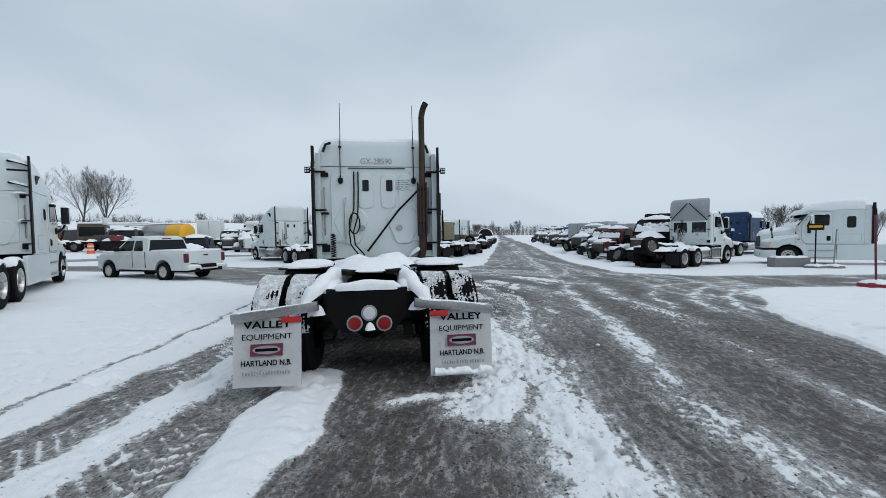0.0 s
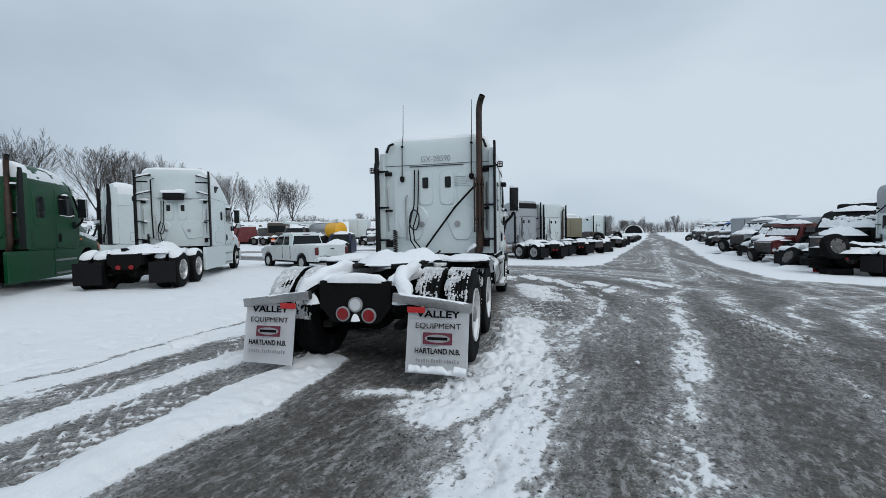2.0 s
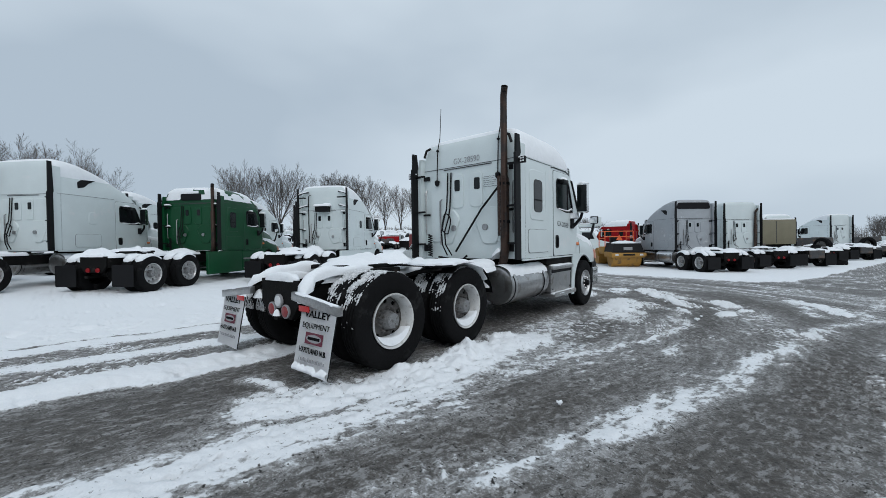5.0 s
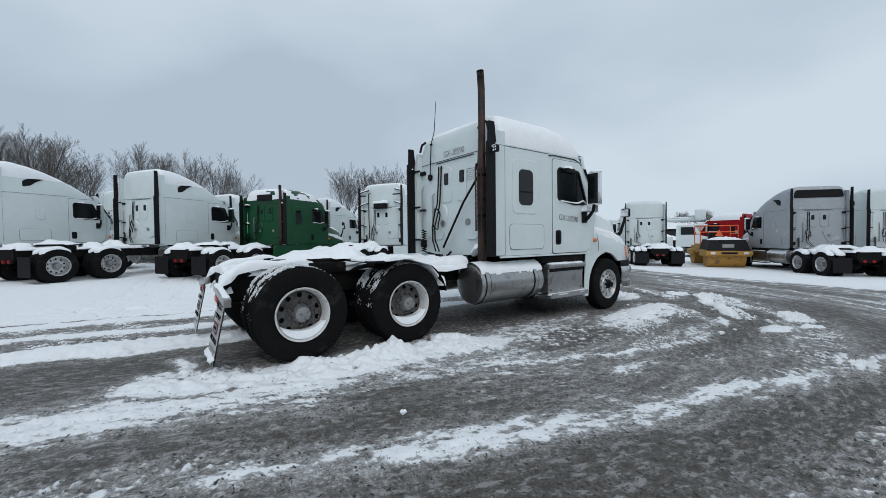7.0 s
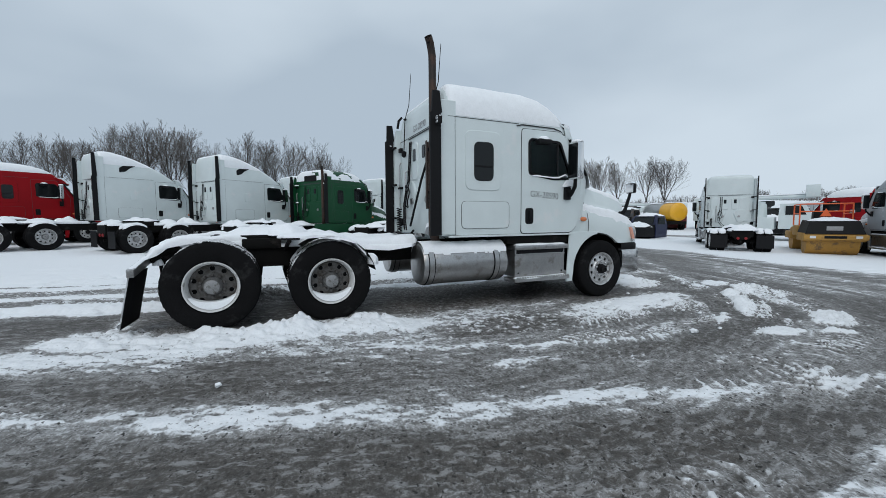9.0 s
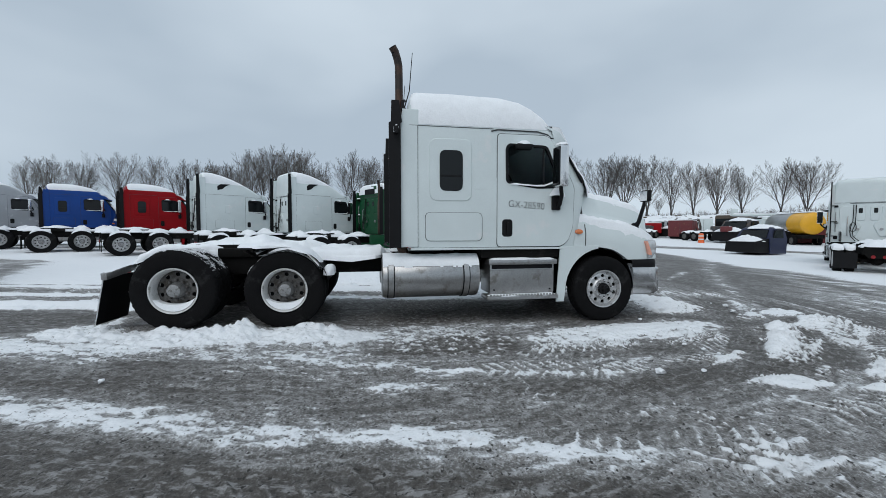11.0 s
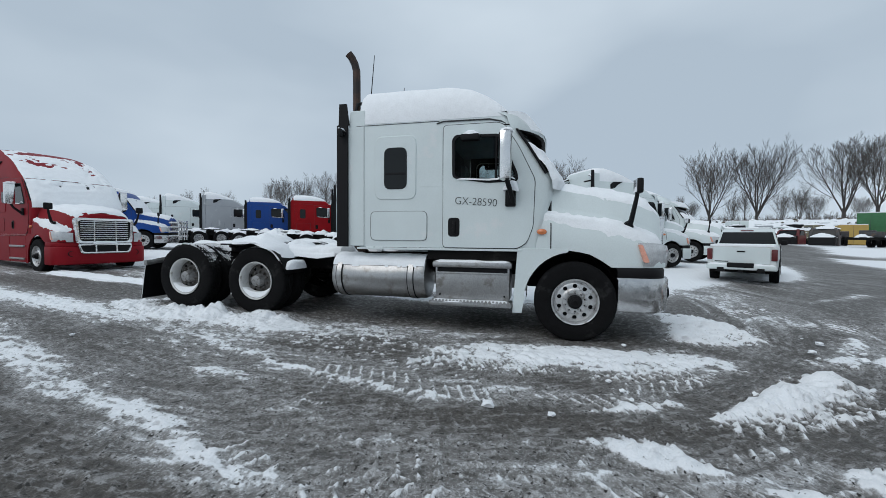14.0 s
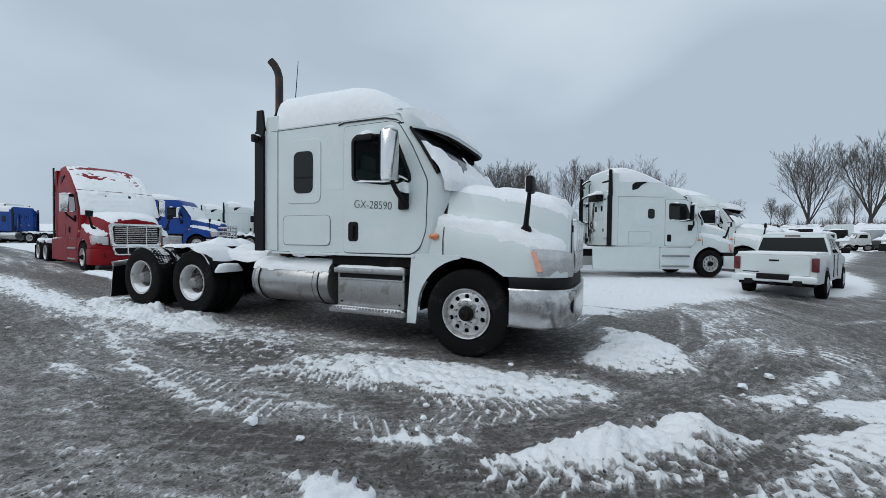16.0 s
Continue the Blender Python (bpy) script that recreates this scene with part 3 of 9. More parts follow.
def roll_tyre(path, half_width, pitch, slant, bite, heave):
    """Presses a tyre's lugs into the road along a path: less snow between them, a little relief."""
    lug, here = tread_mark(path, half_width, pitch, slant)
    snowy_here = np.clip((cover - 0.2) / 0.3, 0.4, 1)
    press[:] += here * heave * (lug - 0.4) * (0.35 + 0.65 * snowy_here)
    return np.clip(cover + here * bite * (1.7 * lug - 0.75) * (1 + rag) * snowy_here, 0, 1)


cover = roll_tyre(((-3.1, -3), (-3.05, 3), (-3.0, 6), (-3.2, 9)), 0.28, 0.13, 0.9, 0.26, 0.009)
cover = roll_tyre(((-2.0, -3), (-1.95, 2.5), (-1.85, 5), (-1.9, 9)), 0.4, 0.15, -0.8, 0.26, 0.009)
cover = roll_tyre(((0.2, 3.9), (0.1, 2.2), (0.05, -1)), 0.13, 0.1, 0.2, 0.12, 0.012)
cover = roll_tyre(((-0.75, 4.2), (-0.7, 2.0), (-0.75, -1)), 0.13, 0.1, 0.2, 0.12, 0.012)
cover = roll_tyre(((1.0, 8.0), (1.1, 9.6), (0.95, 11.2), (0.3, 12.6), (-0.9, 13.6)), 0.28, 0.12, 0.6, 0.3, 0.01)
cover = roll_tyre(((1.75, 8.6), (1.8, 10.4), (1.35, 11.9), (0.45, 13.05), (-0.7, 14.0)), 0.3, 0.13, 0.6, 0.22, 0.012)
cover = roll_tyre(((2.2, 12.6), (1.4, 13.6), (0.4, 14.4), (-0.9, 15.2)), 0.3, 0.13, 0.6, 0.42, 0.016)
cover = roll_tyre(((4.6, 4.0), (4.3, 6.5), (3.9, 8.6), (3.3, 10.4)), 0.3, 0.17, 0.6, 0.22, 0.024)
cover = roll_tyre(((3.7, 4.4), (3.75, 6.6), (3.5, 8.4)), 0.3, 0.17, 0.6, 0.2, 0.022)
cover = roll_tyre(((1.47, 12.0), (1.15, 12.72), (0.62, 13.26), (0.1, 13.62)), 0.2, 0.16, 0.8, 0.75, 0.012)
cover = roll_tyre(((0.75, 13.2), (0.2, 13.9), (-0.5, 14.7)), 0.3, 0.17, 0.7, 0.6, 0.02)
cover = roll_tyre(((-1.1, 11.4), (-1.0, 12.6), (-1.9, 13.8), (-4, 15.2)), 0.3, 0.17, 0.6, 0.3, 0.012)
cover = roll_tyre(((-2.6, 11.6), (-3.0, 12.8), (-4.6, 14.2)), 0.3, 0.17, 0.6, 0.3, 0.012)
cover = roll_tyre(((1.75, 1.0), (1.9, 3.6), (2.1, 5.6), (2.3, 7.4)), 0.24, 0.12, 0.5, 0.2, 0.01)
cover = roll_tyre(((3.0, 1.0), (3.1, 3.4), (3.2, 5.0)), 0.24, 0.12, 0.5, 0.18, 0.01)
cover = roll_tyre(((2.1, 8.6), (2.3, 10.0), (2.0, 11.6), (1.2, 12.8)), 0.26, 0.13, 0.5, 0.3, 0.014)
cover = roll_tyre(((0.9, 8.8), (0.95, 10.0), (0.8, 11.2)), 0.24, 0.12, 0.5, 0.3, 0.012)
cover = roll_tyre(((2.9, 9.0), (2.9, 10.6), (2.4, 12.4), (1.6, 14.0)), 0.26, 0.14, 0.5, 0.26, 0.012)
# thin chips of frozen slush over the bare gravel
chip = np.clip((fbm(drive_u * 17, drive_v * 13, 121, 3, 0.6) - 0.57) / 0.06, 0, 1) * np.exp(-((gx - 0.6) / 1.3) ** 2 - ((gy - 8.2) / 2.4) ** 2)
cover = np.maximum(cover, 0.6 * chip)
settled = cover.copy()
fleck = fbm(drive_u * 15, drive_v * 8, 52, 4, 0.7)
crisp = np.clip((cover + 0.9 * (fleck - 0.5) - 0.5) / 0.2 + 0.5, 0, 1)
cover = np.clip(0.68 * cover + 0.32 * crisp, 0, 1)
near = np.exp(-np.maximum(np.hypot(gx - 1, gy - 7) - 9, 0) / 6.0)
gz = ground_z(gx, gy)
lying = np.clip(settled * 1.3 - 0.35, 0, 1)
calm = 1 - 0.75 * np.clip(drift / 0.02, 0, 1)
gz = gz + near * (0.034 * lying * (0.8 + 0.7 * rag * calm) + 0.02 * rag * calm + 0.013 * grit * (0.5 + settled) * calm + press + 0.008 * chip)
gz += (1 - near) * 0.05 * lying
# ridges of frozen slush dragged along the driving lines
gz += near * (1 - lying) * (0.02 * (fbm(drive_u * 9, drive_v * 2.2, 131, 4, 0.65) - 0.5) + 0.014 * (fbm(gx * 18, gy * 14, 135, 2, 0.6) - 0.5))
gz += drift * np.clip(settled * 1.6 - 0.5, 0, 1)
dimple = np.clip(fbm(gx * 2.7, gy * 2.7, 81, 3, 0.6) - 0.66, 0, 0.2) + 0.7 * np.clip(fbm(gx * 7, gy * 7, 83, 3, 0.6) - 0.68, 0, 0.2)
gz -= 0.55 * near * dimple * (cover > 0.85) * calm
gz += 0.011 * near * (fbm(gx * 22, gy * 16, 95, 2, 0.6) - 0.5) * np.clip(1.2 - np.abs(cover - 0.45) * 2, 0.25, 1)
gz += 0.07 * near * (fbm(gx * 0.5, gy * 0.5, 71) - 0.5) * (cover > 0.9)
# clods and heaps pushed up round the tyres and in front of the bumper
for hx, hy, r, h in ((0.55, 4.85, 0.3, 0.08), (0.55, 5.6, 0.36, 0.16), (0.4, 6.5, 0.4, 0.12), (0.2, 4.0, 0.3, 0.06), (0.45, 10.3, 0.45, 0.02), (0.3, 11.5, 0.5, 0.025),
                     (-2.2, 12.8, 0.7, 0.07), (0.75, 12.65, 0.26, 0.09), (0.25, 13.1, 0.26, 0.1), (-0.6, 14.5, 0.35, 0.07), (-1.7, 4.2, 0.35, 0.08), (-2.1, 4.9, 0.4, 0.1)):
    gz += h * np.exp(-((wx - hx) ** 2 + (wy - hy) ** 2) / (r * r)) * (1 + 1.6 * rag + 0.8 * grit)
# the far rough field
gz += np.clip((np.hypot(gx + 20, gy - 10) - 75) / 60, 0, 1) * 0.5 * (gx < -40) * (0.6 + fbm(gx / 9, gy / 9, 90)) * (1 - road)
ny, nx = gx.shape
ground_mesh = bpy.data.meshes.new("ground")
index = np.arange(nx * ny).reshape(ny, nx)
quads = np.stack((index[:-1, :-1], index[:-1, 1:], index[1:, 1:], index[1:, :-1]), -1).reshape(-1, 4)
ground_mesh.vertices.add(nx * ny)
ground_mesh.vertices.foreach_set("co", np.stack((gx, gy, gz), -1).astype(np.float32).ravel())
ground_mesh.loops.add(quads.size)
ground_mesh.loops.foreach_set("vertex_index", quads.astype(np.int32).ravel())
ground_mesh.polygons.add(len(quads))
ground_mesh.polygons.foreach_set("loop_start", np.arange(0, quads.size, 4, dtype=np.int32))
ground_mesh.update(calc_edges=True)
ground_mesh.polygons.foreach_set("use_smooth", np.ones(len(quads), dtype=bool))
layer = ground_mesh.attributes.new("snow_cover", "FLOAT", "POINT")
layer.data.foreach_set("value", cover.astype(np.float32).ravel())
layer = ground_mesh.attributes.new("bare_earth", "FLOAT", "POINT")
layer.data.foreach_set("value", bare.astype(np.float32).ravel())
layer = ground_mesh.attributes.new("drive", "FLOAT_VECTOR", "POINT")
layer.data.foreach_set("vector", np.stack((drive_u, drive_v * 0.42, gz), -1).astype(np.float32).ravel())

GROUND = bpy.data.materials.new("snow_and_slush")
GROUND.use_nodes = True
n, l = GROUND.node_tree.nodes, GROUND.node_tree.links
gp = n["Principled BSDF"]
att = n.new("ShaderNodeAttribute")
att.attribute_name = "snow_cover"
earth = n.new("ShaderNodeAttribute")
earth.attribute_name = "bare_earth"
drive = n.new("ShaderNodeAttribute")
drive.attribute_name = "drive"
where = n.new("ShaderNodeTexCoord")


def noise_node(scale, detail=6, roughness=0.6, along=False):
    q = n.new("ShaderNodeTexNoise")
    q.inputs["Scale"].default_value, q.inputs["Detail"].default_value, q.inputs["Roughness"].default_value = scale, detail, roughness
    l.new(drive.outputs["Vector"] if along else where.outputs["Object"], q.inputs["Vector"])
    return q


def math_node(op, a, b):
    q = n.new("ShaderNodeMath")
    q.operation = op
    for i, v in enumerate((a, b)):
        if isinstance(v, (int, float)):
            q.inputs[i].default_value = v
        else:
            l.new(v, q.inputs[i])
    return q.outputs[0]


def range_node(v, a, b, c=0.0, d=1.0):
    q = n.new("ShaderNodeMapRange")
    for i, w in enumerate((a, b, c, d)):
        q.inputs[i + 1].default_value = w
    l.new(v, q.inputs[0])
    return q.outputs[0]


def blend(f, a, b):
    q = n.new("ShaderNodeMixRGB")
    for i, v in enumerate((f, a, b)):
        if isinstance(v, tuple):
            q.inputs[i].default_value = v
        else:
            l.new(v, q.inputs[i])
    return q.outputs[0]


crumb, clump, speck, pool = noise_node(26, 9, 0.72), noise_node(6, 6, 0.6, True), noise_node(70, 3, 0.65), noise_node(1.8, 6, 0.6, True)
stone = noise_node(34, 2, 0.5)
broken = math_node("ADD", math_node("MULTIPLY", math_node("SUBTRACT", crumb.outputs["Fac"], 0.5), 1.3), math_node("MULTIPLY", math_node("SUBTRACT", clump.outputs["Fac"], 0.5), 0.45))
snowy = math_node("ADD", att.outputs["Fac"], broken)
lie = range_node(snowy, 0.44, 0.58)
road_tone = blend(range_node(pool.outputs["Fac"], 0.35, 0.65), (0.05, 0.047, 0.041, 1), (0.1, 0.097, 0.09, 1))
road_tone = blend(math_node("MULTIPLY", earth.outputs["Fac"], 0.7), road_tone, (0.066, 0.058, 0.05, 1))
road_tone = blend(range_node(att.outputs["Fac"], 0.05, 0.5, 0.0, 0.72), road_tone, (0.44, 0.435, 0.425, 1))
road_tone = blend(math_node("MULTIPLY", range_node(crumb.outputs["Fac"], 0.38, 0.62, 0.0, 0.42), range_node(earth.outputs["Fac"], 0.0, 1.0, 1.0, 0.45)), road_tone, (0.3, 0.278, 0.27, 1))
road_tone = blend(range_node(snowy, 0.3, 0.47, 0.0, 0.6), road_tone, (0.5, 0.505, 0.51, 1))
salt = math_node("MULTIPLY", range_node(noise_node(48, 5, 0.7).outputs["Fac"], 0.51, 0.59), range_node(att.outputs["Fac"], 0.04, 0.34, 0.12, 0.85))
road_tone = blend(salt, road_tone, (0.62, 0.63, 0.64, 1))
# dark gravel blotches, deepened in colour to stand in for weak relief shading
road_tone = blend(math_node("MULTIPLY", range_node(noise_node(15, 5, 0.7).outputs["Fac"], 0.5, 0.62), 0.65), road_tone, (0.05, 0.044, 0.037, 1))
# dark and light streaks paint the shading of slush ridges into the colour
ridge = noise_node(17, 6, 0.7, True)
road_tone = blend(range_node(ridge.outputs["Fac"], 0.52, 0.6, 0.0, 0.34), road_tone, (0.028, 0.026, 0.024, 1))
road_tone = blend(range_node(ridge.outputs["Fac"], 0.47, 0.39, 0.0, 0.5), road_tone, (0.42, 0.42, 0.42, 1))
road_tone = blend(range_node(stone.outputs["Fac"], 0.62, 0.68), road_tone, (0.03, 0.028, 0.026, 1))
snow_tone = blend(range_node(speck.outputs["Fac"], 0.35, 0.7), (0.79, 0.815, 0.84, 1), (0.86, 0.875, 0.89, 1))
mid_tone = blend(range_node(snowy, 0.48, 0.7), (0.64, 0.65, 0.66, 1), snow_tone)
mid_tone = blend(math_node("MULTIPLY", range_node(stone.outputs["Fac"], 0.66, 0.7), range_node(att.outputs["Fac"], 0.75, 0.95, 1.0, 0.0)), mid_tone, (0.1, 0.095, 0.09, 1))
l.new(blend(lie, road_tone, mid_tone), gp.inputs["Base Color"])
gp.inputs["Specular IOR Level"].default_value = 0.22
l.new(range_node(math_node("ADD", lie, math_node("MULTIPLY", pool.outputs["Fac"], 0.4)), 0.1, 0.9, 0.5, 0.85), gp.inputs["Roughness"])
gb = n.new("ShaderNodeBump")
gb.inputs["Strength"].default_value, gb.inputs["Distance"].default_value = 0.7, 0.02
l.new(math_node("ADD", math_node("MULTIPLY", lie, 0.5), math_node("ADD", math_node("MULTIPLY", speck.outputs["Fac"], 0.25), math_node("MULTIPLY", crumb.outputs["Fac"], 0.9))), gb.inputs["Height"])
l.new(gb.outputs[0], gp.inputs["Normal"])
ground_mesh.materials.append(GROUND)
tagged(new("ground", ground_mesh), "snow-covered yard with a slushy wet gravel road and tyre tracks", "ground", kind="structure")


# ---- trucks ----
LIFT = 0.15   # heights below are from a level plane that lies this far over the trucks' base
MESHES = {}
SIMPLE = False   # leaves out the smallest parts of trucks that stay far off


def shared(key, make):
    if key not in MESHES:
        MESHES[key] = make()
    return MESHES[key]


def tyre_mesh(r, w, tread):
    """Sidewalls, ribbed tread, and a notched shoulder on near tyres."""
    bm = bmesh.new()
    h = w / 2
    prof = [(-h * 0.8, r * 0.56), (-h * 0.9, r * 0.6), (-h * 0.98, r * 0.66), (-h, r * 0.78), (-h * 0.985, r * 0.87), (-h * 0.95, r * 0.93), (-h * 0.88, r * 0.972), (-h * 0.74, r * 0.996)]
    for k in (-0.5, -0.16, 0.16, 0.5):
        prof += [(h * (k - 0.05), r), (h * (k - 0.03), r - 0.014), (h * (k + 0.03), r - 0.014), (h * (k + 0.05), r)]
    prof += [(-p, q) for p, q in reversed(prof[:8])]
    sides = 176 if tread else 40
    rings = []
    for i, (p, q) in enumerate(prof):
        notch = tread and (i in (6, 7) or len(prof) - 1 - i in (6, 7))
        rings.append([(p, (q - (0.006 if notch and k % 4 < 2 else 0)) * math.cos(2 * math.pi * k / sides), (q - (0.006 if notch and k % 4 < 2 else 0)) * math.sin(2 * math.pi * k / sides)) for k in range(sides)])
    loft(bm, rings, cap=False)
    return mesh_of("tyre", bm, RUBBER, 30)


def barrel_mesh(r, dish, mat):
    bm = bmesh.new()
    sides = 48
    prof = [(-0.22, r * 0.95), (-0.03, r * 0.955), (-0.01, r * 1.0), (0.004, r * 1.045), (0.016, r * 1.035), (0.012, r * 0.99), (-0.012, r * 0.95), (-0.05, r * 0.915), (dish - 0.012, r * 0.885), (dish - 0.02, r * 0.8)]
    loft(bm, [[(p, q * math.cos(2 * math.pi * k / sides), q * math.sin(2 * math.pi * k / sides)) for k in range(sides)] for p, q in prof], cap=False)
    return mesh_of("rim", bm, mat)


def disc_mesh(r, dish, mat, holes=10, sides=60):
    """A dished wheel disc with round, open hand holes."""
    bm = bmesh.new()
    prof = [(dish - 0.01, 0.89), (dish, 0.85), (dish + 0.008, 0.58), (dish + 0.024, 0.53), (dish + 0.028, 0.34), (dish + 0.02, 0.3), (dish + 0.02, 0.002)]
    rings = [[bm.verts.new((p, r * q * math.cos(2 * math.pi * k / sides), r * q * math.sin(2 * math.pi * k / sides))) for k in range(sides)] for p, q in prof]
    for j in range(len(rings) - 1):
        if j == 1:
            continue
        for k in range(sides):
            bm.faces.new((rings[j][k], rings[j][(k + 1) % sides], rings[j + 1][(k + 1) % sides], rings[j + 1][k]))
    per = sides // holes
    spokes = [[rings[1][s * per]] + [bm.verts.new((dish + 0.008 * i / per, r * (0.85 - 0.27 * i / per) * math.cos(2 * math.pi * s / holes), r * (0.85 - 0.27 * i / per) * math.sin(2 * math.pi * s / holes))) for i in range(1, per)] + [rings[2][s * per]] for s in range(holes)]
    for s in range(holes):
        nxt = spokes[(s + 1) % holes]
        edge = [rings[1][(s * per + k) % sides] for k in range(per)] + nxt[:-1] + [rings[2][(s * per + per - k) % sides] for k in range(per)] + list(reversed(spokes[s]))[:-1]
        a = 2 * math.pi * (s + 0.5) / holes
        mid = Vector((dish + 0.004, r * 0.715 * math.cos(a), r * 0.715 * math.sin(a)))
        inner, back = [], []
        for v in edge:
            d = v.co - mid
            d.x = 0
            d = d.normalized() * r * (0.1 if holes > 5 else 0.11)
            inner.append(bm.verts.new(mid + d))
            back.append(bm.verts.new(mid + d - Vector((0.02, 0, 0))))
        for k in range(len(edge)):
            m = (k + 1) % len(edge)
            bm.faces.new((edge[k], edge[m], inner[m], inner[k]))
            bm.faces.new((inner[k], inner[m], back[m], back[k]))
    bmesh.ops.recalc_face_normals(bm, faces=bm.faces[:])
    return mesh_of("wheel_disc", bm, mat)


def drum_mesh(r, dish):
    bm = bmesh.new()
    lathe(bm, [(dish - 0.16, r * 0.8), (dish - 0.06, r * 0.86), (dish - 0.055, r * 0.3)], 28)
    return mesh_of("brake_drum", bm, TRIM)


def nut_mesh(dish, mat):
    bm = bmesh.new()
    lathe(bm, [(dish + 0.01, 0.021), (dish + 0.045, 0.019), (dish + 0.06, 0.009)], 8)
    return mesh_of("wheel_nut", bm, mat)


def hub_mesh(kind):
    bm = bmesh.new()
    if kind == "drive":
        lathe(bm, [(-0.2, 0.12), (-0.1, 0.11), (-0.02, 0.085), (0.0, 0.082), (0.006, 0.06), (0.006, 0.002)], 24)
    elif kind == "steer":
        lathe(bm, [(-0.05, 0.1), (0.03, 0.085), (0.035, 0.06), (0.085, 0.058), (0.09, 0.03), (0.075, 0.028), (0.075, 0.002)], 24)
    return mesh_of("hub", bm, TRIM if kind == "steer" else WORNSTEEL)


def rim_snow_mesh(r, x):
    """Snow that lies in the bottom of a dished rim."""
    bm = bmesh.new()
    a0, a1, k = radians(205), radians(338), 18
    outer = [(r * 0.945 * math.cos(a0 + (a1 - a0) * i / k), r * 0.93 * math.sin(a0 + (a1 - a0) * i / k)) for i in range(k + 1)]
    inner = []
    for i in range(k + 1):
        f = i / k
        q = r * (0.93 - 0.3 * math.sin(math.pi * f) ** 0.8)
        a = a0 + (a1 - a0) * f
        inner.append((q * math.cos(a), q * math.sin(a)))
    loft(bm, [[(x, *p) for p in outer], [(x - 0.1, *p) for p in outer], [(x - 0.13, *p) for p in inner], [(x - 0.025, *p) for p in inner], [(x, *p) for p in outer]], cap=False, closed=False)
    return mesh_of("rim_snow", bm, SNOW)


def add_wheel(truck, x, y, z, r, kind, snow, rims, tread):
    """kind: steer (outside at |x|), drive (a pair, outer face at |x|)."""
    s = 1 if x > 0 else -1
    turn = Matrix.Translation((x, y, z + LIFT)) @ (Matrix.Identity(4) if s > 0 else Matrix.Rotation(math.pi, 4, "Z"))
    name = "steer_wheel" if kind == "steer" else "drive_wheel"
    w = 0.27
    tyre = part(name, shared(("tyre", r, w, tread), lambda: tyre_mesh(r, w, tread)), None, truck, at=turn @ Matrix.Translation((-w / 2, 0, 0)))
    rimr = 0.292 if kind == "drive" else 0.29
    dish = -0.14 if kind == "drive" else -0.035
    at = Matrix.Translation((w / 2 - 0.012, 0, 0))
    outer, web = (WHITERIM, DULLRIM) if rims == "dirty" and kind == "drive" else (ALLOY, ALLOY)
    part("rim", shared(("rim", kind, outer.name), lambda: barrel_mesh(rimr, dish, outer)), None, tyre, at=at)
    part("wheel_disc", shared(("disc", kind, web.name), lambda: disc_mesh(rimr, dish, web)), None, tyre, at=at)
    part("brake_drum", shared(("drum", kind), lambda: drum_mesh(rimr, dish)), None, tyre, at=at)
    part("hub", shared(("hub", kind), lambda: hub_mesh(kind)), None, tyre, at=at)
    if tread:
        mat = CHROME if web is ALLOY else DULLRIM
        for k in range(10):
            a = 2 * math.pi * (k + 0.5) / 10
            part("wheel_nut", shared(("nut", kind, mat.name), lambda: nut_mesh(dish + 0.012, mat)), None, tyre, at=at @ Matrix.Translation((0, rimr * 0.46 * math.cos(a), rimr * 0.46 * math.sin(a))))
    if kind == "drive":
        part("inner_tyre", shared(("tyre", r, w, tread), lambda: tyre_mesh(r, w, tread)), None, tyre, at=Matrix.Translation((-0.34, 0, 0)))
        if snow:
            back = 1 if s > 0 else -1
            part("rim_snow", shared(("rim_snow", back), lambda: rim_snow_mesh(rimr, 0.0)), None, tyre, "snow lying in the rim", at=at)
    return tyre


def cab_ring(z, w, back, front, bulge, corner=0.12, power=0.62, out=0.0):
    """A level outline of a cab at height z: square back with rounded corners, bowed front."""
    w += out
    back -= out
    front += out
    right = [(w - corner + corner * math.sin(a), back + corner - corner * math.cos(a)) for a in (0, 0.4, 0.8, 1.2, math.pi / 2)]
    right += [(w, back + corner + (front - back - corner) * f) for f in (0.25, 0.5, 0.75)]
    nose = []
    for k in range(13):
        a = math.pi * k / 12
        c, s = math.cos(a), math.sin(a)
        nose.append((w * math.copysign(abs(c) ** power, c), front + bulge * s ** power))
    pts = [(0, back)] + right + nose + [(-x, y) for x, y in reversed(right)]
    return [(x, y, z) for x, y in pts]


NOSE = slice(9, 22)
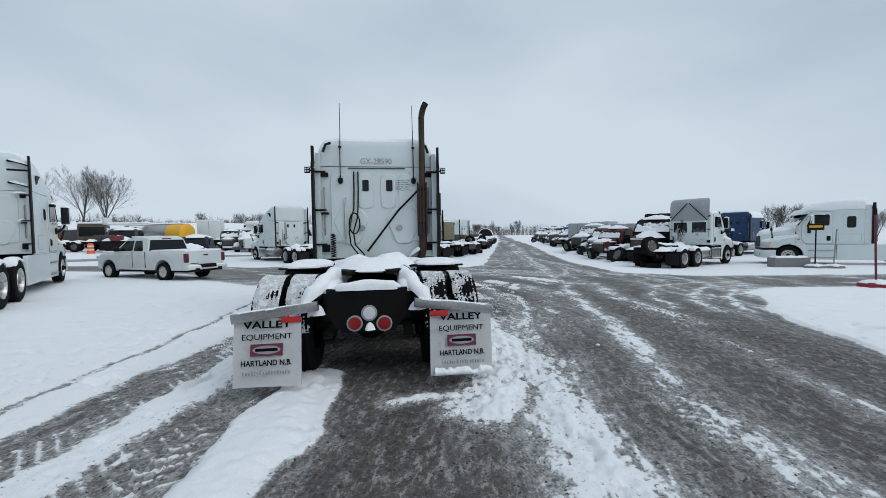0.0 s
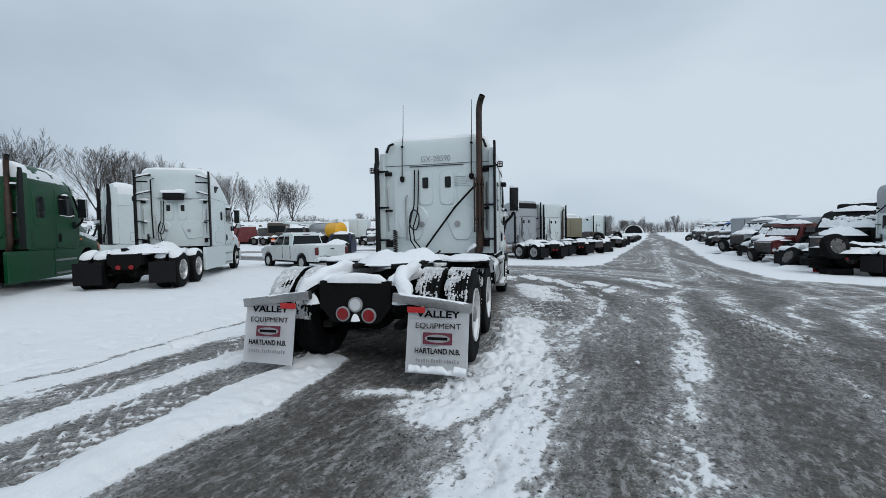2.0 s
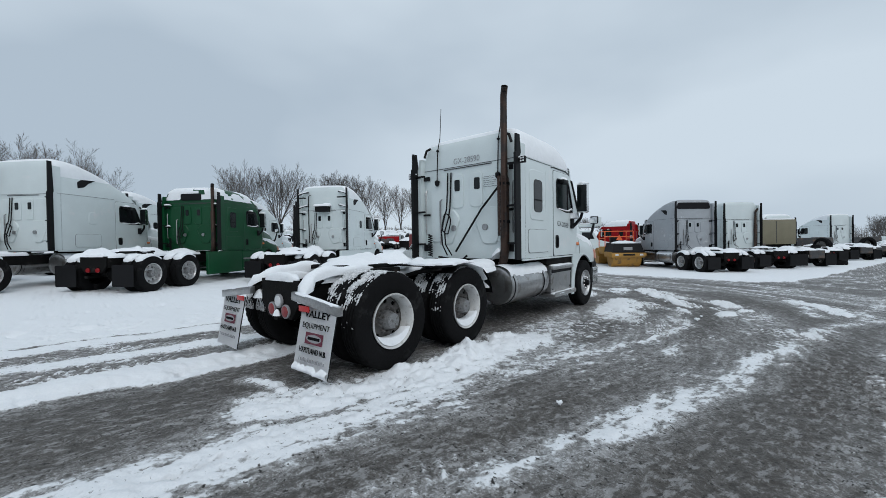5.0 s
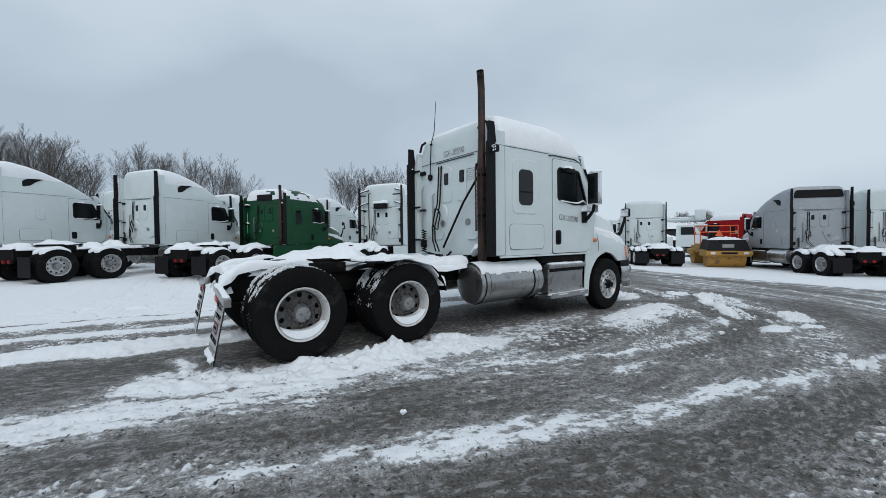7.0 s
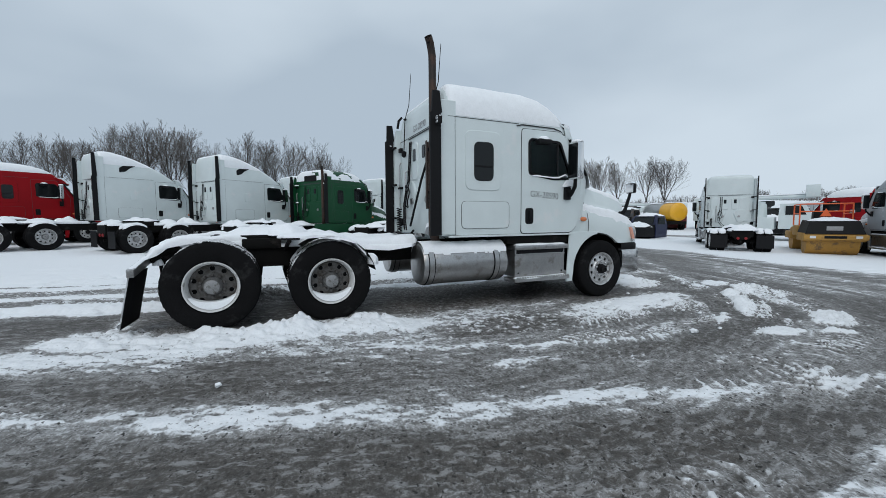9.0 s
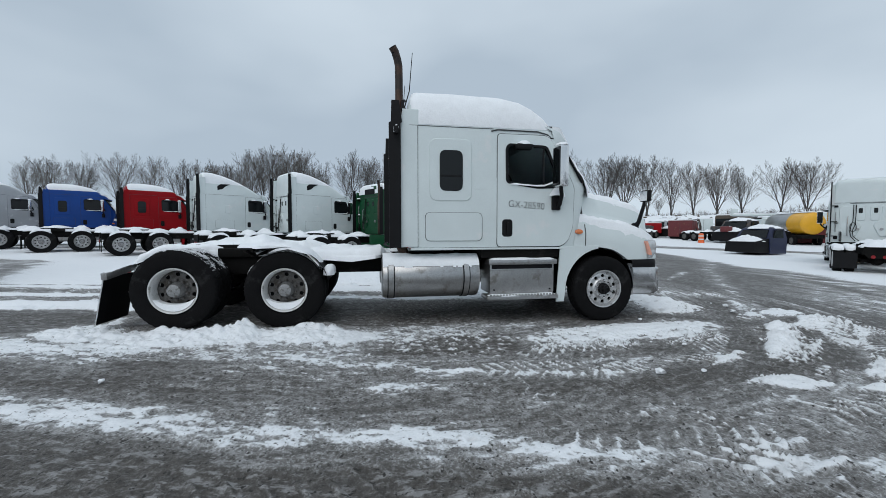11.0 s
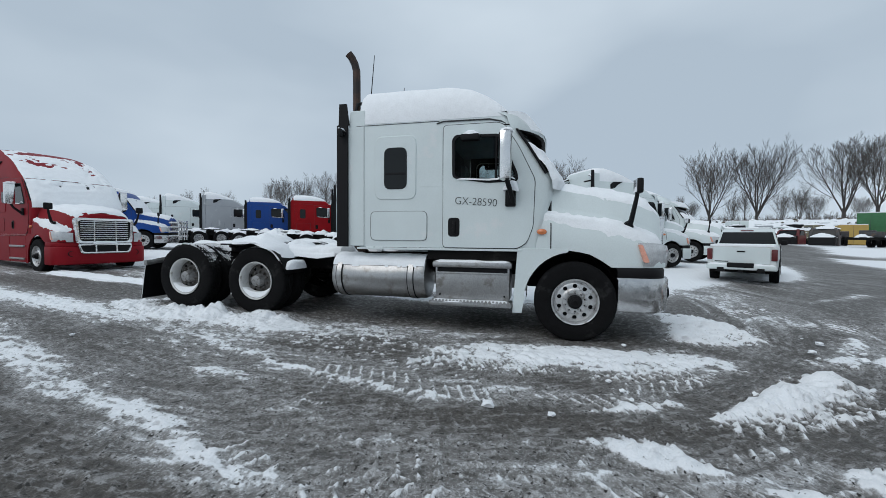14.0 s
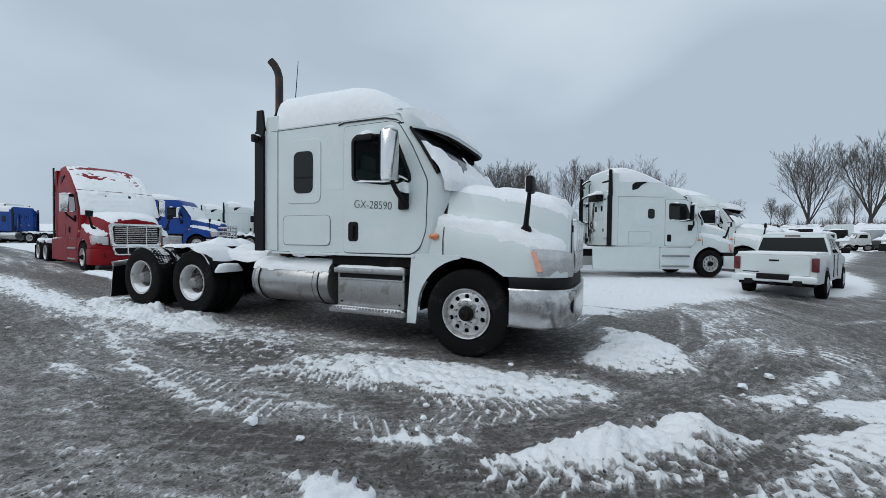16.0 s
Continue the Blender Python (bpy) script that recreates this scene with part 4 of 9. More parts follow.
ROOFS = {
    # height, half width, back, front, bulge
    "mid": [(2.77, 1.14, 3.12, 5.25, 0.22), (2.86, 1.135, 3.12, 5.17, 0.24), (2.97, 1.12, 3.12, 5.04, 0.26), (3.08, 1.09, 3.125, 4.88, 0.26), (3.17, 1.05, 3.135, 4.7, 0.24), (3.25, 0.97, 3.16, 4.44, 0.2), (3.31, 0.8, 3.24, 4.15, 0.12), (3.345, 0.5, 3.4, 3.8, 0.06)],
    "high": [(2.77, 1.14, 3.12, 5.12, 0.24), (2.9, 1.135, 3.12, 4.92, 0.26), (3.05, 1.125, 3.12, 4.68, 0.3), (3.22, 1.11, 3.12, 4.38, 0.34), (3.4, 1.09, 3.12, 3.98, 0.38), (3.58, 1.06, 3.12, 3.5, 0.42), (3.7, 1.02, 2.53, 3.1, 0.44), (3.79, 0.92, 2.56, 2.85, 0.32), (3.83, 0.7, 2.65, 2.8, 0.16)],
    "day": [(2.72, 1.12, 4.25, 5.22, 0.2), (2.8, 1.08, 4.27, 5.15, 0.18), (2.86, 0.98, 4.32, 5.0, 0.14), (2.89, 0.7, 4.45, 4.8, 0.06)],
}


def cab_rings(roof, back):
    rings = [(0.99, 1.13, back, 5.7, 0.1), (1.15, 1.14, back, 5.72, 0.14), (1.9, 1.14, back, 5.72, 0.36), (2.0, 1.14, back, 5.68, 0.37), (2.35, 1.14, back, 5.48, 0.34), (2.6, 1.14, back, 5.33, 0.28)]
    return rings + [(z, w, back if b == 3.12 or b == 4.25 else b, f, g) for z, w, b, f, g in ROOFS[roof]]


def arch(y, z, r, a0, a1, k=10):
    return [(y + r * math.cos(radians(a0 + (a1 - a0) * i / k)), z + r * math.sin(radians(a0 + (a1 - a0) * i / k))) for i in range(k + 1)]


HOOD = (  # y, middle height, shoulder half width and height, fender half width and crown height
    (5.74, 1.94, 0.99, 1.85, 1.12, 1.43),
    (6.0, 1.92, 0.95, 1.8, 1.14, 1.38),
    (6.3, 1.89, 0.9, 1.74, 1.145, 1.35),
    (6.7, 1.84, 0.84, 1.68, 1.145, 1.3),
    (7.0, 1.79, 0.78, 1.62, 1.13, 1.24),
    (7.25, 1.74, 0.73, 1.56, 1.09, 1.15),
    (7.42, 1.68, 0.68, 1.5, 1.02, 1.07),
    (7.53, 1.59, 0.62, 1.42, 0.92, 1.0),
)


def hood_section(y, zc, xs, zs, xf, zf, low, out=0.0):
    half = [(0, zc + out), (xs * 0.5, zc - 0.015 + out), (xs * 0.85, zs + (zc - zs) * 0.45 + out), (xs, zs + out), (xs + (xf - xs) * 0.18, zs - (zs - zf) * 0.55 + out),
            (xs + (xf - xs) * 0.45, zf + 0.06 + out), (xs + (xf - xs) * 0.75, zf + 0.02 + out), (xf - 0.03, zf - 0.07 + out), (xf + out, zf - 0.2), (xf + out, (zf - 0.2 + low) / 2), (xf - 0.005 + out, low)]
    return [(-x, y, z) for x, z in reversed(half[1:])] + [(x, y, z) for x, z in half]


def hood_low(y, yf=6.25, zf=0.307):
    r = 0.655
    d = abs(y - yf)
    return max(zf + math.sqrt(r * r - d * d) if d < r else 0.0, 0.98 if y < yf else 0.77)


def hood_mesh(mat):
    bm = bmesh.new()
    ys = [5.74, 5.85, 6.0, 6.15, 6.3, 6.45, 6.6, 6.75, 6.88, 7.0, 7.12, 7.25, 7.35, 7.42, 7.48, 7.53]
    cols = list(zip(*HOOD))
    rings = [hood_section(y, *(float(np.interp(y, cols[0], c)) for c in cols[1:]), hood_low(y)) for y in ys]
    loft(bm, rings, closed=False)
    # inner return of the wheel arch and the closed nose
    for s in (-1, 1):
        lip = [(r[0] if s < 0 else r[-1]) for r in rings]
        loft(bm, [lip, [(x - s * 0.28, y, z + 0.01) for x, y, z in lip]], cap=False, closed=False)
    bm.faces.new([bm.verts.new(p) for p in rings[-1]])
    bm.faces.new([bm.verts.new(p) for p in rings[0]])
    return mesh_of("hood", bm, mat, 50)


def masked_layer(bm, rows, mask, lift, seed, rough=0.5):
    """A ragged layer on a grid of points: lifted where the mask is positive, left out elsewhere."""
    grid = []
    for i, row in enumerate(rows):
        line = []
        for k, p in enumerate(row):
            m = min(max(mask[i][k] * 3, 0.0), 1.0)
            h = m * m * (3 - 2 * m) * (1 + rough * noise.noise(Vector(p) * 6 + Vector((seed, 0, 0)))) if m > 0 else -0.25
            line.append(bm.verts.new(Vector(p) + Vector(lift) * h))
        grid.append(line)
    for i in range(len(rows) - 1):
        for k in range(len(rows[0]) - 1):
            if max(mask[i][k], mask[i + 1][k], mask[i][k + 1], mask[i + 1][k + 1]) > 0:
                bm.faces.new((grid[i][k], grid[i][k + 1], grid[i + 1][k + 1], grid[i + 1][k]))
    bmesh.ops.recalc_face_normals(bm, faces=bm.faces[:])


def finer(row, n):
    out = []
    for a, b in zip(row, row[1:]):
        out += [Vector(a).lerp(Vector(b), j / n) for j in range(n)]
    return out + [Vector(row[-1])]


def hood_snow_mesh(seed):
    """Snow on the hood's top and on both fenders; the steep flanks between stay bare."""
    bm = bmesh.new()
    cols = list(zip(*HOOD))
    rows, mask = [], []
    for i in range(54):
        y = 5.73 + 1.76 * i / 53
        v = [float(np.interp(y, cols[0], c)) for c in cols[1:]]
        sec = finer(hood_section(y, *v, hood_low(y))[2:-2], 4)
        mid, line = (len(sec) - 1) / 2, []
        for k, p in enumerate(sec):
            u = abs(k - mid) / 4
            ragged = 0.45 * noise.noise(Vector((p.x * 3 + seed, y * 3, 1))) + 0.35 * noise.noise(Vector((p.x * 11, y * 11, seed)))
            top = 3.0 - u
            fender = min(u - 4.5, 7.0 - u + 0.25 * math.sin(y * 3))
            ends = (7.47 - y) * 3 + 0.2
            line.append(min(max(top, fender) * 0.5 + 0.3 * ragged, ends + ragged))
        rows.append(sec)
        mask.append(line)
    masked_layer(bm, rows, mask, (0, 0, 0.04), seed, 0.7)
    return mesh_of("hood_snow", bm, SNOW, 60)


def screen_snow_mesh(rings, seed, screen, hero):
    """Patchy snow stuck to the windscreen, thick at its foot."""
    bm = bmesh.new()
    tab = list(zip(*rings))
    rows, mask = [], []
    for i in range(34):
        z = 1.78 + 0.9 * i / 33
        w, b, f, g = (float(np.interp(z, tab[0], t)) for t in tab[1:])
        arc = finer(cab_ring(z, w, b, f, g, out=0.018)[NOSE][1:12], 5)
        line = []
        for k, p in enumerate(arc):
            rag = 0.75 * noise.noise(Vector((p.x * 2.6 + seed * 3, z * 3.4, 1))) + 0.4 * noise.noise(Vector((p.x * 9, z * 9, seed)))
            low = 1.05 - (z - 1.78) * (1.05 if screen else 2.1 if hero else 2.3)
            if hero:
                low -= 1.6 * math.exp(-((abs(p.x) - 0.8) ** 2 / 0.05 + (z - 2.5) ** 2 / 0.012)) + 1.3 * math.exp(-((abs(p.x) - 0.45) ** 2 / 0.04 + (z - 2.3) ** 2 / 0.01))
            line.append(low + (0.7 if screen else 1.0) * rag if screen or hero else low + 0.35 * rag)
        rows.append([p + Vector((0, 0.03 * max(0.0, 1 - i / 13) ** 1.5, 0)) for p in arc])
        mask.append(line)
    masked_layer(bm, rows, mask, (0, 0.035, 0.012), seed)
    return mesh_of("screen_snow", bm, SNOW, 60)


def roof_frost_mesh(rings, z0, z1, seed, front, bias):
    """Patchy snow over a roof: round it, or over its sloping front alone."""
    bm = bmesh.new()
    tab = list(zip(*rings))
    rows, mask = [], []
    for i in range(40):
        z = z0 + (z1 - z0) * i / 39
        w, b, f, g = (float(np.interp(z, tab[0], t)) for t in tab[1:])
        ring = cab_ring(z, w, b, f, g, out=0.006)
        arc = finer(ring[NOSE][1:12] if front else ring + ring[:1], 5 if front else 4)
        line = []
        for p in arc:
            rag = 0.8 * noise.noise(Vector((p.x * 2 + seed * 5, p.y * 2, z * 2.6))) + 0.4 * noise.noise(Vector((p.x * 8, p.y * 8, z * 8)))
            line.append(bias + 1.0 * rag + (0.5 * (z - z0) / (z1 - z0) if not front else 0.3 - 1.5 * max(0, (z - z0) / (z1 - z0) - 0.6)))
        rows.append(arc)
        mask.append(line)
    masked_layer(bm, rows, mask, (0, 0.02 if front else 0, 0.02), seed)
    return mesh_of("roof_snow", bm, SNOW, 60)


def tread_frost_mesh(r, seed, closed):
    """Snow caught in a tyre's tread: closed on top, then only in the grooves, then flecks."""
    bm = bmesh.new()
    rows, mask = [], []
    for i in range(190):
        a = radians(28 + 152 * i / 189)
        row, line = [], []
        for k in range(37):
            x = -0.128 + 0.256 * k / 36
            row.append(Vector((x, (r + 0.002) * math.cos(a), (r + 0.002) * math.sin(a))))
            broad = noise.noise(Vector((x * 7, a * 4, seed)))
            flecks = 0.6 * noise.noise(Vector((x * 42, a * 24, seed))) + 0.5 * noise.noise(Vector((x * 80, a * 44, seed + 4)))
            groove = 0.45 if abs(((x / 0.135 + 0.5) * 3) % 1.0 - 0.5) > 0.36 else 0.0
            line.append(0.08 + 0.42 * closed - 0.42 * abs(a - radians(96)) + 0.7 * broad + (0.8 - 0.3 * closed) * flecks + 0.45 * groove)
        rows.append(row)
        mask.append(line)
    masked_layer(bm, rows, mask, (0, -0.004, 0.012), seed)
    return mesh_of("snow_on_tread", bm, FROST, 60)


def cab_face(bm, rings, zs, k0, k1, out):
    """A strip of the cab's bowed front between heights, a little outside of it."""
    tab = list(zip(*rings))
    rows = []
    for z in zs:
        w, b, f, g = (float(np.interp(z, tab[0], t)) for t in tab[1:])
        rows.append(cab_ring(z, w, b, f, g, out=out)[NOSE][k0:k1])
    loft(bm, rows, closed=False)
    return rows


def nose_part(name, bm, mat, parent, label="", at=None, smooth=40):
    """A part of the bonnet and bumper: all that lies ahead of the steering axle is drawn a little closer to it."""
    ob = part(name, bm, mat, parent, label, at, smooth)
    me = ob.data
    if "drawn_in" not in me:
        me["drawn_in"] = True
        for v in me.vertices:
            if v.co.y > 6.25:
                v.co.y = 6.25 + 0.88 * (v.co.y - 6.25)
    return ob


def truck_front(truck, paint, rings, chrome_bumper, snow, screen):
    at = Matrix.Translation((0, 0, LIFT))
    nose_part("hood", shared(("hood", paint.name), lambda: hood_mesh(paint)), None, truck, at=at)
    if snow:
        nose_part("hood_snow", shared(("hood_snow", snow), lambda: hood_snow_mesh(snow)), None, truck, "layer of snow", at=at)
    # windscreen, wipers' cowl snow, visor
    bm = bmesh.new()
    cab_face(bm, rings, [2.02 + 0.06 * i for i in range(11)], 1, 12, 0.012)
    shield = nose_part("windscreen", bm, DARKGLASS, truck, at=at)
    for s in (-1, 1):
        bm = bmesh.new()
        tab = list(zip(*rings))
        pts = []
        for z in (2.0, 2.2, 2.4, 2.6):
            w, b, f, g = (float(np.interp(z, tab[0], t)) for t in tab[1:])
            p = cab_ring(z, w, b, f, g, out=0.02)[NOSE][1 if s > 0 else 11]
            pts.append(p)
        tube(bm, pts, 0.02, 6)
        nose_part("screen_gasket", bm, TRIM, shield)
    if snow:
        nose_part("screen_snow", shared(("screen", len(rings), screen, snow), lambda: screen_snow_mesh(rings, snow, screen, snow == 1)), None, truck, "snow banked on the windscreen", at=at)
    if not screen:
        bm = bmesh.new()
        tab = list(zip(*rings))
        w, b, f, g = (float(np.interp(2.66, tab[0], t)) for t in tab[1:])
        arc = cab_ring(2.74, w, b, f, g, out=0.004)[NOSE]
        wing = [max(0.0, 1 - (abs(x) / 1.16) ** 6) for x, y, z in arc]
        inner = [(x, y - 0.1, z + 0.1) for x, y, z in arc]
        mid = [(x, y + 0.08 * q + 0.02, z + 0.04) for (x, y, z), q in zip(arc, wing)]
        outer = [(x * 0.985, y + 0.06 + 0.24 * q, z - 0.1 - 0.06 * q) for (x, y, z), q in zip(arc, wing)]
        bm = bmesh.new()
        loft(bm, [inner, mid, outer, [(x, y - 0.012, z - 0.03) for x, y, z in outer]], closed=False)
        visor = nose_part("sun_visor", bm, paint, truck, "visor over the windscreen", at=at)
        bm = bmesh.new()
        loft(bm, [[(x, y - 0.012, z - 0.03) for x, y, z in outer], [(x, y - 0.05, z - 0.045) for x, y, z in outer], [(x, y - 0.02, z - 0.06) for x, y, z in arc]], closed=False)
        nose_part("visor_underside", bm, TRIM, visor, "dark tinted underside")
        if snow:
            bm = bmesh.new()
            loft(bm, [[(x * 0.99, y - 0.05, z + 0.012) for x, y, z in inner], [(x * 0.99, y + 0.005, z + 0.075 + 0.02 * noise.noise(Vector((x * 4, snow, 0)))) for x, y, z in mid], [(x * 0.99, y - 0.035, z + 0.085 + 0.02 * noise.noise(Vector((x * 5, snow, 3)))) for x, y, z in outer], [(x * 0.99, y + 0.006, z + 0.004) for x, y, z in outer]], closed=False)
            nose_part("visor_snow", bm, SNOW, visor)
    # grille with bars, chrome surround
    bm = bmesh.new()
    painted = paint is CRIMSON and screen
    g = 1.2 if painted else 1.0
    slab(bm, rounded([(-0.52 * g, 0.8), (0.52 * g, 0.8), (0.56 * g, 1.42), (-0.56 * g, 1.42)], 0.08), 7.45, 7.56, "y")
    grille = nose_part("grille", bm, TRIM, truck, at=at)
    for i in range(0 if SIMPLE else 9):
        z = 0.86 + 0.064 * i
        bm = bmesh.new()
        box(bm, -0.5 * g, 0.5 * g, 7.55, 7.6, z, z + 0.024)
        nose_part("grille_bar", bm, CHROME, grille)
    for x in () if SIMPLE else (-0.27, 0.27) if painted else (-0.54, -0.27, 0.0, 0.27, 0.54):
        bm = bmesh.new()
        box(bm, x - 0.012, x + 0.012, 7.54, 7.61, 0.8, 1.42, 0.005)
        nose_part("grille_post", bm, CHROME, grille)
    bm = bmesh.new()
    if painted:
        ring = [rounded([(-0.56 * q, 0.8 - d), (0.56 * q, 0.8 - d), (0.6 * q, 1.42 + d), (-0.6 * q, 1.42 + d)], 0.1, 4) for q, d in ((1.26, 0.07), (1.26, 0.07), (1.2, 0.045), (1.1, 0.0), (1.1, 0.0))]
        loft(bm, [[(x, y, z) for x, z in pts] for pts, y in zip(ring, (7.5, 7.6, 7.63, 7.62, 7.55))], cap=False)
        nose_part("grille_surround", bm, CHROME, grille, "broad chrome surround")
        bm = bmesh.new()
        slab(bm, rounded([(-0.56, 0.48), (0.56, 0.48), (0.64, 0.68), (-0.64, 0.68)], 0.06), 7.58, 7.672, "y")
        intake = nose_part("lower_intake", bm, TRIM, truck, "black lower intake", at=at)
        bm = bmesh.new()
        ring = [rounded([(-0.56 - d, 0.48 - d), (0.56 + d, 0.48 - d), (0.64 + d, 0.68 + d), (-0.64 - d, 0.68 + d)], 0.06 + d / 2, 4) for d in (0.05, 0.05, 0.025, 0.0, 0.0)]
        loft(bm, [[(x, y, z) for x, z in pts] for pts, y in zip(ring, (7.6, 7.67, 7.69, 7.685, 7.65))], cap=False)
        nose_part("intake_surround", bm, CHROME, intake)
        for x in (-0.26, 0.26):
            bm = bmesh.new()
            box(bm, x - 0.02, x + 0.02, 7.66, 7.685, 0.48, 0.68, 0.004)
            nose_part("intake_bar", bm, CHROME, intake)
        bm = bmesh.new()
        snow_roll(bm, [(-0.3, 7.62, 0.72), (0.0, 7.64, 0.73), (0.3, 7.62, 0.72)], 0.16, 0.08, 5)
        nose_part("bumper_snow", bm, SNOW, truck, at=at)
    else:
        box(bm, -0.55, 0.55, 7.54, 7.61, 1.415, 1.45, 0.01)
        nose_part("grille_surround", bm, CHROME, grille)
    # bumper: wrapped section from side to side
    def wrap(x0, y0, y1, z0, z1, r, mat, nm):
        b2 = bmesh.new()
        path = [(x0, y0)] + [(x0 - r + r * math.cos(a), y1 - r * 0.8 + r * 0.8 * math.sin(a)) for a in (0, 0.3, 0.6, 0.9, 1.2, math.pi / 2)] + [(0.0, y1 + 0.03)]
        path = path + [(-x, y) for x, y in reversed(path[:-1])]
        rows = [[(x, y, z) for x, y in path] for z in (z0, z0 + 0.03, z1 - 0.03, z1)]
        rows[0] = [(x * 0.985, y - 0.03, z) for x, y, z in rows[0]]
        rows[3] = [(x * 0.99, y - 0.02, z) for x, y, z in rows[3]]
        rows.append([(x * 0.95, y - 0.12, z) for x, y, z in rows[3]])
        loft(b2, rows, closed=False)
        return nose_part(nm, b2, mat, truck, at=at)
    bumper = wrap(1.17, 6.84, 7.62, 0.12 if painted else 0.2, 0.64, 0.5, chrome_bumper, "bumper")
    wrap(1.15, 6.83, 7.57, 0.62, 0.765, 0.5, paint if painted else TRIM, "bumper_top_trim")
    for s in (-1, 1):
        bm = bmesh.new()
        lathe(bm, [(-0.03, 0.085), (0.015, 0.085), (0.02, 0.07), (-0.02, 0.06), (-0.02, 0.002)], 18, axis="y", centre=(s * 0.8, 7.585, 0.44))
        nose_part("fog_lamp_recess", bm, TRIM, bumper)
    # headlights: lens wrapped round the corner, amber marker
    for s in (-1, 1):
        bm = bmesh.new()
        rows = []
        for z, k in ((0.79, 0.0), (0.86, 0.6), (0.95, 1.0), (1.03, 0.8), (1.09, 0.0)):
            rows.append([(s * (1.118 + 0.012 * k), 7.1 + (1.09 - z) * 0.32, z), (s * (1.07 + 0.035 * k), 7.3, z), (s * (0.985 + 0.03 * k), 7.45, z * 0.97 + 0.02), (s * (0.86 + 0.02 * k), 7.56 + 0.015 * k, z * 0.93 + 0.04), (s * 0.76, 7.585, z * 0.88 + 0.08)])
        loft(bm, rows, closed=False)
        lamp = nose_part("headlight", bm, HEADLAMP, truck, at=at)
        bm = bmesh.new()
        slab(bm, rounded([(7.1, 1.07), (7.16, 1.07), (7.26, 0.84), (7.18, 0.84)], 0.03), s * 1.09, s * 1.138, "x")
        nose_part("corner_marker", bm, CORNERLENS, lamp, "faded amber corner lens")
        # splash panel behind the front wheel
        bm = bmesh.new()
        pts = [(5.44, 0.12), (5.565, 0.12), (5.59, 0.3)] + [(y, z) for y, z in arch(6.25, 0.307, 0.66, 172, 98, 8)] + [(6.16, 1.0), (5.5, 1.0)]
        slab(bm, pts, s * 1.12, s * 1.145, "x", 0.006)
        nose_part("fender_rear_panel", bm, paint, truck, at=at)
        bm = bmesh.new()
        lathe(bm, [(-0.01, 0.055), (0.018, 0.05), (0.03, 0.02), (0.032, 0.001)], 16, centre=(0, 0, 0))
        nose_part("turn_signal", bm, AMBER, truck, "amber side turn signal", at=Matrix.Translation((s * 1.14, 5.815, 1.225 + LIFT)) @ (Matrix.Identity(4) if s > 0 else Matrix.Rotation(math.pi, 4, "Z")) @ Matrix.Diagonal((1, 1.2, 0.75, 1)))
        bm = bmesh.new()
        cols = list(zip(*HOOD))
        flank = {}
        for y in (5.85, 5.925, 5.94):
            half = hood_section(y, *(float(np.interp(y, cols[0], c)) for c in cols[1:]), hood_low(y), 0.007)[11:]
            flank[y] = [(s * x, y, z) for x, y, z in finer(half, 6)]
        loft(bm, [flank[5.925], flank[5.94]], closed=False)
        nose_part("hood_seam", bm, SEAM, truck, at=at)
        bm = bmesh.new()
        slot = [k for k, p in enumerate(flank[5.925]) if 1.5 < p[2] < 1.8]
        loft(bm, [[flank[y][k] for k in slot] for y in (5.85, 5.925)], closed=False)
        bmesh.ops.solidify(bm, geom=bm.faces[:], thickness=0.01)
        nose_part("cowl_vent", bm, TRIM, truck, "dark air slot beside the bonnet", at=at)
        bm = bmesh.new()
        loft(bm, [[(s * xx, yy, z) for yy, z in arch(6.25, 0.307, 0.635, -2, 182, 18)] for xx in (0.46, 1.115)], closed=False)
        bmesh.ops.solidify(bm, geom=bm.faces[:], thickness=0.012)
        nose_part("wheel_well", bm, TRIM, truck, "black wheel-arch liner", at=at)
        # hood mirror
        bm = bmesh.new()
        tube(bm, [(s * 0.98, 7.0, 1.3), (s * 1.06, 7.02, 1.38), (s * 1.12, 7.06, 1.62), (s * 1.14, 7.08, 1.76)], [0.05, 0.036, 0.03, 0.025], 8)
        lathe(bm, [(-0.02, 0.075), (0.03, 0.06)], 14, centre=(s * 0.99, 7.0, 1.3))
        arm = nose_part("hood_mirror", bm, TRIM, truck, at=at)
        bm = bmesh.new()
        box(bm, -0.1, 0.1, -0.045, 0.045, -0.09, 0.1, 0.035, m=Matrix.Translation((s * 1.14, 7.09, 1.8)))
        nose_part("mirror_head", bm, TRIM, arm)
        bm = bmesh.new()
        box(bm, -0.085, 0.085, -0.052, -0.044, -0.075, 0.085, 0.003, m=Matrix.Translation((s * 1.14, 7.09, 1.8)))
        nose_part("mirror_glass", bm, CHROME, arm)


def door_outline():
    return [(4.46, 1.0), (5.5, 1.0), (5.62, 1.08), (5.7, 1.3), (5.715, 1.92), (5.5, 2.36), (5.31, 2.66), (5.22, 2.7), (4.46, 2.7)]


def grown(pts, d):
    c = sum((Vector(p) for p in pts), Vector((0, 0))) / len(pts)
    return [Vector(p) + (Vector(p) - c).normalized() * d for p in pts]


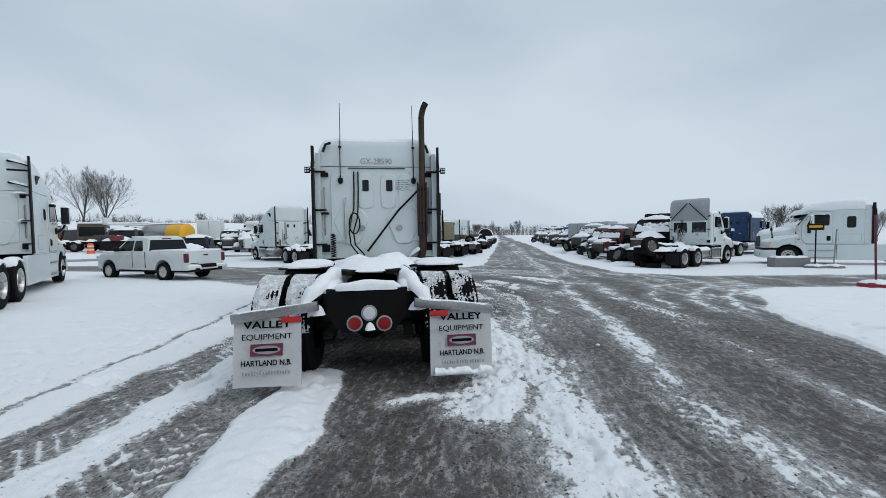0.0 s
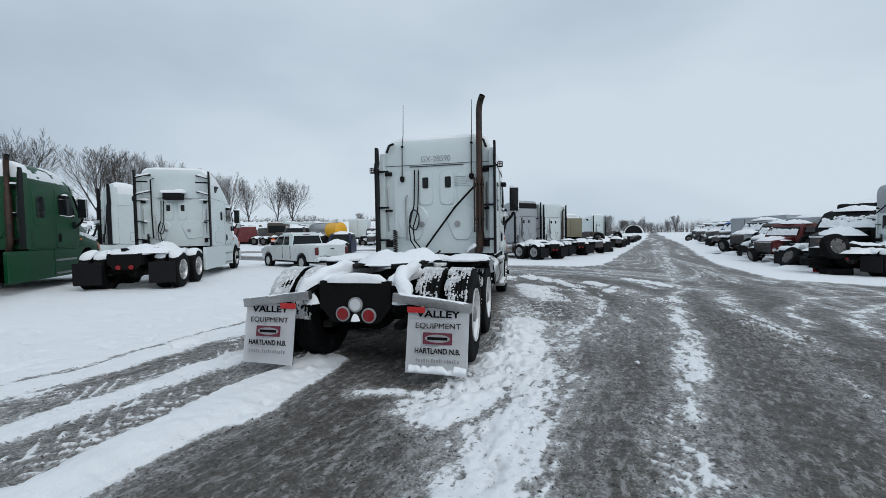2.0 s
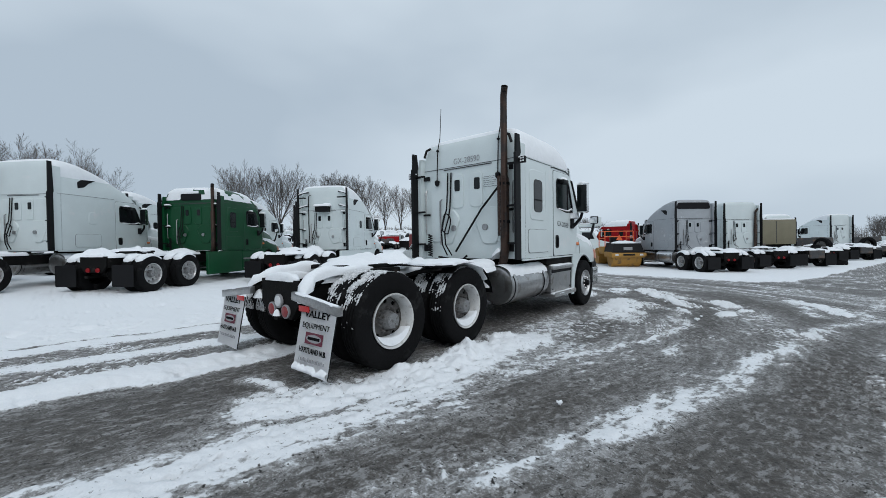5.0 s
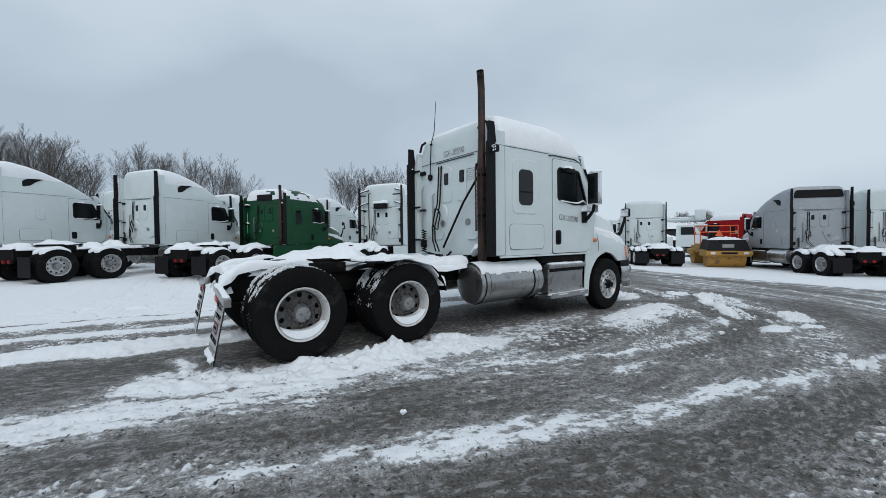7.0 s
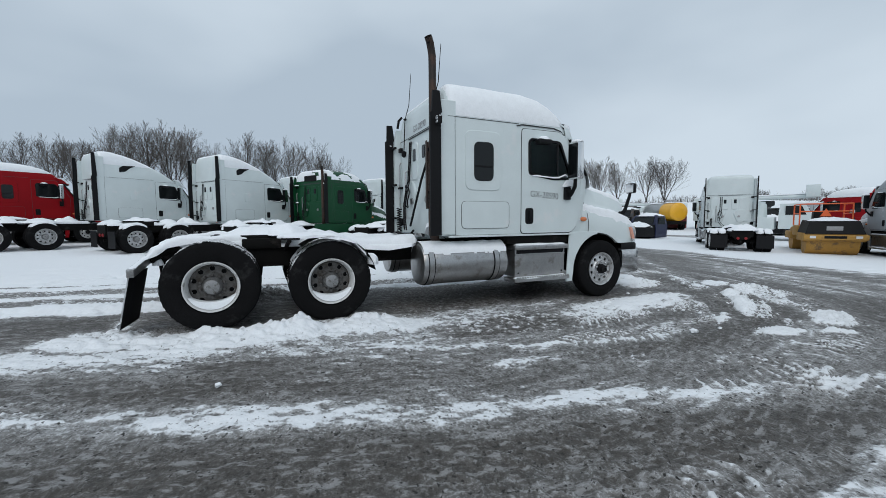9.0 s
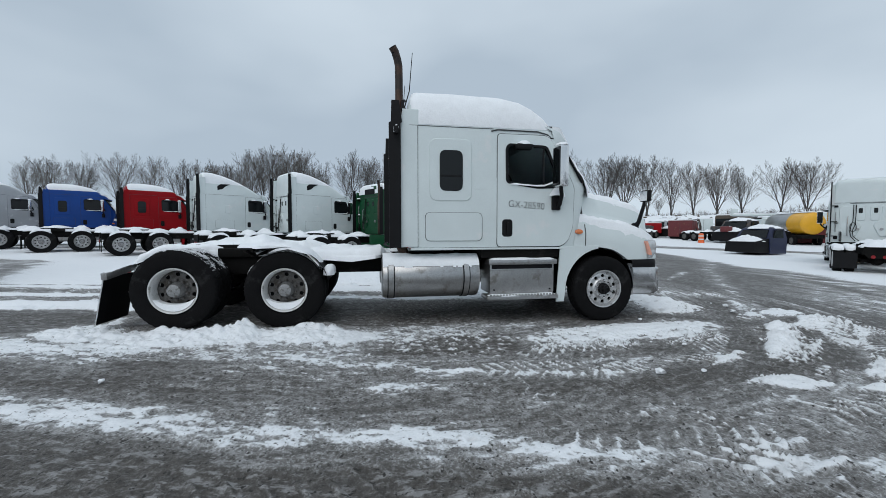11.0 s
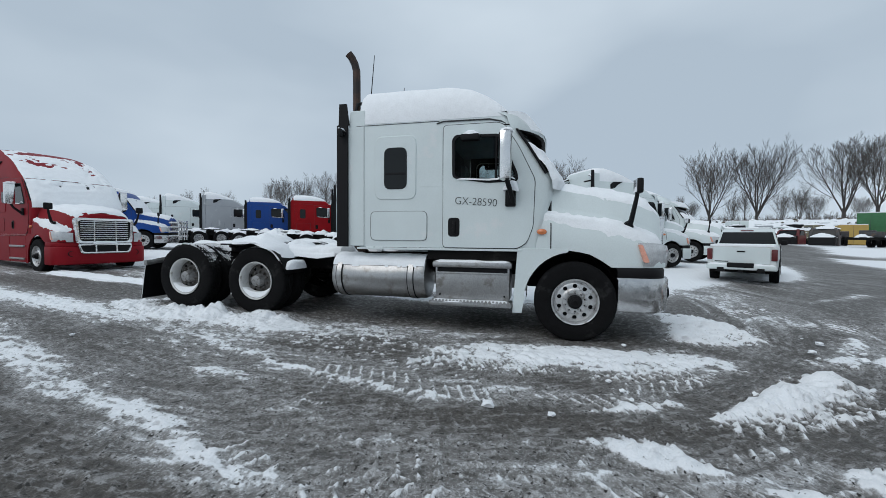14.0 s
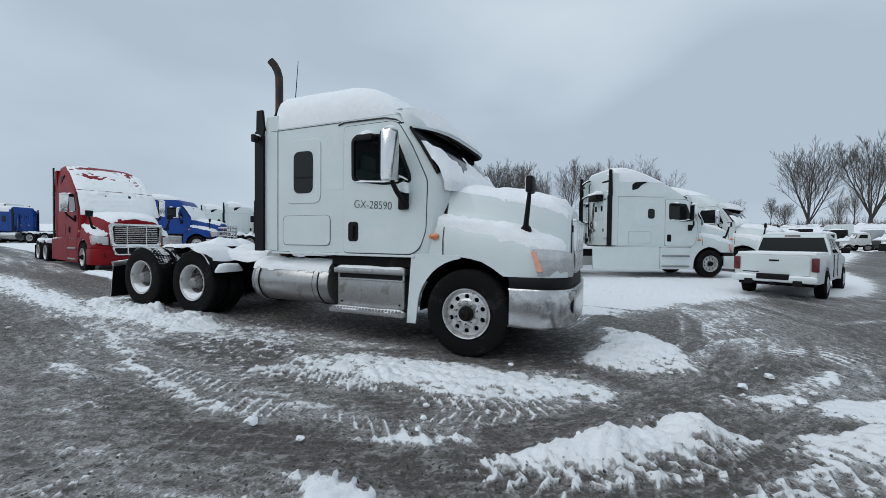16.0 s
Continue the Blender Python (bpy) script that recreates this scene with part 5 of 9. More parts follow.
def ring_slab(bm, outer, inner, lo, hi):
    """A flat piece along x with an opening: both outlines are seen from a point inside the opening."""
    c = sum((Vector(p) for p in inner), Vector((0, 0))) / len(inner)

    def reach(pts, a):
        d, best = Vector((math.cos(a), math.sin(a))), 0.0
        for p, q in zip(pts, list(pts[1:]) + [pts[0]]):
            p, e = Vector(p) - c, Vector(q) - Vector(p)
            den = d.x * e.y - d.y * e.x
            if abs(den) > 1e-9:
                t, u = (p.x * e.y - p.y * e.x) / den, (p.x * d.y - p.y * d.x) / den
                if t > 0 and -1e-6 <= u <= 1 + 1e-6:
                    best = max(best, t)
        return c + d * best
    turns = sorted({round(math.atan2(p[1] - c.y, p[0] - c.x), 4) for p in list(outer) + list(inner)} | {round(-math.pi + 0.13 * k, 4) for k in range(48)})
    a, b = [reach(outer, t) for t in turns], [reach(inner, t) for t in turns]
    rings = [[(h, *p) for p in pts] for pts, h in ((a, lo), (a, hi), (b, hi), (b, lo), (a, lo))]
    loft(bm, rings, cap=False)
    bmesh.ops.remove_doubles(bm, verts=bm.verts[:], dist=0.0004)


def truck_sides(truck, paint, roof, back, glazed, snow, clear=False):
    at = Matrix.Translation((0, 0, LIFT))
    e = 0.0 if roof == "day" else back - 3.12
    for s in (-1, 1):
        x = s * 1.14
        bm = bmesh.new()
        win = [(4.62, 1.98), (5.08, 1.92), (5.47, 1.92), (5.46, 2.02), (5.24, 2.52), (4.66, 2.54), (4.61, 2.48)]
        if clear:
            ring_slab(bm, rounded(grown(door_outline(), 0.012), 0.06), rounded(grown(win, 0.06), 0.07), x - s * 0.01, x + s * 0.003)
        else:
            slab(bm, rounded(grown(door_outline(), 0.012), 0.06), x - s * 0.01, x + s * 0.003, "x")
        part("door_gap", bm, SEAM, truck, at=at)
        bm = bmesh.new()
        if clear:
            ring_slab(bm, rounded(door_outline(), 0.06), rounded(grown(win, 0.02), 0.07), x - s * 0.005, x + s * 0.013)
        else:
            slab(bm, rounded(door_outline(), 0.06), x - s * 0.005, x + s * 0.013, "x", 0.006)
        door = part("door", bm, paint, truck, at=at)
        bm = bmesh.new()
        box(bm, min(s * 1.12, s * 1.158), max(s * 1.12, s * 1.158), back + 0.02, 5.55, 0.955, 0.985, 0.006)
        part("sill_rail", bm, paint, truck, at=at)
        bm = bmesh.new()
        if clear:
            ring_slab(bm, rounded(grown(win, 0.034), 0.07), rounded(grown(win, -0.012), 0.06), x - s * 0.02, x + s * 0.02)
        else:
            slab(bm, rounded(grown(win, 0.03), 0.07), x, x + s * 0.02, "x", 0.006)
        part("window_gasket", bm, TRIM, door)
        bm = bmesh.new()
        slab(bm, rounded(win, 0.06), x + s * (0.004 if clear else 0.01), x + s * (0.01 if clear else 0.024), "x")
        part("window_pane", bm, GLASS if clear else DARKGLASS, door)
        bm = bmesh.new()
        if clear:
            tube(bm, [(x + s * 0.008, 5.2, 1.93), (x + s * 0.008, 5.2, 2.52)], 0.016, 6)
            part("window_divider", bm, TRIM, door)
        else:
            slab(bm, rounded([(5.25, 1.93), (5.47, 1.93), (5.4, 2.13), (5.27, 2.46)], 0.04), x + s * 0.012, x + s * 0.027, "x")
            part("quarter_pane", bm, DARKGLASS, door)
        bm = bmesh.new()
        slab(bm, rounded(rect(4.535, 4.70, 1.15, 1.415, 0.05), 0.02), x + s * 0.008, x + s * 0.02, "x", 0.006)
        handle = part("door_handle", bm, TRIM, door, "black pull handle in a recess")
        bm = bmesh.new()
        box(bm, min(x + s * 0.014, x + s * 0.05), max(x + s * 0.014, x + s * 0.05), 4.6, 4.64, 1.19, 1.37, 0.012)
        part("grip", bm, TRIM, handle)
        bm = bmesh.new()
        box(bm, min(x, x + s * 0.13), max(x, x + s * 0.13), 4.72, 4.98, 2.46, 2.55, 0.03)
        lamp = part("look_down_mirror", bm, TRIM, door)
        # main mirror on its arm
        bm = bmesh.new()
        tube(bm, [(s * 1.15, 5.42, 1.6), (s * 1.24, 5.43, 1.66), (s * 1.36, 5.4, 1.78), (s * 1.41, 5.36, 1.9)], [0.05, 0.035, 0.032, 0.03], 8)
        box(bm, min(s * 1.15, s * 1.2), max(s * 1.15, s * 1.2), 5.33, 5.47, 1.56, 1.78, 0.02)
        mirror = part("wing_mirror", bm, TRIM, truck, "mirror on a black arm", at=at)
        bm = bmesh.new()
        box(bm, -0.115, 0.115, -0.065, 0.085, -0.31, 0.32, 0.05, m=Matrix.Translation((s * 1.43, 5.34, 2.19)))
        part("mirror_shell", bm, CHROME, mirror, "chrome mirror shell")
        bm = bmesh.new()
        box(bm, -0.1, 0.1, -0.072, -0.06, -0.28, 0.28, 0.004, m=Matrix.Translation((s * 1.43, 5.34, 2.19)))
        part("mirror_glass", bm, DARKGLASS, mirror)
        if snow:
            bm = bmesh.new()
            snow_roll(bm, [(s * 1.31, 5.36, 2.5), (s * 1.55, 5.36, 2.5)], 0.15, 0.05, 3)
            part("mirror_snow", bm, SNOW, mirror)
            bm = bmesh.new()
            snow_roll(bm, [(x + s * 0.06, 4.74, 2.545), (x + s * 0.06, 4.97, 2.545)], 0.13, 0.05, 4)
            part("mirror_snow", bm, SNOW, lamp)
            bm = bmesh.new()
            snow_roll(bm, [(x + s * 0.02, 4.66, 1.95), (x + s * 0.02, 5.1, 1.925), (x + s * 0.02, 5.22, 1.93), (x + s * 0.04, 5.34, 1.98), (x + s * 0.03, 5.46, 1.93)], 0.035, 0.025, 9)
            part("sill_snow", bm, SNOW, door)
        # sleeper window, pressed panel and locker door
        if roof != "day":
            bm = bmesh.new()
            slab(bm, rounded(rect(3.42, 4.06, 1.68, 2.6, 0.12) if glazed else rect(3.5, 3.78, 1.85, 2.25, 0.08), 0.04), x - s * 0.002, x + s * 0.012, "x", 0.012)
            panel = part("sleeper_panel", bm, paint, truck, at=at)
            wy, wz = (3.57, 1.83) if roof == "mid" else (3.78, 1.98)
            hh = 0.6 if roof == "mid" else 0.36
            ww = 0.35 if roof == "mid" else 0.26
            if glazed:
                bm = bmesh.new()
                slab(bm, rounded(rect(wy, wy + ww, wz, wz + hh), 0.1), x + s * 0.008, x + s * 0.024, "x", 0.008)
                pane = part("sleeper_window", bm, DARKGLASS, panel)
                bm = bmesh.new()
                box(bm, min(x + s * 0.02, x + s * 0.03), max(x + s * 0.02, x + s * 0.03), wy + 0.02, wy + ww - 0.02, wz + 0.21 * hh / 0.6, wz + 0.235 * hh / 0.6)
                part("window_rail", bm, TRIM, pane)
            lock = rounded(rect(3.36 + 0.5 * e, 4.22 + 0.5 * e, 1.09, 1.51), 0.08)
            bm = bmesh.new()
            slab(bm, grown(lock, 0.008), x - s * 0.002, x + s * 0.003, "x")
            part("locker_gap", bm, SEAM, truck, at=at)
            bm = bmesh.new()
            slab(bm, lock, x - s * 0.002, x + s * 0.01, "x", 0.006)
            part("locker_door", bm, paint, truck, at=at)
            bm = bmesh.new()
            box(bm, min(x, x + s * 0.006), max(x, x + s * 0.006), 3.245 + e, 3.253 + e, 1.0, 2.77)
            box(bm, min(x, x + s * 0.006), max(x, x + s * 0.006), 3.13 + e, 4.4, 2.766, 2.774)
            part("panel_seam", bm, SEAM, truck, at=at)
            # rubber-edged gap extender behind the sleeper
            bm = bmesh.new()
            top = 3.1 if roof == "mid" else 3.72
            slab(bm, [(yy + e, zz) for yy, zz in ((2.83, 0.99), (3.0, 0.99), (3.0, 2.78), (3.02, 2.8), (2.98, top), (2.87, top), (2.86, 2.8), (2.83, 2.78))], s * 1.15, s * 1.19, "x", 0.004)
            edge_top = 3.0 if roof == "mid" else 3.6
            b2 = bmesh.new()
            slab(b2, [(yy + e, zz) for yy, zz in ((2.99, 1.0), (3.26, 1.0), (3.26, edge_top), (3.03, edge_top), (2.99, 2.7))], s * 1.06, s * 1.146, "x", 0.01)
            part("corner_fairing", b2, paint, truck, at=at)
            ext = part("side_extender", bm, TRIM, truck, "black rubber-edged side extender", at=at)
            for z in (1.25, 1.9, 2.62):
                bm = bmesh.new()
                box(bm, min(s * 0.95, s * 1.16), max(s * 0.95, s * 1.16), 2.95 + e, 3.0 + e, z, z + 0.035, 0.006)
                part("extender_bracket", bm, TRIM, ext)
            if roof == "high":
                # dark louvre on the roof fairing
                bm = bmesh.new()
                slab(bm, rounded([(back + yy, zz) for yy, zz in ((0.66, 3.0), (0.66, 3.2), (0.8, 3.3), (1.25, 3.32), (1.02, 3.2), (0.88, 3.06))], 0.04), s * 1.05, s * 1.132, "x", 0.004)
                part("roof_vent", bm, TRIM, truck, "dark louvre in the roof fairing", at=at)


def truck_back(truck, paint, roof, back, snow):
    at = Matrix.Translation((0, 0, LIFT))
    y = back
    bm = bmesh.new()
    # pressed ribs of the rear wall
    for x0, x1, z0, z1 in ((-0.88, -0.42, 1.3, 2.62), (0.42, 0.88, 1.3, 2.62), (-0.36, -0.07, 1.95, 2.62), (0.07, 0.36, 1.95, 2.62)):
        slab(bm, rounded(rect(x0, x1, z0, z1), 0.1), y + 0.002, y - 0.022, "y", 0.016)
    slab(bm, rounded([(-0.7, 1.95), (-0.3, 1.95), (-0.16, 1.75), (-0.36, 1.25), (-0.64, 1.25), (-0.86, 1.7)], 0.08), y + 0.002, y - 0.034, "y", 0.022)
    slab(bm, rounded([(0.7, 1.95), (0.3, 1.95), (0.16, 1.75), (0.36, 1.25), (0.64, 1.25), (0.86, 1.7)], 0.08), y + 0.002, y - 0.034, "y", 0.022)
    part("rear_wall_pressing", bm, paint, truck, at=at)
    bm = bmesh.new()
    box(bm, -1.1, 1.1, y - 0.008, y, 2.755, 2.764)
    box(bm, -0.55, 0.55, y - 0.02, y, 2.72, 2.735)
    part("wall_seam", bm, SEAM, truck, at=at)
    wide = (0.062, 2.284, 2.503) if roof != "day" else (0.36, 1.68, 2.27)
    for x in (-0.22, 0.237) if roof != "day" else (-0.5, 0.5):
        bm = bmesh.new()
        slab(bm, rounded(rect(x - wide[0], x + wide[0], wide[1], wide[2]), 0.03), y, y - 0.034, "y", 0.006)
        part("rear_window", bm, DARKGLASS, truck, at=at)
    for x in (-0.3, 0.42):
        bm = bmesh.new()
        lathe(bm, [(-0.03, 0.058), (0.0, 0.06), (0.004, 0.045), (-0.004, 0.04), (-0.004, 0.001)], 18, axis="y", centre=(x, y - 0.036, 1.57))
        part("vent_cap", bm, STEEL, truck, at=at)
    for s in (-1, 1):
        bm = bmesh.new()
        tube(bm, [(s * 1.0, y - 0.03, 1.45), (s * 1.0, y - 0.05, 1.5), (s * 1.0, y - 0.05, 2.3), (s * 1.0, y - 0.02, 2.36)], 0.014, 6)
        part("wall_rod", bm, STEEL, truck, at=at)
        for z0, z1, o in () if SIMPLE else ((2.56, 2.64, 0.05), (1.84, 1.88, 0.07), (1.12, 1.26, 0.06)):
            bm = bmesh.new()
            box(bm, s * 1.0 - 0.08, s * 1.0 + 0.08, y - o, y, z0, z1, 0.01)
            part("wall_bracket", bm, TRIM, truck, at=at)
    bm = bmesh.new()
    tube(bm, [(-0.6, y - 0.06, 1.25), (-0.62, y - 0.06, 1.3), (-0.62, y - 0.06, 2.12), (-0.6, y - 0.01, 2.16)], 0.016, 8)
    part("grab_rail", bm, STEEL, truck, at=at)
    # coiled and hanging air lines
    for x0, dx in ((-0.44, 0.0), (-0.36, 0.03)):
        bm = bmesh.new()
        tube(bm, [(x0, y - 0.03, 2.66), (x0, y - 0.05, 2.3), (x0 - 0.01, y - 0.07, 1.95), (x0 - 0.05 + dx, y - 0.1, 1.78), (x0 - 0.1, y - 0.13, 1.5), (x0 - 0.07, y - 0.14, 1.25), (x0 + 0.08 + dx, y - 0.18, 1.05)], 0.014, 6)
        part("air_line", bm, TRIM, truck, at=at)
    bm = bmesh.new()
    tube(bm, [(-0.44 + 0.1 * math.cos(a), y - 0.1 + 0.02 * math.sin(3 * a), 1.66 + 0.2 * math.sin(a)) for a in [k * math.pi / 8 for k in range(17)]], 0.013, 6)
    part("air_line", bm, TRIM, truck, at=at)
    bm = bmesh.new()
    tube(bm, [(-0.84 + 0.045 * math.cos(k * 1.05), y - 0.12 + 0.045 * math.sin(k * 1.05), 1.02 + 0.0075 * k) for k in range(60)], 0.011, 5)
    part("coiled_cable", bm, TRIM, truck, "coiled black cable", at=at)


def tank_snow_mesh(s, y0, y1):
    """Snow over the outer top of a fuel tank, thickest behind the cab; what lies under the floor stays bare."""
    bm = bmesh.new()
    rows, mask = [], []
    for i in range(61):
        y = y0 + 0.015 + (y1 - y0 - 0.03) * i / 60
        row, line = [], []
        for k in range(37):
            a = radians(8 + 4 * k)
            row.append(Vector((s * (0.85 + 0.335 * math.cos(a)), y, 0.545 + 0.335 * math.sin(a))))
            rear = min(max((3.15 - y) / 0.3, 0.0), 1.0)
            rag = 5 * noise.noise(Vector((y * 4, s, 1))) + 3 * noise.noise(Vector((y * 14, s, k * 0.3)))
            line.append(min((8 + 4 * k - 33 + rag) / 22, (82 + 70 * rear + 2 * rag - 8 - 4 * k) / 22))
        rows.append(row)
        mask.append(line)
    masked_layer(bm, rows, mask, (s * 0.006, 0, 0.022), 4 + s)
    return mesh_of("tank_snow", bm, SNOW, 60)


def truck_frame(truck, front_y, fairing, tank, snow, deck, hubs, r, ax=0.0):
    at = Matrix.Translation((0, 0, LIFT))
    for s in (-1, 1):
        bm = bmesh.new()
        box(bm, min(s * 0.36, s * 0.44), max(s * 0.36, s * 0.44), ax - 0.62, 7.1, 0.58, 0.86, 0.01)
        part("frame_rail", bm, FRAME, truck, at=at)
    bm = bmesh.new()
    slab(bm, [(-0.4, 0.9), (-0.4, 0.63), (-0.26, 0.46), (0.26, 0.46), (0.4, 0.63), (0.4, 0.9)], ax - 0.67, ax - 0.6, "y", 0.01)
    part("end_plate", bm, FRAME, truck, at=at)
    for y in (0.7, 2.2, 3.6, 5.0):
        bm = bmesh.new()
        box(bm, -0.4, 0.4, y - 0.06, y + 0.06, 0.6, 0.8, 0.01)
        part("cross_member", bm, FRAME, truck, at=at)
    for y, z in ((ax, hubs[0]), (ax + 1.39, hubs[1])):
        bm = bmesh.new()
        tube(bm, [(-0.95, y, z), (-0.25, y, z), (0.25, y, z), (0.95, y, z)], 0.085, 12)
        lathe(bm, [(-0.2, 0.08), (-0.1, 0.2), (0.1, 0.2), (0.2, 0.08)], 18, axis="y", centre=(0, y, z))
        for s in (-1, 1):
            lathe(bm, [(0.0, 0.13), (0.05, 0.15), (0.16, 0.15), (0.2, 0.12)], 16, axis="z", centre=(s * 0.42, y + 0.33, z + 0.02))
            box(bm, s * 0.42 - 0.05, s * 0.42 + 0.05, y - 0.5, y + 0.4, z - 0.09, z - 0.02, 0.01)
        part("drive_axle", bm, FRAME, truck, at=at)
    bm = bmesh.new()
    tube(bm, [(-1.0, 6.25, hubs[2]), (-0.7, 6.25, hubs[2] - 0.07), (0.7, 6.25, hubs[2] - 0.07), (1.0, 6.25, hubs[2])], 0.06, 8)
    box(bm, -0.45, 0.45, 5.6, 7.2, 0.4, 1.1, 0.05)
    part("steer_axle", bm, FRAME, truck, at=at)
    # fifth wheel
    bm = bmesh.new()
    pts = [(-0.45, 0.35), (-0.4, 0.05), (-0.22, -0.12), (-0.06, 0.25), (0.06, 0.25), (0.22, -0.12), (0.4, 0.05), (0.45, 0.35), (0.4, 0.95), (0.25, 1.1), (-0.25, 1.1), (-0.4, 0.95)]
    slab(bm, rounded([(px, py + ax) for px, py in pts], 0.04), 0.98, 1.03, "z", 0.01)
    for s in (-1, 1):
        box(bm, s * 0.45 - 0.05, s * 0.45 + 0.05, ax + 0.3, ax + 0.8, 0.84, 0.98, 0.02)
    part("fifth_wheel", bm, FRAME, truck, "greased fifth wheel coupling plate", at=at)
    if tank:
        for s in (-1, 1):
            y0, y1 = (2.72, 4.2)
            bm = bmesh.new()
            lathe(bm, [(y0, 0.25), (y0 + 0.012, 0.31), (y0 + 0.05, 0.325), (y1 - 0.05, 0.325), (y1 - 0.012, 0.31), (y1, 0.25)], 40, axis="y", centre=(s * 0.85, 0, 0.545))
            t = part("fuel_tank", bm, STEEL, truck, "brushed aluminium cylindrical fuel tank", at=at)
            for yy in () if SIMPLE else (y0 + 0.08, y1 - 0.27):
                bm = bmesh.new()
                lathe(bm, [(yy, 0.32), (yy, 0.333), (yy + 0.105, 0.333), (yy + 0.105, 0.32)], 40, axis="y", centre=(s * 0.85, 0, 0.545))
                strap = part("tank_strap", bm, TRIM, t, "steel strap on a black rubber band")
                bm = bmesh.new()
                lathe(bm, [(yy + 0.014, 0.33), (yy + 0.014, 0.338), (yy + 0.091, 0.338), (yy + 0.091, 0.33)], 40, axis="y", centre=(s * 0.85, 0, 0.545))
                part("strap_band", bm, STEEL, strap)
            bm = bmesh.new()
            box(bm, min(s * 0.62, s * 1.13), max(s * 0.62, s * 1.13), 4.35, 5.4, 0.27, 0.8, 0.02)
            bx = part("step_box", bm, STEEL, truck, "brushed aluminium battery box with steps", at=at)
            bm = bmesh.new()
            box(bm, min(s * 0.9, s * 1.19), max(s * 0.9, s * 1.19), 4.32, 5.43, 0.72, 0.8, 0.02)
            part("upper_step", bm, STEEL, bx)
            bm = bmesh.new()
            box(bm, min(s * 0.9, s * 1.24), max(s * 0.9, s * 1.24), 4.28, 5.43, 0.19, 0.25, 0.015)
            part("lower_step", bm, STEEL, bx)
            if snow == 1:
                # raised black strip: the upper step's shade put in as colour
                bm = bmesh.new()
                box(bm, min(s * 1.12, s * 1.136), max(s * 1.12, s * 1.136), 4.38, 5.37, 0.655, 0.718)
                part("step_shade_strip", bm, TRIM, bx, "black strip for the shade under the upper step")
                bm = bmesh.new()
                box(bm, min(s * 1.12, s * 1.145), max(s * 1.12, s * 1.145), 4.36, 5.39, 0.625, 0.652, 0.006)
                part("box_lip", bm, STEEL, bx)
                bm = bmesh.new()
                teeth = [(4.3, 0.24)]
                for k in range(22):
                    yy = 4.32 + 0.05 * k
                    teeth += [(yy, 0.25), (yy + 0.012, 0.275), (yy + 0.03, 0.275), (yy + 0.042, 0.25)]
                slab(bm, teeth + [(5.42, 0.24)], s * 1.225, s * 1.243, "x")
                part("serrated_edge", bm, STEEL, bx, "serrated step edge")
            for yy in (4.42, 5.33) if snow == 1 else ():
                for z in (0.33, 0.66):
                    bm = bmesh.new()
                    lathe(bm, [(0.0, 0.014), (0.012, 0.012), (0.014, 0.002)], 8, centre=(s * 1.13 if s > 0 else s * 1.143, yy, z))
                    part("rivet", bm, TRIM, bx)
            bm = bmesh.new()
            box(bm, min(s * 0.5, s * 1.1), max(s * 0.5, s * 1.1), 4.22, 5.6, 0.82, 0.97, 0.02)
            part("underfloor", bm, FRAME, truck, at=at)
            if snow:
                part("tank_snow", shared(("tank_snow", s), lambda: tank_snow_mesh(s, y0, y1)), None, t, "snow lying over the tank")
                bm = bmesh.new()
                snow_roll(bm, [(s * 1.12, 4.34, 0.8), (s * 1.12, 5.4, 0.8)], 0.13, 0.03, 12)
                part("step_snow", bm, SNOW, bx)
                bm = bmesh.new()
                snow_roll(bm, [(s * 1.17, 4.3, 0.25), (s * 1.17, 5.41, 0.25)], 0.14, 0.03, 14)
                part("step_snow", bm, SNOW, bx)
    if fairing is not None:
        for s in (-1, 1):
            for y0, y1 in ((ax + 2.35, 4.28), (4.3, 5.5)):
                bm = bmesh.new()
                slab(bm, rounded(rect(y0, y1, 0.14, 0.95), 0.05), s * 1.06, s * 1.15, "x", 0.02)
                part("chassis_fairing", bm, fairing, truck, at=at)
            bm = bmesh.new()
            box(bm, min(s * 1.0, s * 1.19), max(s * 1.0, s * 1.19), 4.35, 5.42, 0.6, 0.66, 0.015)
            box(bm, min(s * 1.0, s * 1.19), max(s * 1.0, s * 1.19), 4.35, 5.42, 0.22, 0.28, 0.015)
            part("fairing_step", bm, STEEL, truck, at=at)


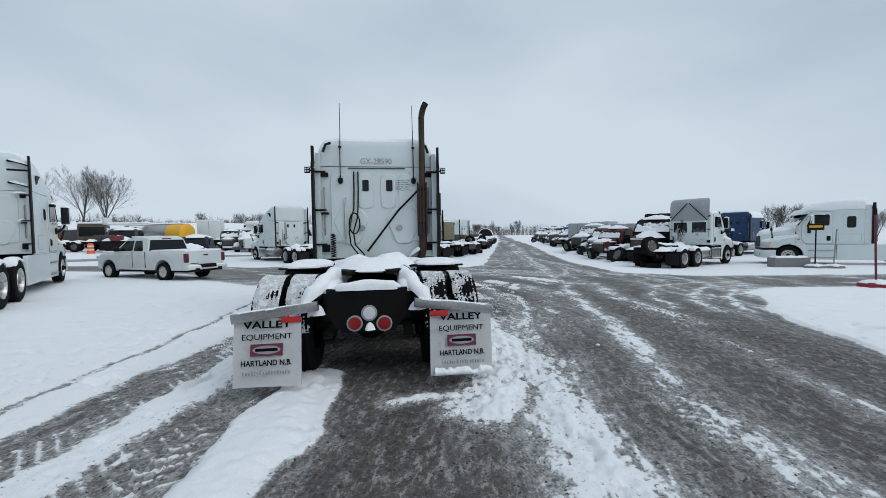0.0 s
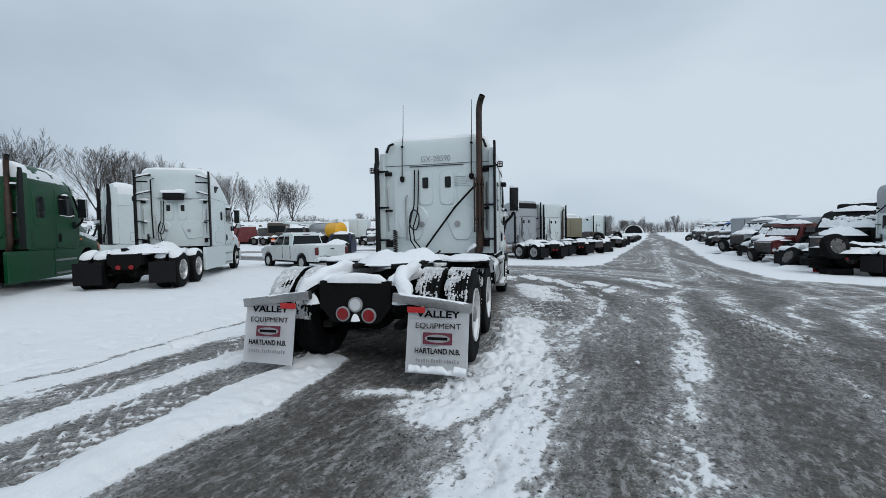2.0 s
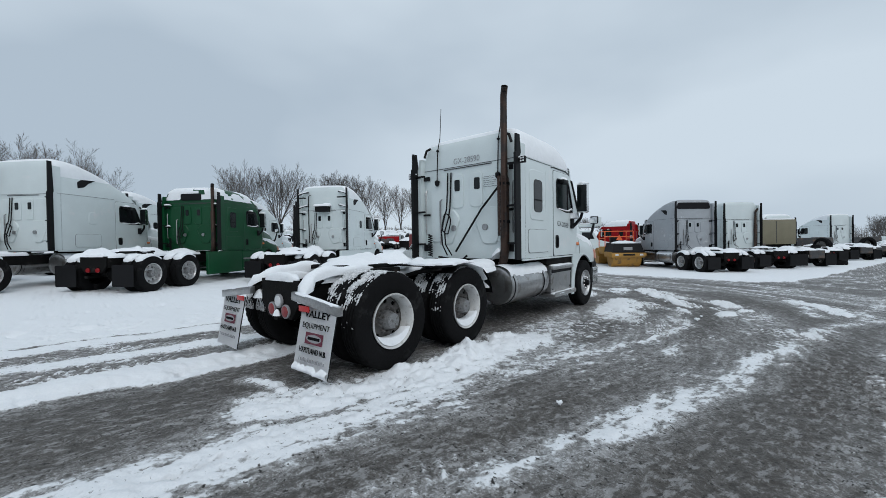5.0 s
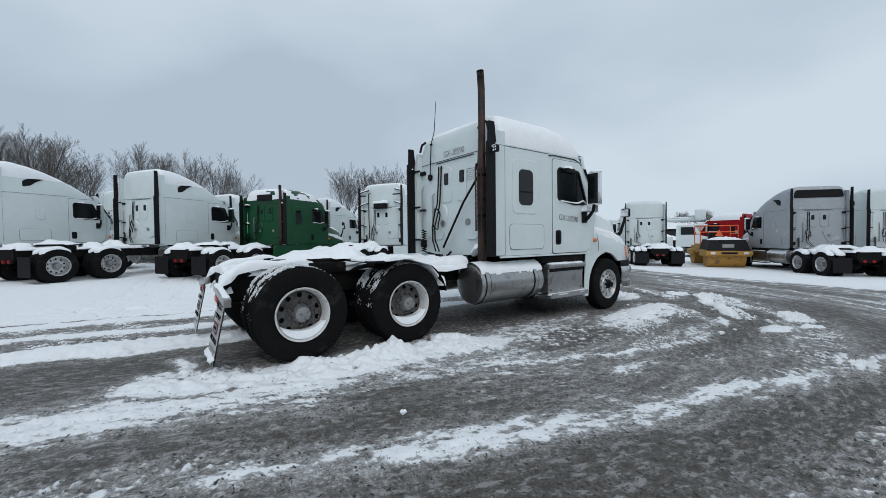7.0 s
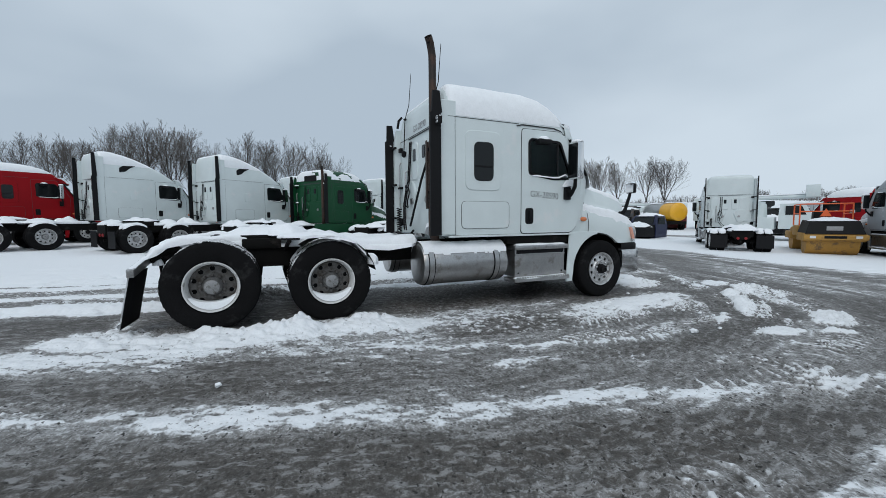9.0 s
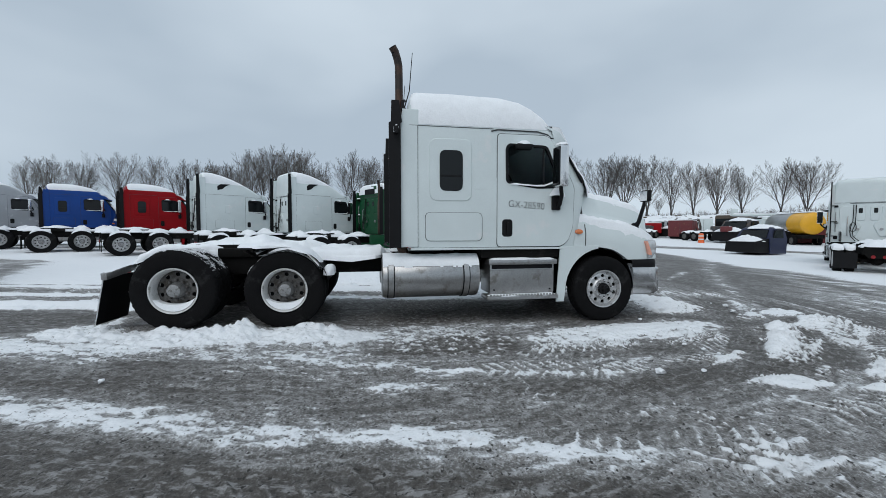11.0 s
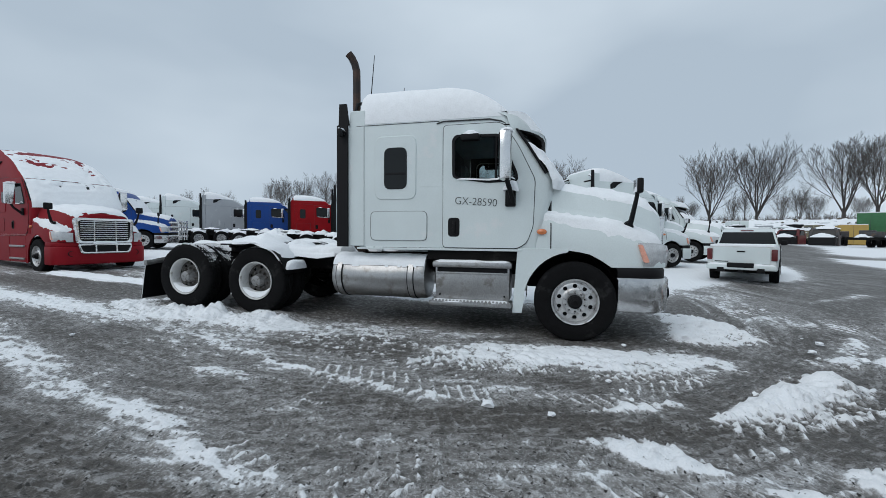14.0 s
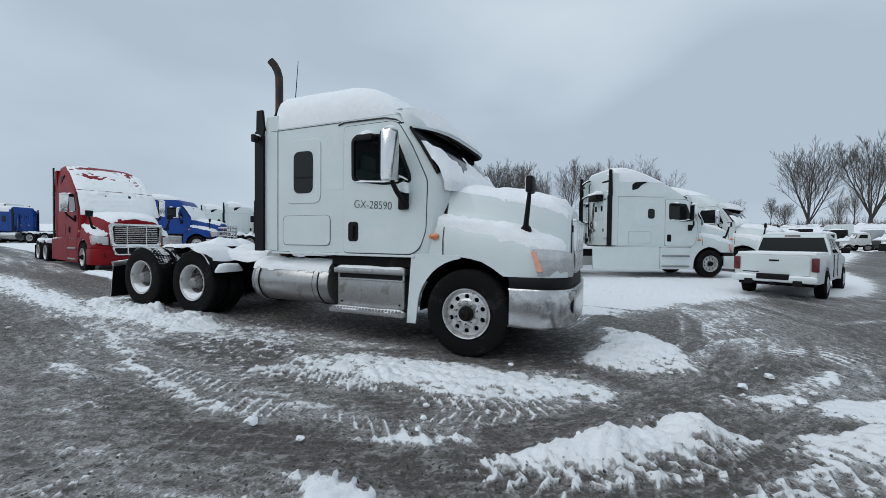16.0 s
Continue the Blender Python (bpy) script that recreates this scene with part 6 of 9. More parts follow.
def snow_on_chassis(truck, hubs, r, seed, level=0.86, ax=0.0, thin=1.0):
    at = Matrix.Translation((0, ax, LIFT))
    for s in (-1, 1):
        bm = bmesh.new()
        snow_roll(bm, [(s * 0.4, -0.62, level), (s * 0.4, 0.5, level), (s * 0.4, 2.9, level)], 0.17, 0.1, seed + s)
        part("snow_on_rail", bm, SNOW, truck, at=at)
        for k, (y, z) in enumerate(((0.0, hubs[0]), (1.39, hubs[1]))):
            for x in (1.06, 0.72):
                if seed == 1:
                    part("snow_on_tread", shared(("tread_frost", k, x, s), lambda: tread_frost_mesh(r, 3 * k + x, s < 0)), None, truck, at=at @ Matrix.Translation((s * (x - (0.02 if x > 1 else 0.0)), y, z)))
                    continue
                bm = bmesh.new()
                pts = [(s * x, y + (r - 0.004) * math.cos(radians(a)), z + (r - 0.004) * math.sin(radians(a))) for a in range(48, 137, 11)]
                snow_roll(bm, pts, 0.29, 0.085 * (thin if s > 0 else 1.2), seed + k + int(9 * x))
                part("snow_on_tyre", bm, SNOW, truck, at=at)
    bm = bmesh.new()
    snow_heap(bm, 0.0, 0.55, 1.02, 0.46, 0.62, 0.12, seed)
    snow_roll(bm, [(-0.34, -0.63, 0.89), (0.34, -0.63, 0.89)], 0.12, 0.09, seed + 5)
    snow_roll(bm, [(-0.3, 1.7, 0.86), (0.2, 2.6, 0.9)], 0.5, 0.1, seed + 6)
    part("snow_on_chassis", bm, SNOW, truck, "lumpy snow on the chassis", at=at)
    if seed != 1 and not SIMPLE:
        rnd = random.Random(seed)
        for k in range(4):
            bm = bmesh.new()
            snow_heap(bm, rnd.uniform(-0.4, 0.4), -0.3 + 0.85 * k, 0.9, rnd.uniform(0.4, 0.6), rnd.uniform(0.35, 0.55), rnd.uniform(0.16, 0.28), seed + 2 * k, 14)
            part("snow_lump", bm, SNOW, truck, at=at)


def build_truck(x, y, yaw, paint, roof, label, fairing=False, stack=False, snow=1, deck=False, group="parked trucks", hubs=None, r=0.52, rims="alloy", base=None, hero=False, roof_snow=True, patchy="", front=True, name="truck_tractor", tank=True, thin=0.0, screen=0, ax=0.0, cooler=False):
    z = float(ground_z(np.array(x), np.array(y))) if base is None else base
    longer = 0.6 if roof == "high" else 0.0   # the tall sleepers are longer ones: the cab stands further ahead of the axles
    ax -= longer
    truck = empty(name, pose(x, y, z, 0, 0, yaw) @ Matrix.Translation((0, 0.0 if screen else longer, 0)), label, "truck", group)
    if hubs is None:
        hubs = (r - LIFT, r - LIFT, 0.5 - LIFT)
    at = Matrix.Translation((0, 0, LIFT))
    back = {"day": 4.25, "mid": 3.12, "high": 2.52}[roof]
    rings = cab_rings(roof, back)

    def cab_mesh():
        bm = bmesh.new()
        loft(bm, [cab_ring(*q) for q in rings])
        if hero:
            # the door windows go through the shell
            gone = [f for f in bm.faces if all(abs(abs(v.co.x) - 1.14) < 0.004 and 1.89 < v.co.z < 2.61 and v.co.y > 4.2 for v in f.verts)]
            bmesh.ops.delete(bm, geom=gone, context="FACES")
        return mesh_of("cab", bm, paint, 45)
    cab = part("cab", shared(("cab", roof, paint.name, hero), cab_mesh), None, truck, at=at)
    if hero:
        bm = bmesh.new()
        box(bm, -1.1, 1.1, 4.28, 4.32, 1.0, 2.76)
        part("sleeper_curtain", bm, LINING, cab, "dark curtain behind the seats")
        bm = bmesh.new()
        box(bm, -1.1, 1.1, 5.42, 5.66, 1.0, 1.86, 0.05)
        part("dashboard", bm, INTERIOR, cab)
        bm = bmesh.new()
        box(bm, -1.08, 1.08, 4.33, 5.2, 2.66, 2.7)
        part("headlining", bm, INTERIOR, cab, "grey headlining")
        bm = bmesh.new()
        box(bm, -1.1, 1.1, 4.32, 5.5, 1.0, 1.05)
        part("cab_floor", bm, TRIM, cab, "dark rubber floor")
        for s in (-1, 1):
            bm = bmesh.new()
            slab(bm, rect(4.1, 4.447, 1.86, 2.64), s * 1.1, s * 1.1425, "x")
            part("door_pillar", bm, paint, cab)
        for s in (-1, 1):
            bm = bmesh.new()
            box(bm, s * 0.55 - 0.26, s * 0.55 + 0.26, 4.42, 4.95, 1.05, 1.62, 0.06)
            box(bm, s * 0.55 - 0.25, s * 0.55 + 0.25, 4.38, 4.52, 1.55, 2.2, 0.05)
            box(bm, s * 0.55 - 0.15, s * 0.55 + 0.15, 4.39, 4.49, 2.2, 2.42, 0.04)
            part("seat", bm, CURTAIN, cab, "grey cloth driver's seat")
        bm = bmesh.new()
        lathe(bm, [(-0.015, 0.235), (0.0, 0.25), (0.015, 0.235), (0.0, 0.22), (-0.015, 0.235)], 28, axis="z")
        part("steering_wheel", bm, TRIM, cab, at=pose(-0.55, 5.28, 1.9, 25, 0, 0))
    if patchy:
        span = (rings[-4][0] - (0.75 if roof == "high" else 0.3), rings[-1][0]) if patchy == "round" else (2.68, rings[-1][0])
        part("roof_snow", shared(("frost", roof, snow, patchy), lambda: roof_frost_mesh(rings, *span, snow, patchy == "front", -0.22 if patchy == "round" else 0.12)), None, truck, "patchy snow", at=at)
    elif roof_snow:
        def cap_mesh():
            bm = bmesh.new()
            z0 = thin if thin else {"mid": 2.79, "high": 3.3, "day": 2.74}[roof]
            rows = []
            tab = list(zip(*rings))
            zs = [z0] + [q[0] for q in rings if q[0] > z0 + 0.01]
            for i, zz in enumerate(zs):
                w, b, f, g = (float(np.interp(zz, tab[0], t)) for t in tab[1:])
                top = (zz - z0) / (zs[-1] - z0)
                o = 0.004 + 0.014 * min(1, 4 * top)
                row = cab_ring(zz + 0.045 * top, w, b + o + 0.02, f, g, out=o)
                rows.append([(px, py, pz + 0.025 * top * noise.noise(Vector((px * 2.5, py * 2.5, 4 + snow)))) for px, py, pz in row])
            loft(bm, rows)
            return mesh_of("roof_snow", bm, SNOW, 60)
        part("roof_snow", shared(("cap", roof, snow, thin), cap_mesh), None, truck, "smooth snow cap", at=at)
    if roof == "day":
        bm = bmesh.new()
        rows = []
        for z, w, y in ((2.36, 0.98, 4.2), (2.7, 1.04, 4.14), (3.1, 1.06, 4.12), (3.42, 1.05, 4.16), (3.56, 1.0, 4.24), (3.62, 0.92, 4.34)):
            rim = [(w * math.sin(q * math.pi / 2), 0.06 * (1 - math.cos(q * math.pi / 2))) for q in (-1, -0.8, -0.6, -0.3, 0, 0.3, 0.6, 0.8, 1)]
            rows.append([(x, y + d, z) for x, d in rim] + [(x * 0.97, y + d + 0.03, z) for x, d in reversed(rim)])
        loft(bm, rows)
        fin = part("wind_deflector", bm, SILVER, truck, "grey roof wind deflector", at=at)
        for s in (-1, 1):
            bm = bmesh.new()
            tube(bm, [(s * 0.98, 4.08, 2.38), (s * 0.05, 4.04, 3.36)], 0.026, 6)
            part("deflector_strut", bm, TRIM, fin)
    if cooler:
        bm = bmesh.new()
        box(bm, -0.3, 0.3, back - 0.3, back, 2.68, 2.92, 0.03)
        unit = part("rear_cooler", bm, TRIM, truck, "black cooler box under a snowy shelf", at=at)
        bm = bmesh.new()
        snow_roll(bm, [(-0.42, back - 0.16, 2.93), (0.42, back - 0.16, 2.93)], 0.34, 0.14, 3)
        part("cooler_snow", bm, SNOW, unit)
        for s in (-1, 1):
            bm = bmesh.new()
            box(bm, min(s * 0.75, s * 1.15), max(s * 0.75, s * 1.15), back - 0.3, back - 0.22, 3.28, 3.33, 0.01)
            part("fairing_bracket", bm, TRIM, truck, at=at)
    truck_sides(truck, paint, roof, back, bool(fairing) or roof == "mid", snow, hero)
    truck_back(truck, paint, roof, back, snow)
    if front:
        truck_front(truck, paint, rings, DULLCHROME if hero or not fairing else paint, snow, screen)
    truck_frame(truck, 6.25, paint if fairing else None, tank and not fairing, snow, deck, hubs, r, ax)
    if snow:
        snow_on_chassis(truck, hubs, r, snow, ax=ax, thin=0.6 if hero else 1.0)
    for s in (-1, 1):
        add_wheel(truck, s * 1.2, ax, hubs[0], r, "drive", hero, rims, hero)
        add_wheel(truck, s * 1.2, ax + 1.39, hubs[1], r, "drive", hero, rims, hero)
        if front:
            add_wheel(truck, s * 1.17, 6.25, hubs[2], 0.525 if hero else 0.5, "steer", False, rims, hero)
    for s in (-1, 1):
        if not hero:
            bm = bmesh.new()
            slab(bm, rounded(rect(min(s * 0.55, s * 1.2), max(s * 0.55, s * 1.2), 0.06, 0.66), 0.04), ax - 0.66, ax - 0.645, "y")
            part("mud_flap", bm, TRIM, truck, "black mud flap", at=at)
            bm = bmesh.new()
            lathe(bm, [(-0.695, 0.06), (-0.66, 0.065)], 16, axis="y", centre=(s * 0.15, ax, 0.52))
            part("tail_light", bm, LENS, truck, at=at)
        if stack and s > 0:
            bm = bmesh.new()
            sy, drop = back - 0.12, 0.0 if hero else 0.55
            pipe = [(0.62, sy + 0.3, 0.75), (0.74, sy + 0.1, 0.85), (0.84, sy + 0.02, 1.0), (0.875, sy, 1.2), (0.875, sy, 2.4), (0.875, sy, 2.45), (0.875, sy, 3.5 - drop), (0.877, sy - 0.003, 3.7 - drop), (0.892, sy - 0.025, 3.8 - drop), (0.922, sy - 0.058, 3.885 - drop), (0.957, sy - 0.1, 3.94 - drop)]
            tube(bm, pipe, [0.065, 0.07, 0.075, 0.078, 0.078, 0.06, 0.058, 0.058, 0.058, 0.058, 0.058], 16, cap=False)
            st = part("exhaust_pipe", bm, RUST, truck, "heat-browned exhaust stack with curved tip", at=at)
            # black plug colours in the shade inside the stack's tip
            bm = bmesh.new()
            tube(bm, [(0.9, sy - 0.035, 3.83 - drop), (0.948, sy - 0.09, 3.926 - drop)], 0.052, 16)
            part("pipe_shade_plug", bm, TRIM, st)
            if hero:
                bm = bmesh.new()
                for k in range(4):
                    a = radians(-150 + 100 * k / 3)
                    px, py = 0.875 + 0.11 * math.cos(a), sy + 0.11 * math.sin(a)
                    box(bm, px - 0.014, px + 0.014, py - 0.004, py + 0.004, 1.4, 2.44)
                for i in range(15):
                    zz = 1.42 + 0.07 * i
                    tube(bm, [(0.875 + 0.11 * math.cos(a), sy + 0.11 * math.sin(a), zz) for a in [radians(-160 + 120 * j / 8) for j in range(9)]], 0.006, 4)
                part("heat_guard", bm, RUST, st, "perforated browned heat guard")
                for zz in (1.62, 2.28):
                    bm = bmesh.new()
                    lathe(bm, [(zz, 0.08), (zz, 0.088), (zz + 0.05, 0.088), (zz + 0.05, 0.08)], 20, axis="z", centre=(0.875, sy, 0))
                    box(bm, 0.835, 0.915, sy + 0.05, back, zz, zz + 0.05, 0.008)
                    part("stack_clamp", bm, TRIM, st)
                bm = bmesh.new()
                snow_roll(bm, [(0.6, 3.05, 0.98), (0.82, 2.98, 1.14)], 0.16, 0.1, 8)
                part("snow_on_pipe", bm, SNOW, st)
    return truck


# ---- the white truck ----
HUBS = (0.446, 0.42, 0.307)
hero = build_truck(-0.858, 4.559, 7.6, WHITE, "mid", "white mid-roof sleeper truck tractor dusted with snow on the slushy road", stack=True, snow=1, hubs=HUBS, r=0.535, rims="dirty", base=-LIFT, hero=True, group="")
UP = Matrix.Translation((0, 0, LIFT))
# mud flaps with hangers
for s in (-1, 1):
    bm = bmesh.new()
    box(bm, min(s * 0.46, s * 1.26), max(s * 0.46, s * 1.26), -0.79, -0.72, 0.655, 0.745, 0.008)
    hang = part("flap_hanger", bm, STEEL, hero, "dented galvanised flap hanger", at=UP @ Matrix.Translation((s * 0.86, 0, 0.7)) @ Matrix.Rotation(radians(7 * s), 4, "Y") @ Matrix.Translation((-s * 0.86, 0, -0.69)))
    bm = bmesh.new()
    cols = []
    for i in range(9):
        x = s * (0.62 + 0.62 * i / 8)
        col = []
        for k in range(9):
            f = k / 8
            z = 0.66 - 0.62 * f
            bend = -0.03 * math.sin(math.pi * f) - 0.12 * f * f + 0.015 * math.sin(3 * i / 8 + s)
            col.append((x - s * 0.012 * f, -0.765 + bend, z))
        cols.append(col)
    loft(bm, cols, closed=False)
    bmesh.ops.solidify(bm, geom=bm.faces[:], thickness=0.008)
    flap = part("mud_flap", bm, FLAP, hero, "white mud flap with dealer lettering", at=UP)
    bm = bmesh.new()
    loft(bm, [[(x, y + 0.014, z) for x, y, z in col] for col in cols], closed=False)
    bmesh.ops.solidify(bm, geom=bm.faces[:], thickness=0.006)
    part("flap_backing", bm, TRIM, flap, "dirty black back of the flap")
    bm = bmesh.new()
    xa, xb = sorted((s * 0.62 if s > 0 else s * 0.8, s * 0.8 if s > 0 else s * 0.62))
    box(bm, xa, xb, -0.797, -0.787, 0.615, 0.672, 0.002)
    part("reflector_strip", bm, REFLECT, flap, "red reflector strip")
    cx = s * 0.93
    def on_flap(z, x=cx):
        f = (0.66 - z) / 0.62
        yy = -0.765 - 0.03 * math.sin(math.pi * f) - 0.12 * f * f + 0.015 * math.sin(1.5 + s) - 0.018
        slope = math.degrees(math.atan((0.03 * math.pi * math.cos(math.pi * f) + 0.24 * f) / 0.62))
        return pose(x, yy, z, 90 - slope, 0, 0)
    lettering("flap_line", "VALLEY", 0.092, on_flap(0.6), INK, flap, 0.0022, 0.44)
    lettering("flap_line", "EQUIPMENT", 0.075, on_flap(0.49), INK, flap, 0.0, 0.45)
    lettering("flap_line", "HARTLAND N.B.", 0.072, on_flap(0.255), INK, flap, 0.0013, 0.45)
    bm = bmesh.new()
    box(bm, -0.145, 0.145, -0.055, 0.055, -0.001, 0.001)
    logo = part("flap_badge", bm, LOGO, flap, "dark red printed badge", at=on_flap(0.375))
    bm = bmesh.new()
    slab(bm, [(0.125 * math.cos(a), 0.038 * math.sin(a)) for a in [k * math.pi / 12 for k in range(24)]], 0.001, 0.003, "z")
    part("badge_oval", bm, PALEINK, logo)
    bm = bmesh.new()
    box(bm, -0.1, 0.1, -0.014, 0.014, 0.003, 0.0045)
    part("badge_bar", bm, INK, logo)
    bm = bmesh.new()
    for k in range(17):
        w = 0.008 if k % 5 else 0.004
        box(bm, -0.21 + 0.0255 * k, -0.21 + 0.0255 * k + 2 * w, -0.014, 0.014 if k % 3 else 0.022, -0.001, 0.001)
    tagged(part("faded_line", bm, PALEINK, flap, at=on_flap(0.165)), kind="stuff")
    bm = bmesh.new()
    snow_roll(bm, [(s * 0.47, -0.755, 0.742), (s * 1.25, -0.755, 0.742)], 0.07, 0.014, 21 + s)
    part("hanger_snow", bm, SNOW, hang)
    if s > 0:
        bm = bmesh.new()
        rows = []
        for k in range(25):
            x = 0.65 + 0.57 * k / 24
            top = 0.115 + 0.06 * noise.noise(Vector((x * 9, 1, 0))) + 0.05 * noise.noise(Vector((x * 23, 4, 0)))
            row = []
            for q in range(7):
                z = 0.045 + (top - 0.045) * q / 6
                f = (0.66 - z) / 0.62
                yy = -0.765 - 0.03 * math.sin(math.pi * f) - 0.12 * f * f + 0.015 * math.sin(1.5 + s)
                row.append((x, yy - 0.012 - (0.03 + 0.025 * noise.noise(Vector((x * 16, z * 16, 2)))) * math.sin(math.pi * q / 6) ** 0.5, z))
            rows.append(row)
        loft(bm, rows, closed=False)
        part("flap_snow", bm, SNOW, flap, "crusted snow on the flap's lower edge")
# rear lamps on the end plate
for x, mat, nm, lab, z in ((-0.128, LENS, "tail_light", "round red tail light", 0.555), (0.165, LENS, "tail_light", "round red tail light", 0.545), (0.017, CLEARLENS, "reversing_light", "round white reversing light", 0.655)):
    bm = bmesh.new()
    lathe(bm, [(-0.672, 0.078), (-0.695, 0.08), (-0.7, 0.066), (-0.688, 0.06), (-0.688, 0.001)], 26, axis="y", centre=(x, 0, z))
    ring = part(nm, bm, PALEINK, hero, lab, at=UP)
    bm = bmesh.new()
    lathe(bm, [(-0.686, 0.067), (-0.704, 0.06), (-0.709, 0.001)], 22, axis="y", centre=(x, 0, z))
    part("lens", bm, mat, ring)
bm = bmesh.new()
snow_heap(bm, 0.02, -0.71, 0.5, 0.05, 0.04, 0.07, 3, 8)
part("snow_lump", bm, SNOW, hero, at=UP)
for x, z in ((-0.5, 0.66), (0.5, 0.68)):
    bm = bmesh.new()
    snow_heap(bm, x, -0.66, z, 0.08, 0.06, 0.1, 5, 10)
    part("snow_lump", bm, SNOW, hero, at=UP)
# curved frame-end horns under snow
for s in (-1, 1):
    bm = bmesh.new()
    tube(bm, [(s * 0.40, 0.3, 0.9), (s * 0.42, -0.25, 0.9), (s * 0.46, -0.55, 0.86), (s * 0.58, -0.72, 0.74)], 0.045, 8)
    horn = part("flap_arm", bm, FRAME, hero, at=UP)
    bm = bmesh.new()
    snow_roll(bm, [(s * 0.34, 0.55, 0.94), (s * 0.40, 0.1, 0.945), (s * 0.43, -0.3, 0.94), (s * 0.48, -0.58, 0.89), (s * 0.62, -0.74, 0.77)], 0.16, 0.11, 31 + s)
    part("arm_snow", bm, SNOW, horn, "thick roll of snow")
    # half fender over the forward drive axle with its deck bracket
    bm = bmesh.new()
    prof = arch(1.39, HUBS[1], 0.60, 128, 12, 14)
    loft(bm, [[(s * xx, y, z) for y, z in prof] for xx in (0.62, 1.24)] , closed=False)
    bmesh.ops.solidify(bm, geom=bm.faces[:], thickness=0.012)
    fender = part("half_fender", bm, TRIM, hero, "black half fender over the drive wheels", at=UP)
    bm = bmesh.new()
    box(bm, min(s * 0.5, s * 1.25), max(s * 0.5, s * 1.25), 0.78, 1.0, 0.985, 1.01, 0.006)
    part("fender_shelf", bm, TRIM, fender)
    bm = bmesh.new()
    snow_roll(bm, [(s * 0.92, 0.74, 1.01), (s * 0.92, 1.05, 1.005), (s * 0.92, 1.4, 1.012), (s * 0.92, 1.7, 0.925), (s * 0.92, 1.9, 0.7)], 0.62, 0.07, 41 + s, 11)
    part("fender_snow", bm, SNOW, fender)
    bm = bmesh.new()
    tube(bm, [(s * 0.45, 0.86, 0.82), (s * 0.72, 0.87, 0.9), (s * 1.15, 0.88, 0.97)], 0.028, 8)
    part("fender_bracket", bm, FRAME, fender)
for k, (x, y, z, rx, ry, h) in enumerate(((-0.2, 0.75, 1.03, 0.32, 0.3, 0.14), (0.24, 0.9, 1.03, 0.3, 0.34, 0.16), (0.0, 0.25, 1.0, 0.4, 0.22, 0.1), (0.12, 1.5, 0.9, 0.4, 0.3, 0.16), (-0.22, 2.1, 0.86, 0.34, 0.4, 0.14), (0.26, 2.4, 0.86, 0.36, 0.4, 0.12))):
    bm = bmesh.new()
    snow_heap(bm, x, y, z, rx, ry, h, k + 2, 16)
    part("heaped_snow", bm, SNOW, hero, "lumpy snow heaped on the coupling", at=UP)
# snow banked along the frame ahead of the drive wheels, and on the fender's leading edge
for k, (pts, width, height) in enumerate((([(0.5, 1.6, 0.88), (0.58, 2.2, 0.86), (0.62, 2.8, 0.88)], 0.5, 0.12), ([(0.66, 1.75, 0.82), (0.72, 2.3, 0.78), (0.78, 2.72, 0.84)], 0.3, 0.1), ([(0.72, 1.98, 0.62), (1.2, 1.97, 0.62)], 0.14, 0.14), ([(-0.5, 1.6, 0.88), (-0.58, 2.2, 0.86), (-0.62, 2.8, 0.88)], 0.5, 0.12))):
    bm = bmesh.new()
    snow_roll(bm, pts, width, height, 51 + k, 11)
    part("snow_on_frame", bm, SNOW, hero, "bank of snow along the frame", at=UP)
for s in (-1, 1):
    bm = bmesh.new()
    snow_roll(bm, [(s * 1.17, 5.3, 1.78), (s * 1.2, 5.42, 1.8), (s * 1.27, 5.5, 1.76)], 0.12, 0.12, 61)
    part("snow_on_mirror_arm", bm, SNOW, hero, at=UP)
# aerials with their brackets
for x, top in ((-0.69, 4.0), (0.71, 3.99)):
    bm = bmesh.new()
    tube(bm, [(x, 3.06, 2.52), (x, 3.09, 3.13), (x, 3.17, 3.4), (x - 0.004, 3.22, top)], [0.011, 0.01, 0.008, 0.005], 6)
    mast = part("aerial", bm, TRIM, hero, "thin whip aerial", at=UP)
    bm = bmesh.new()
    lathe(bm, [(2.42, 0.02), (2.45, 0.045), (2.52, 0.05), (2.54, 0.02)], 10, axis="z", centre=(x, 3.06, 0))
    part("aerial_base", bm, TRIM, mast)
    bm = bmesh.new()
    lathe(bm, [(3.11, 0.012), (3.12, 0.03), (3.14, 0.03), (3.15, 0.012)], 10, axis="z", centre=(x, 3.09, 0))
    part("aerial_clip", bm, TRIM, mast)
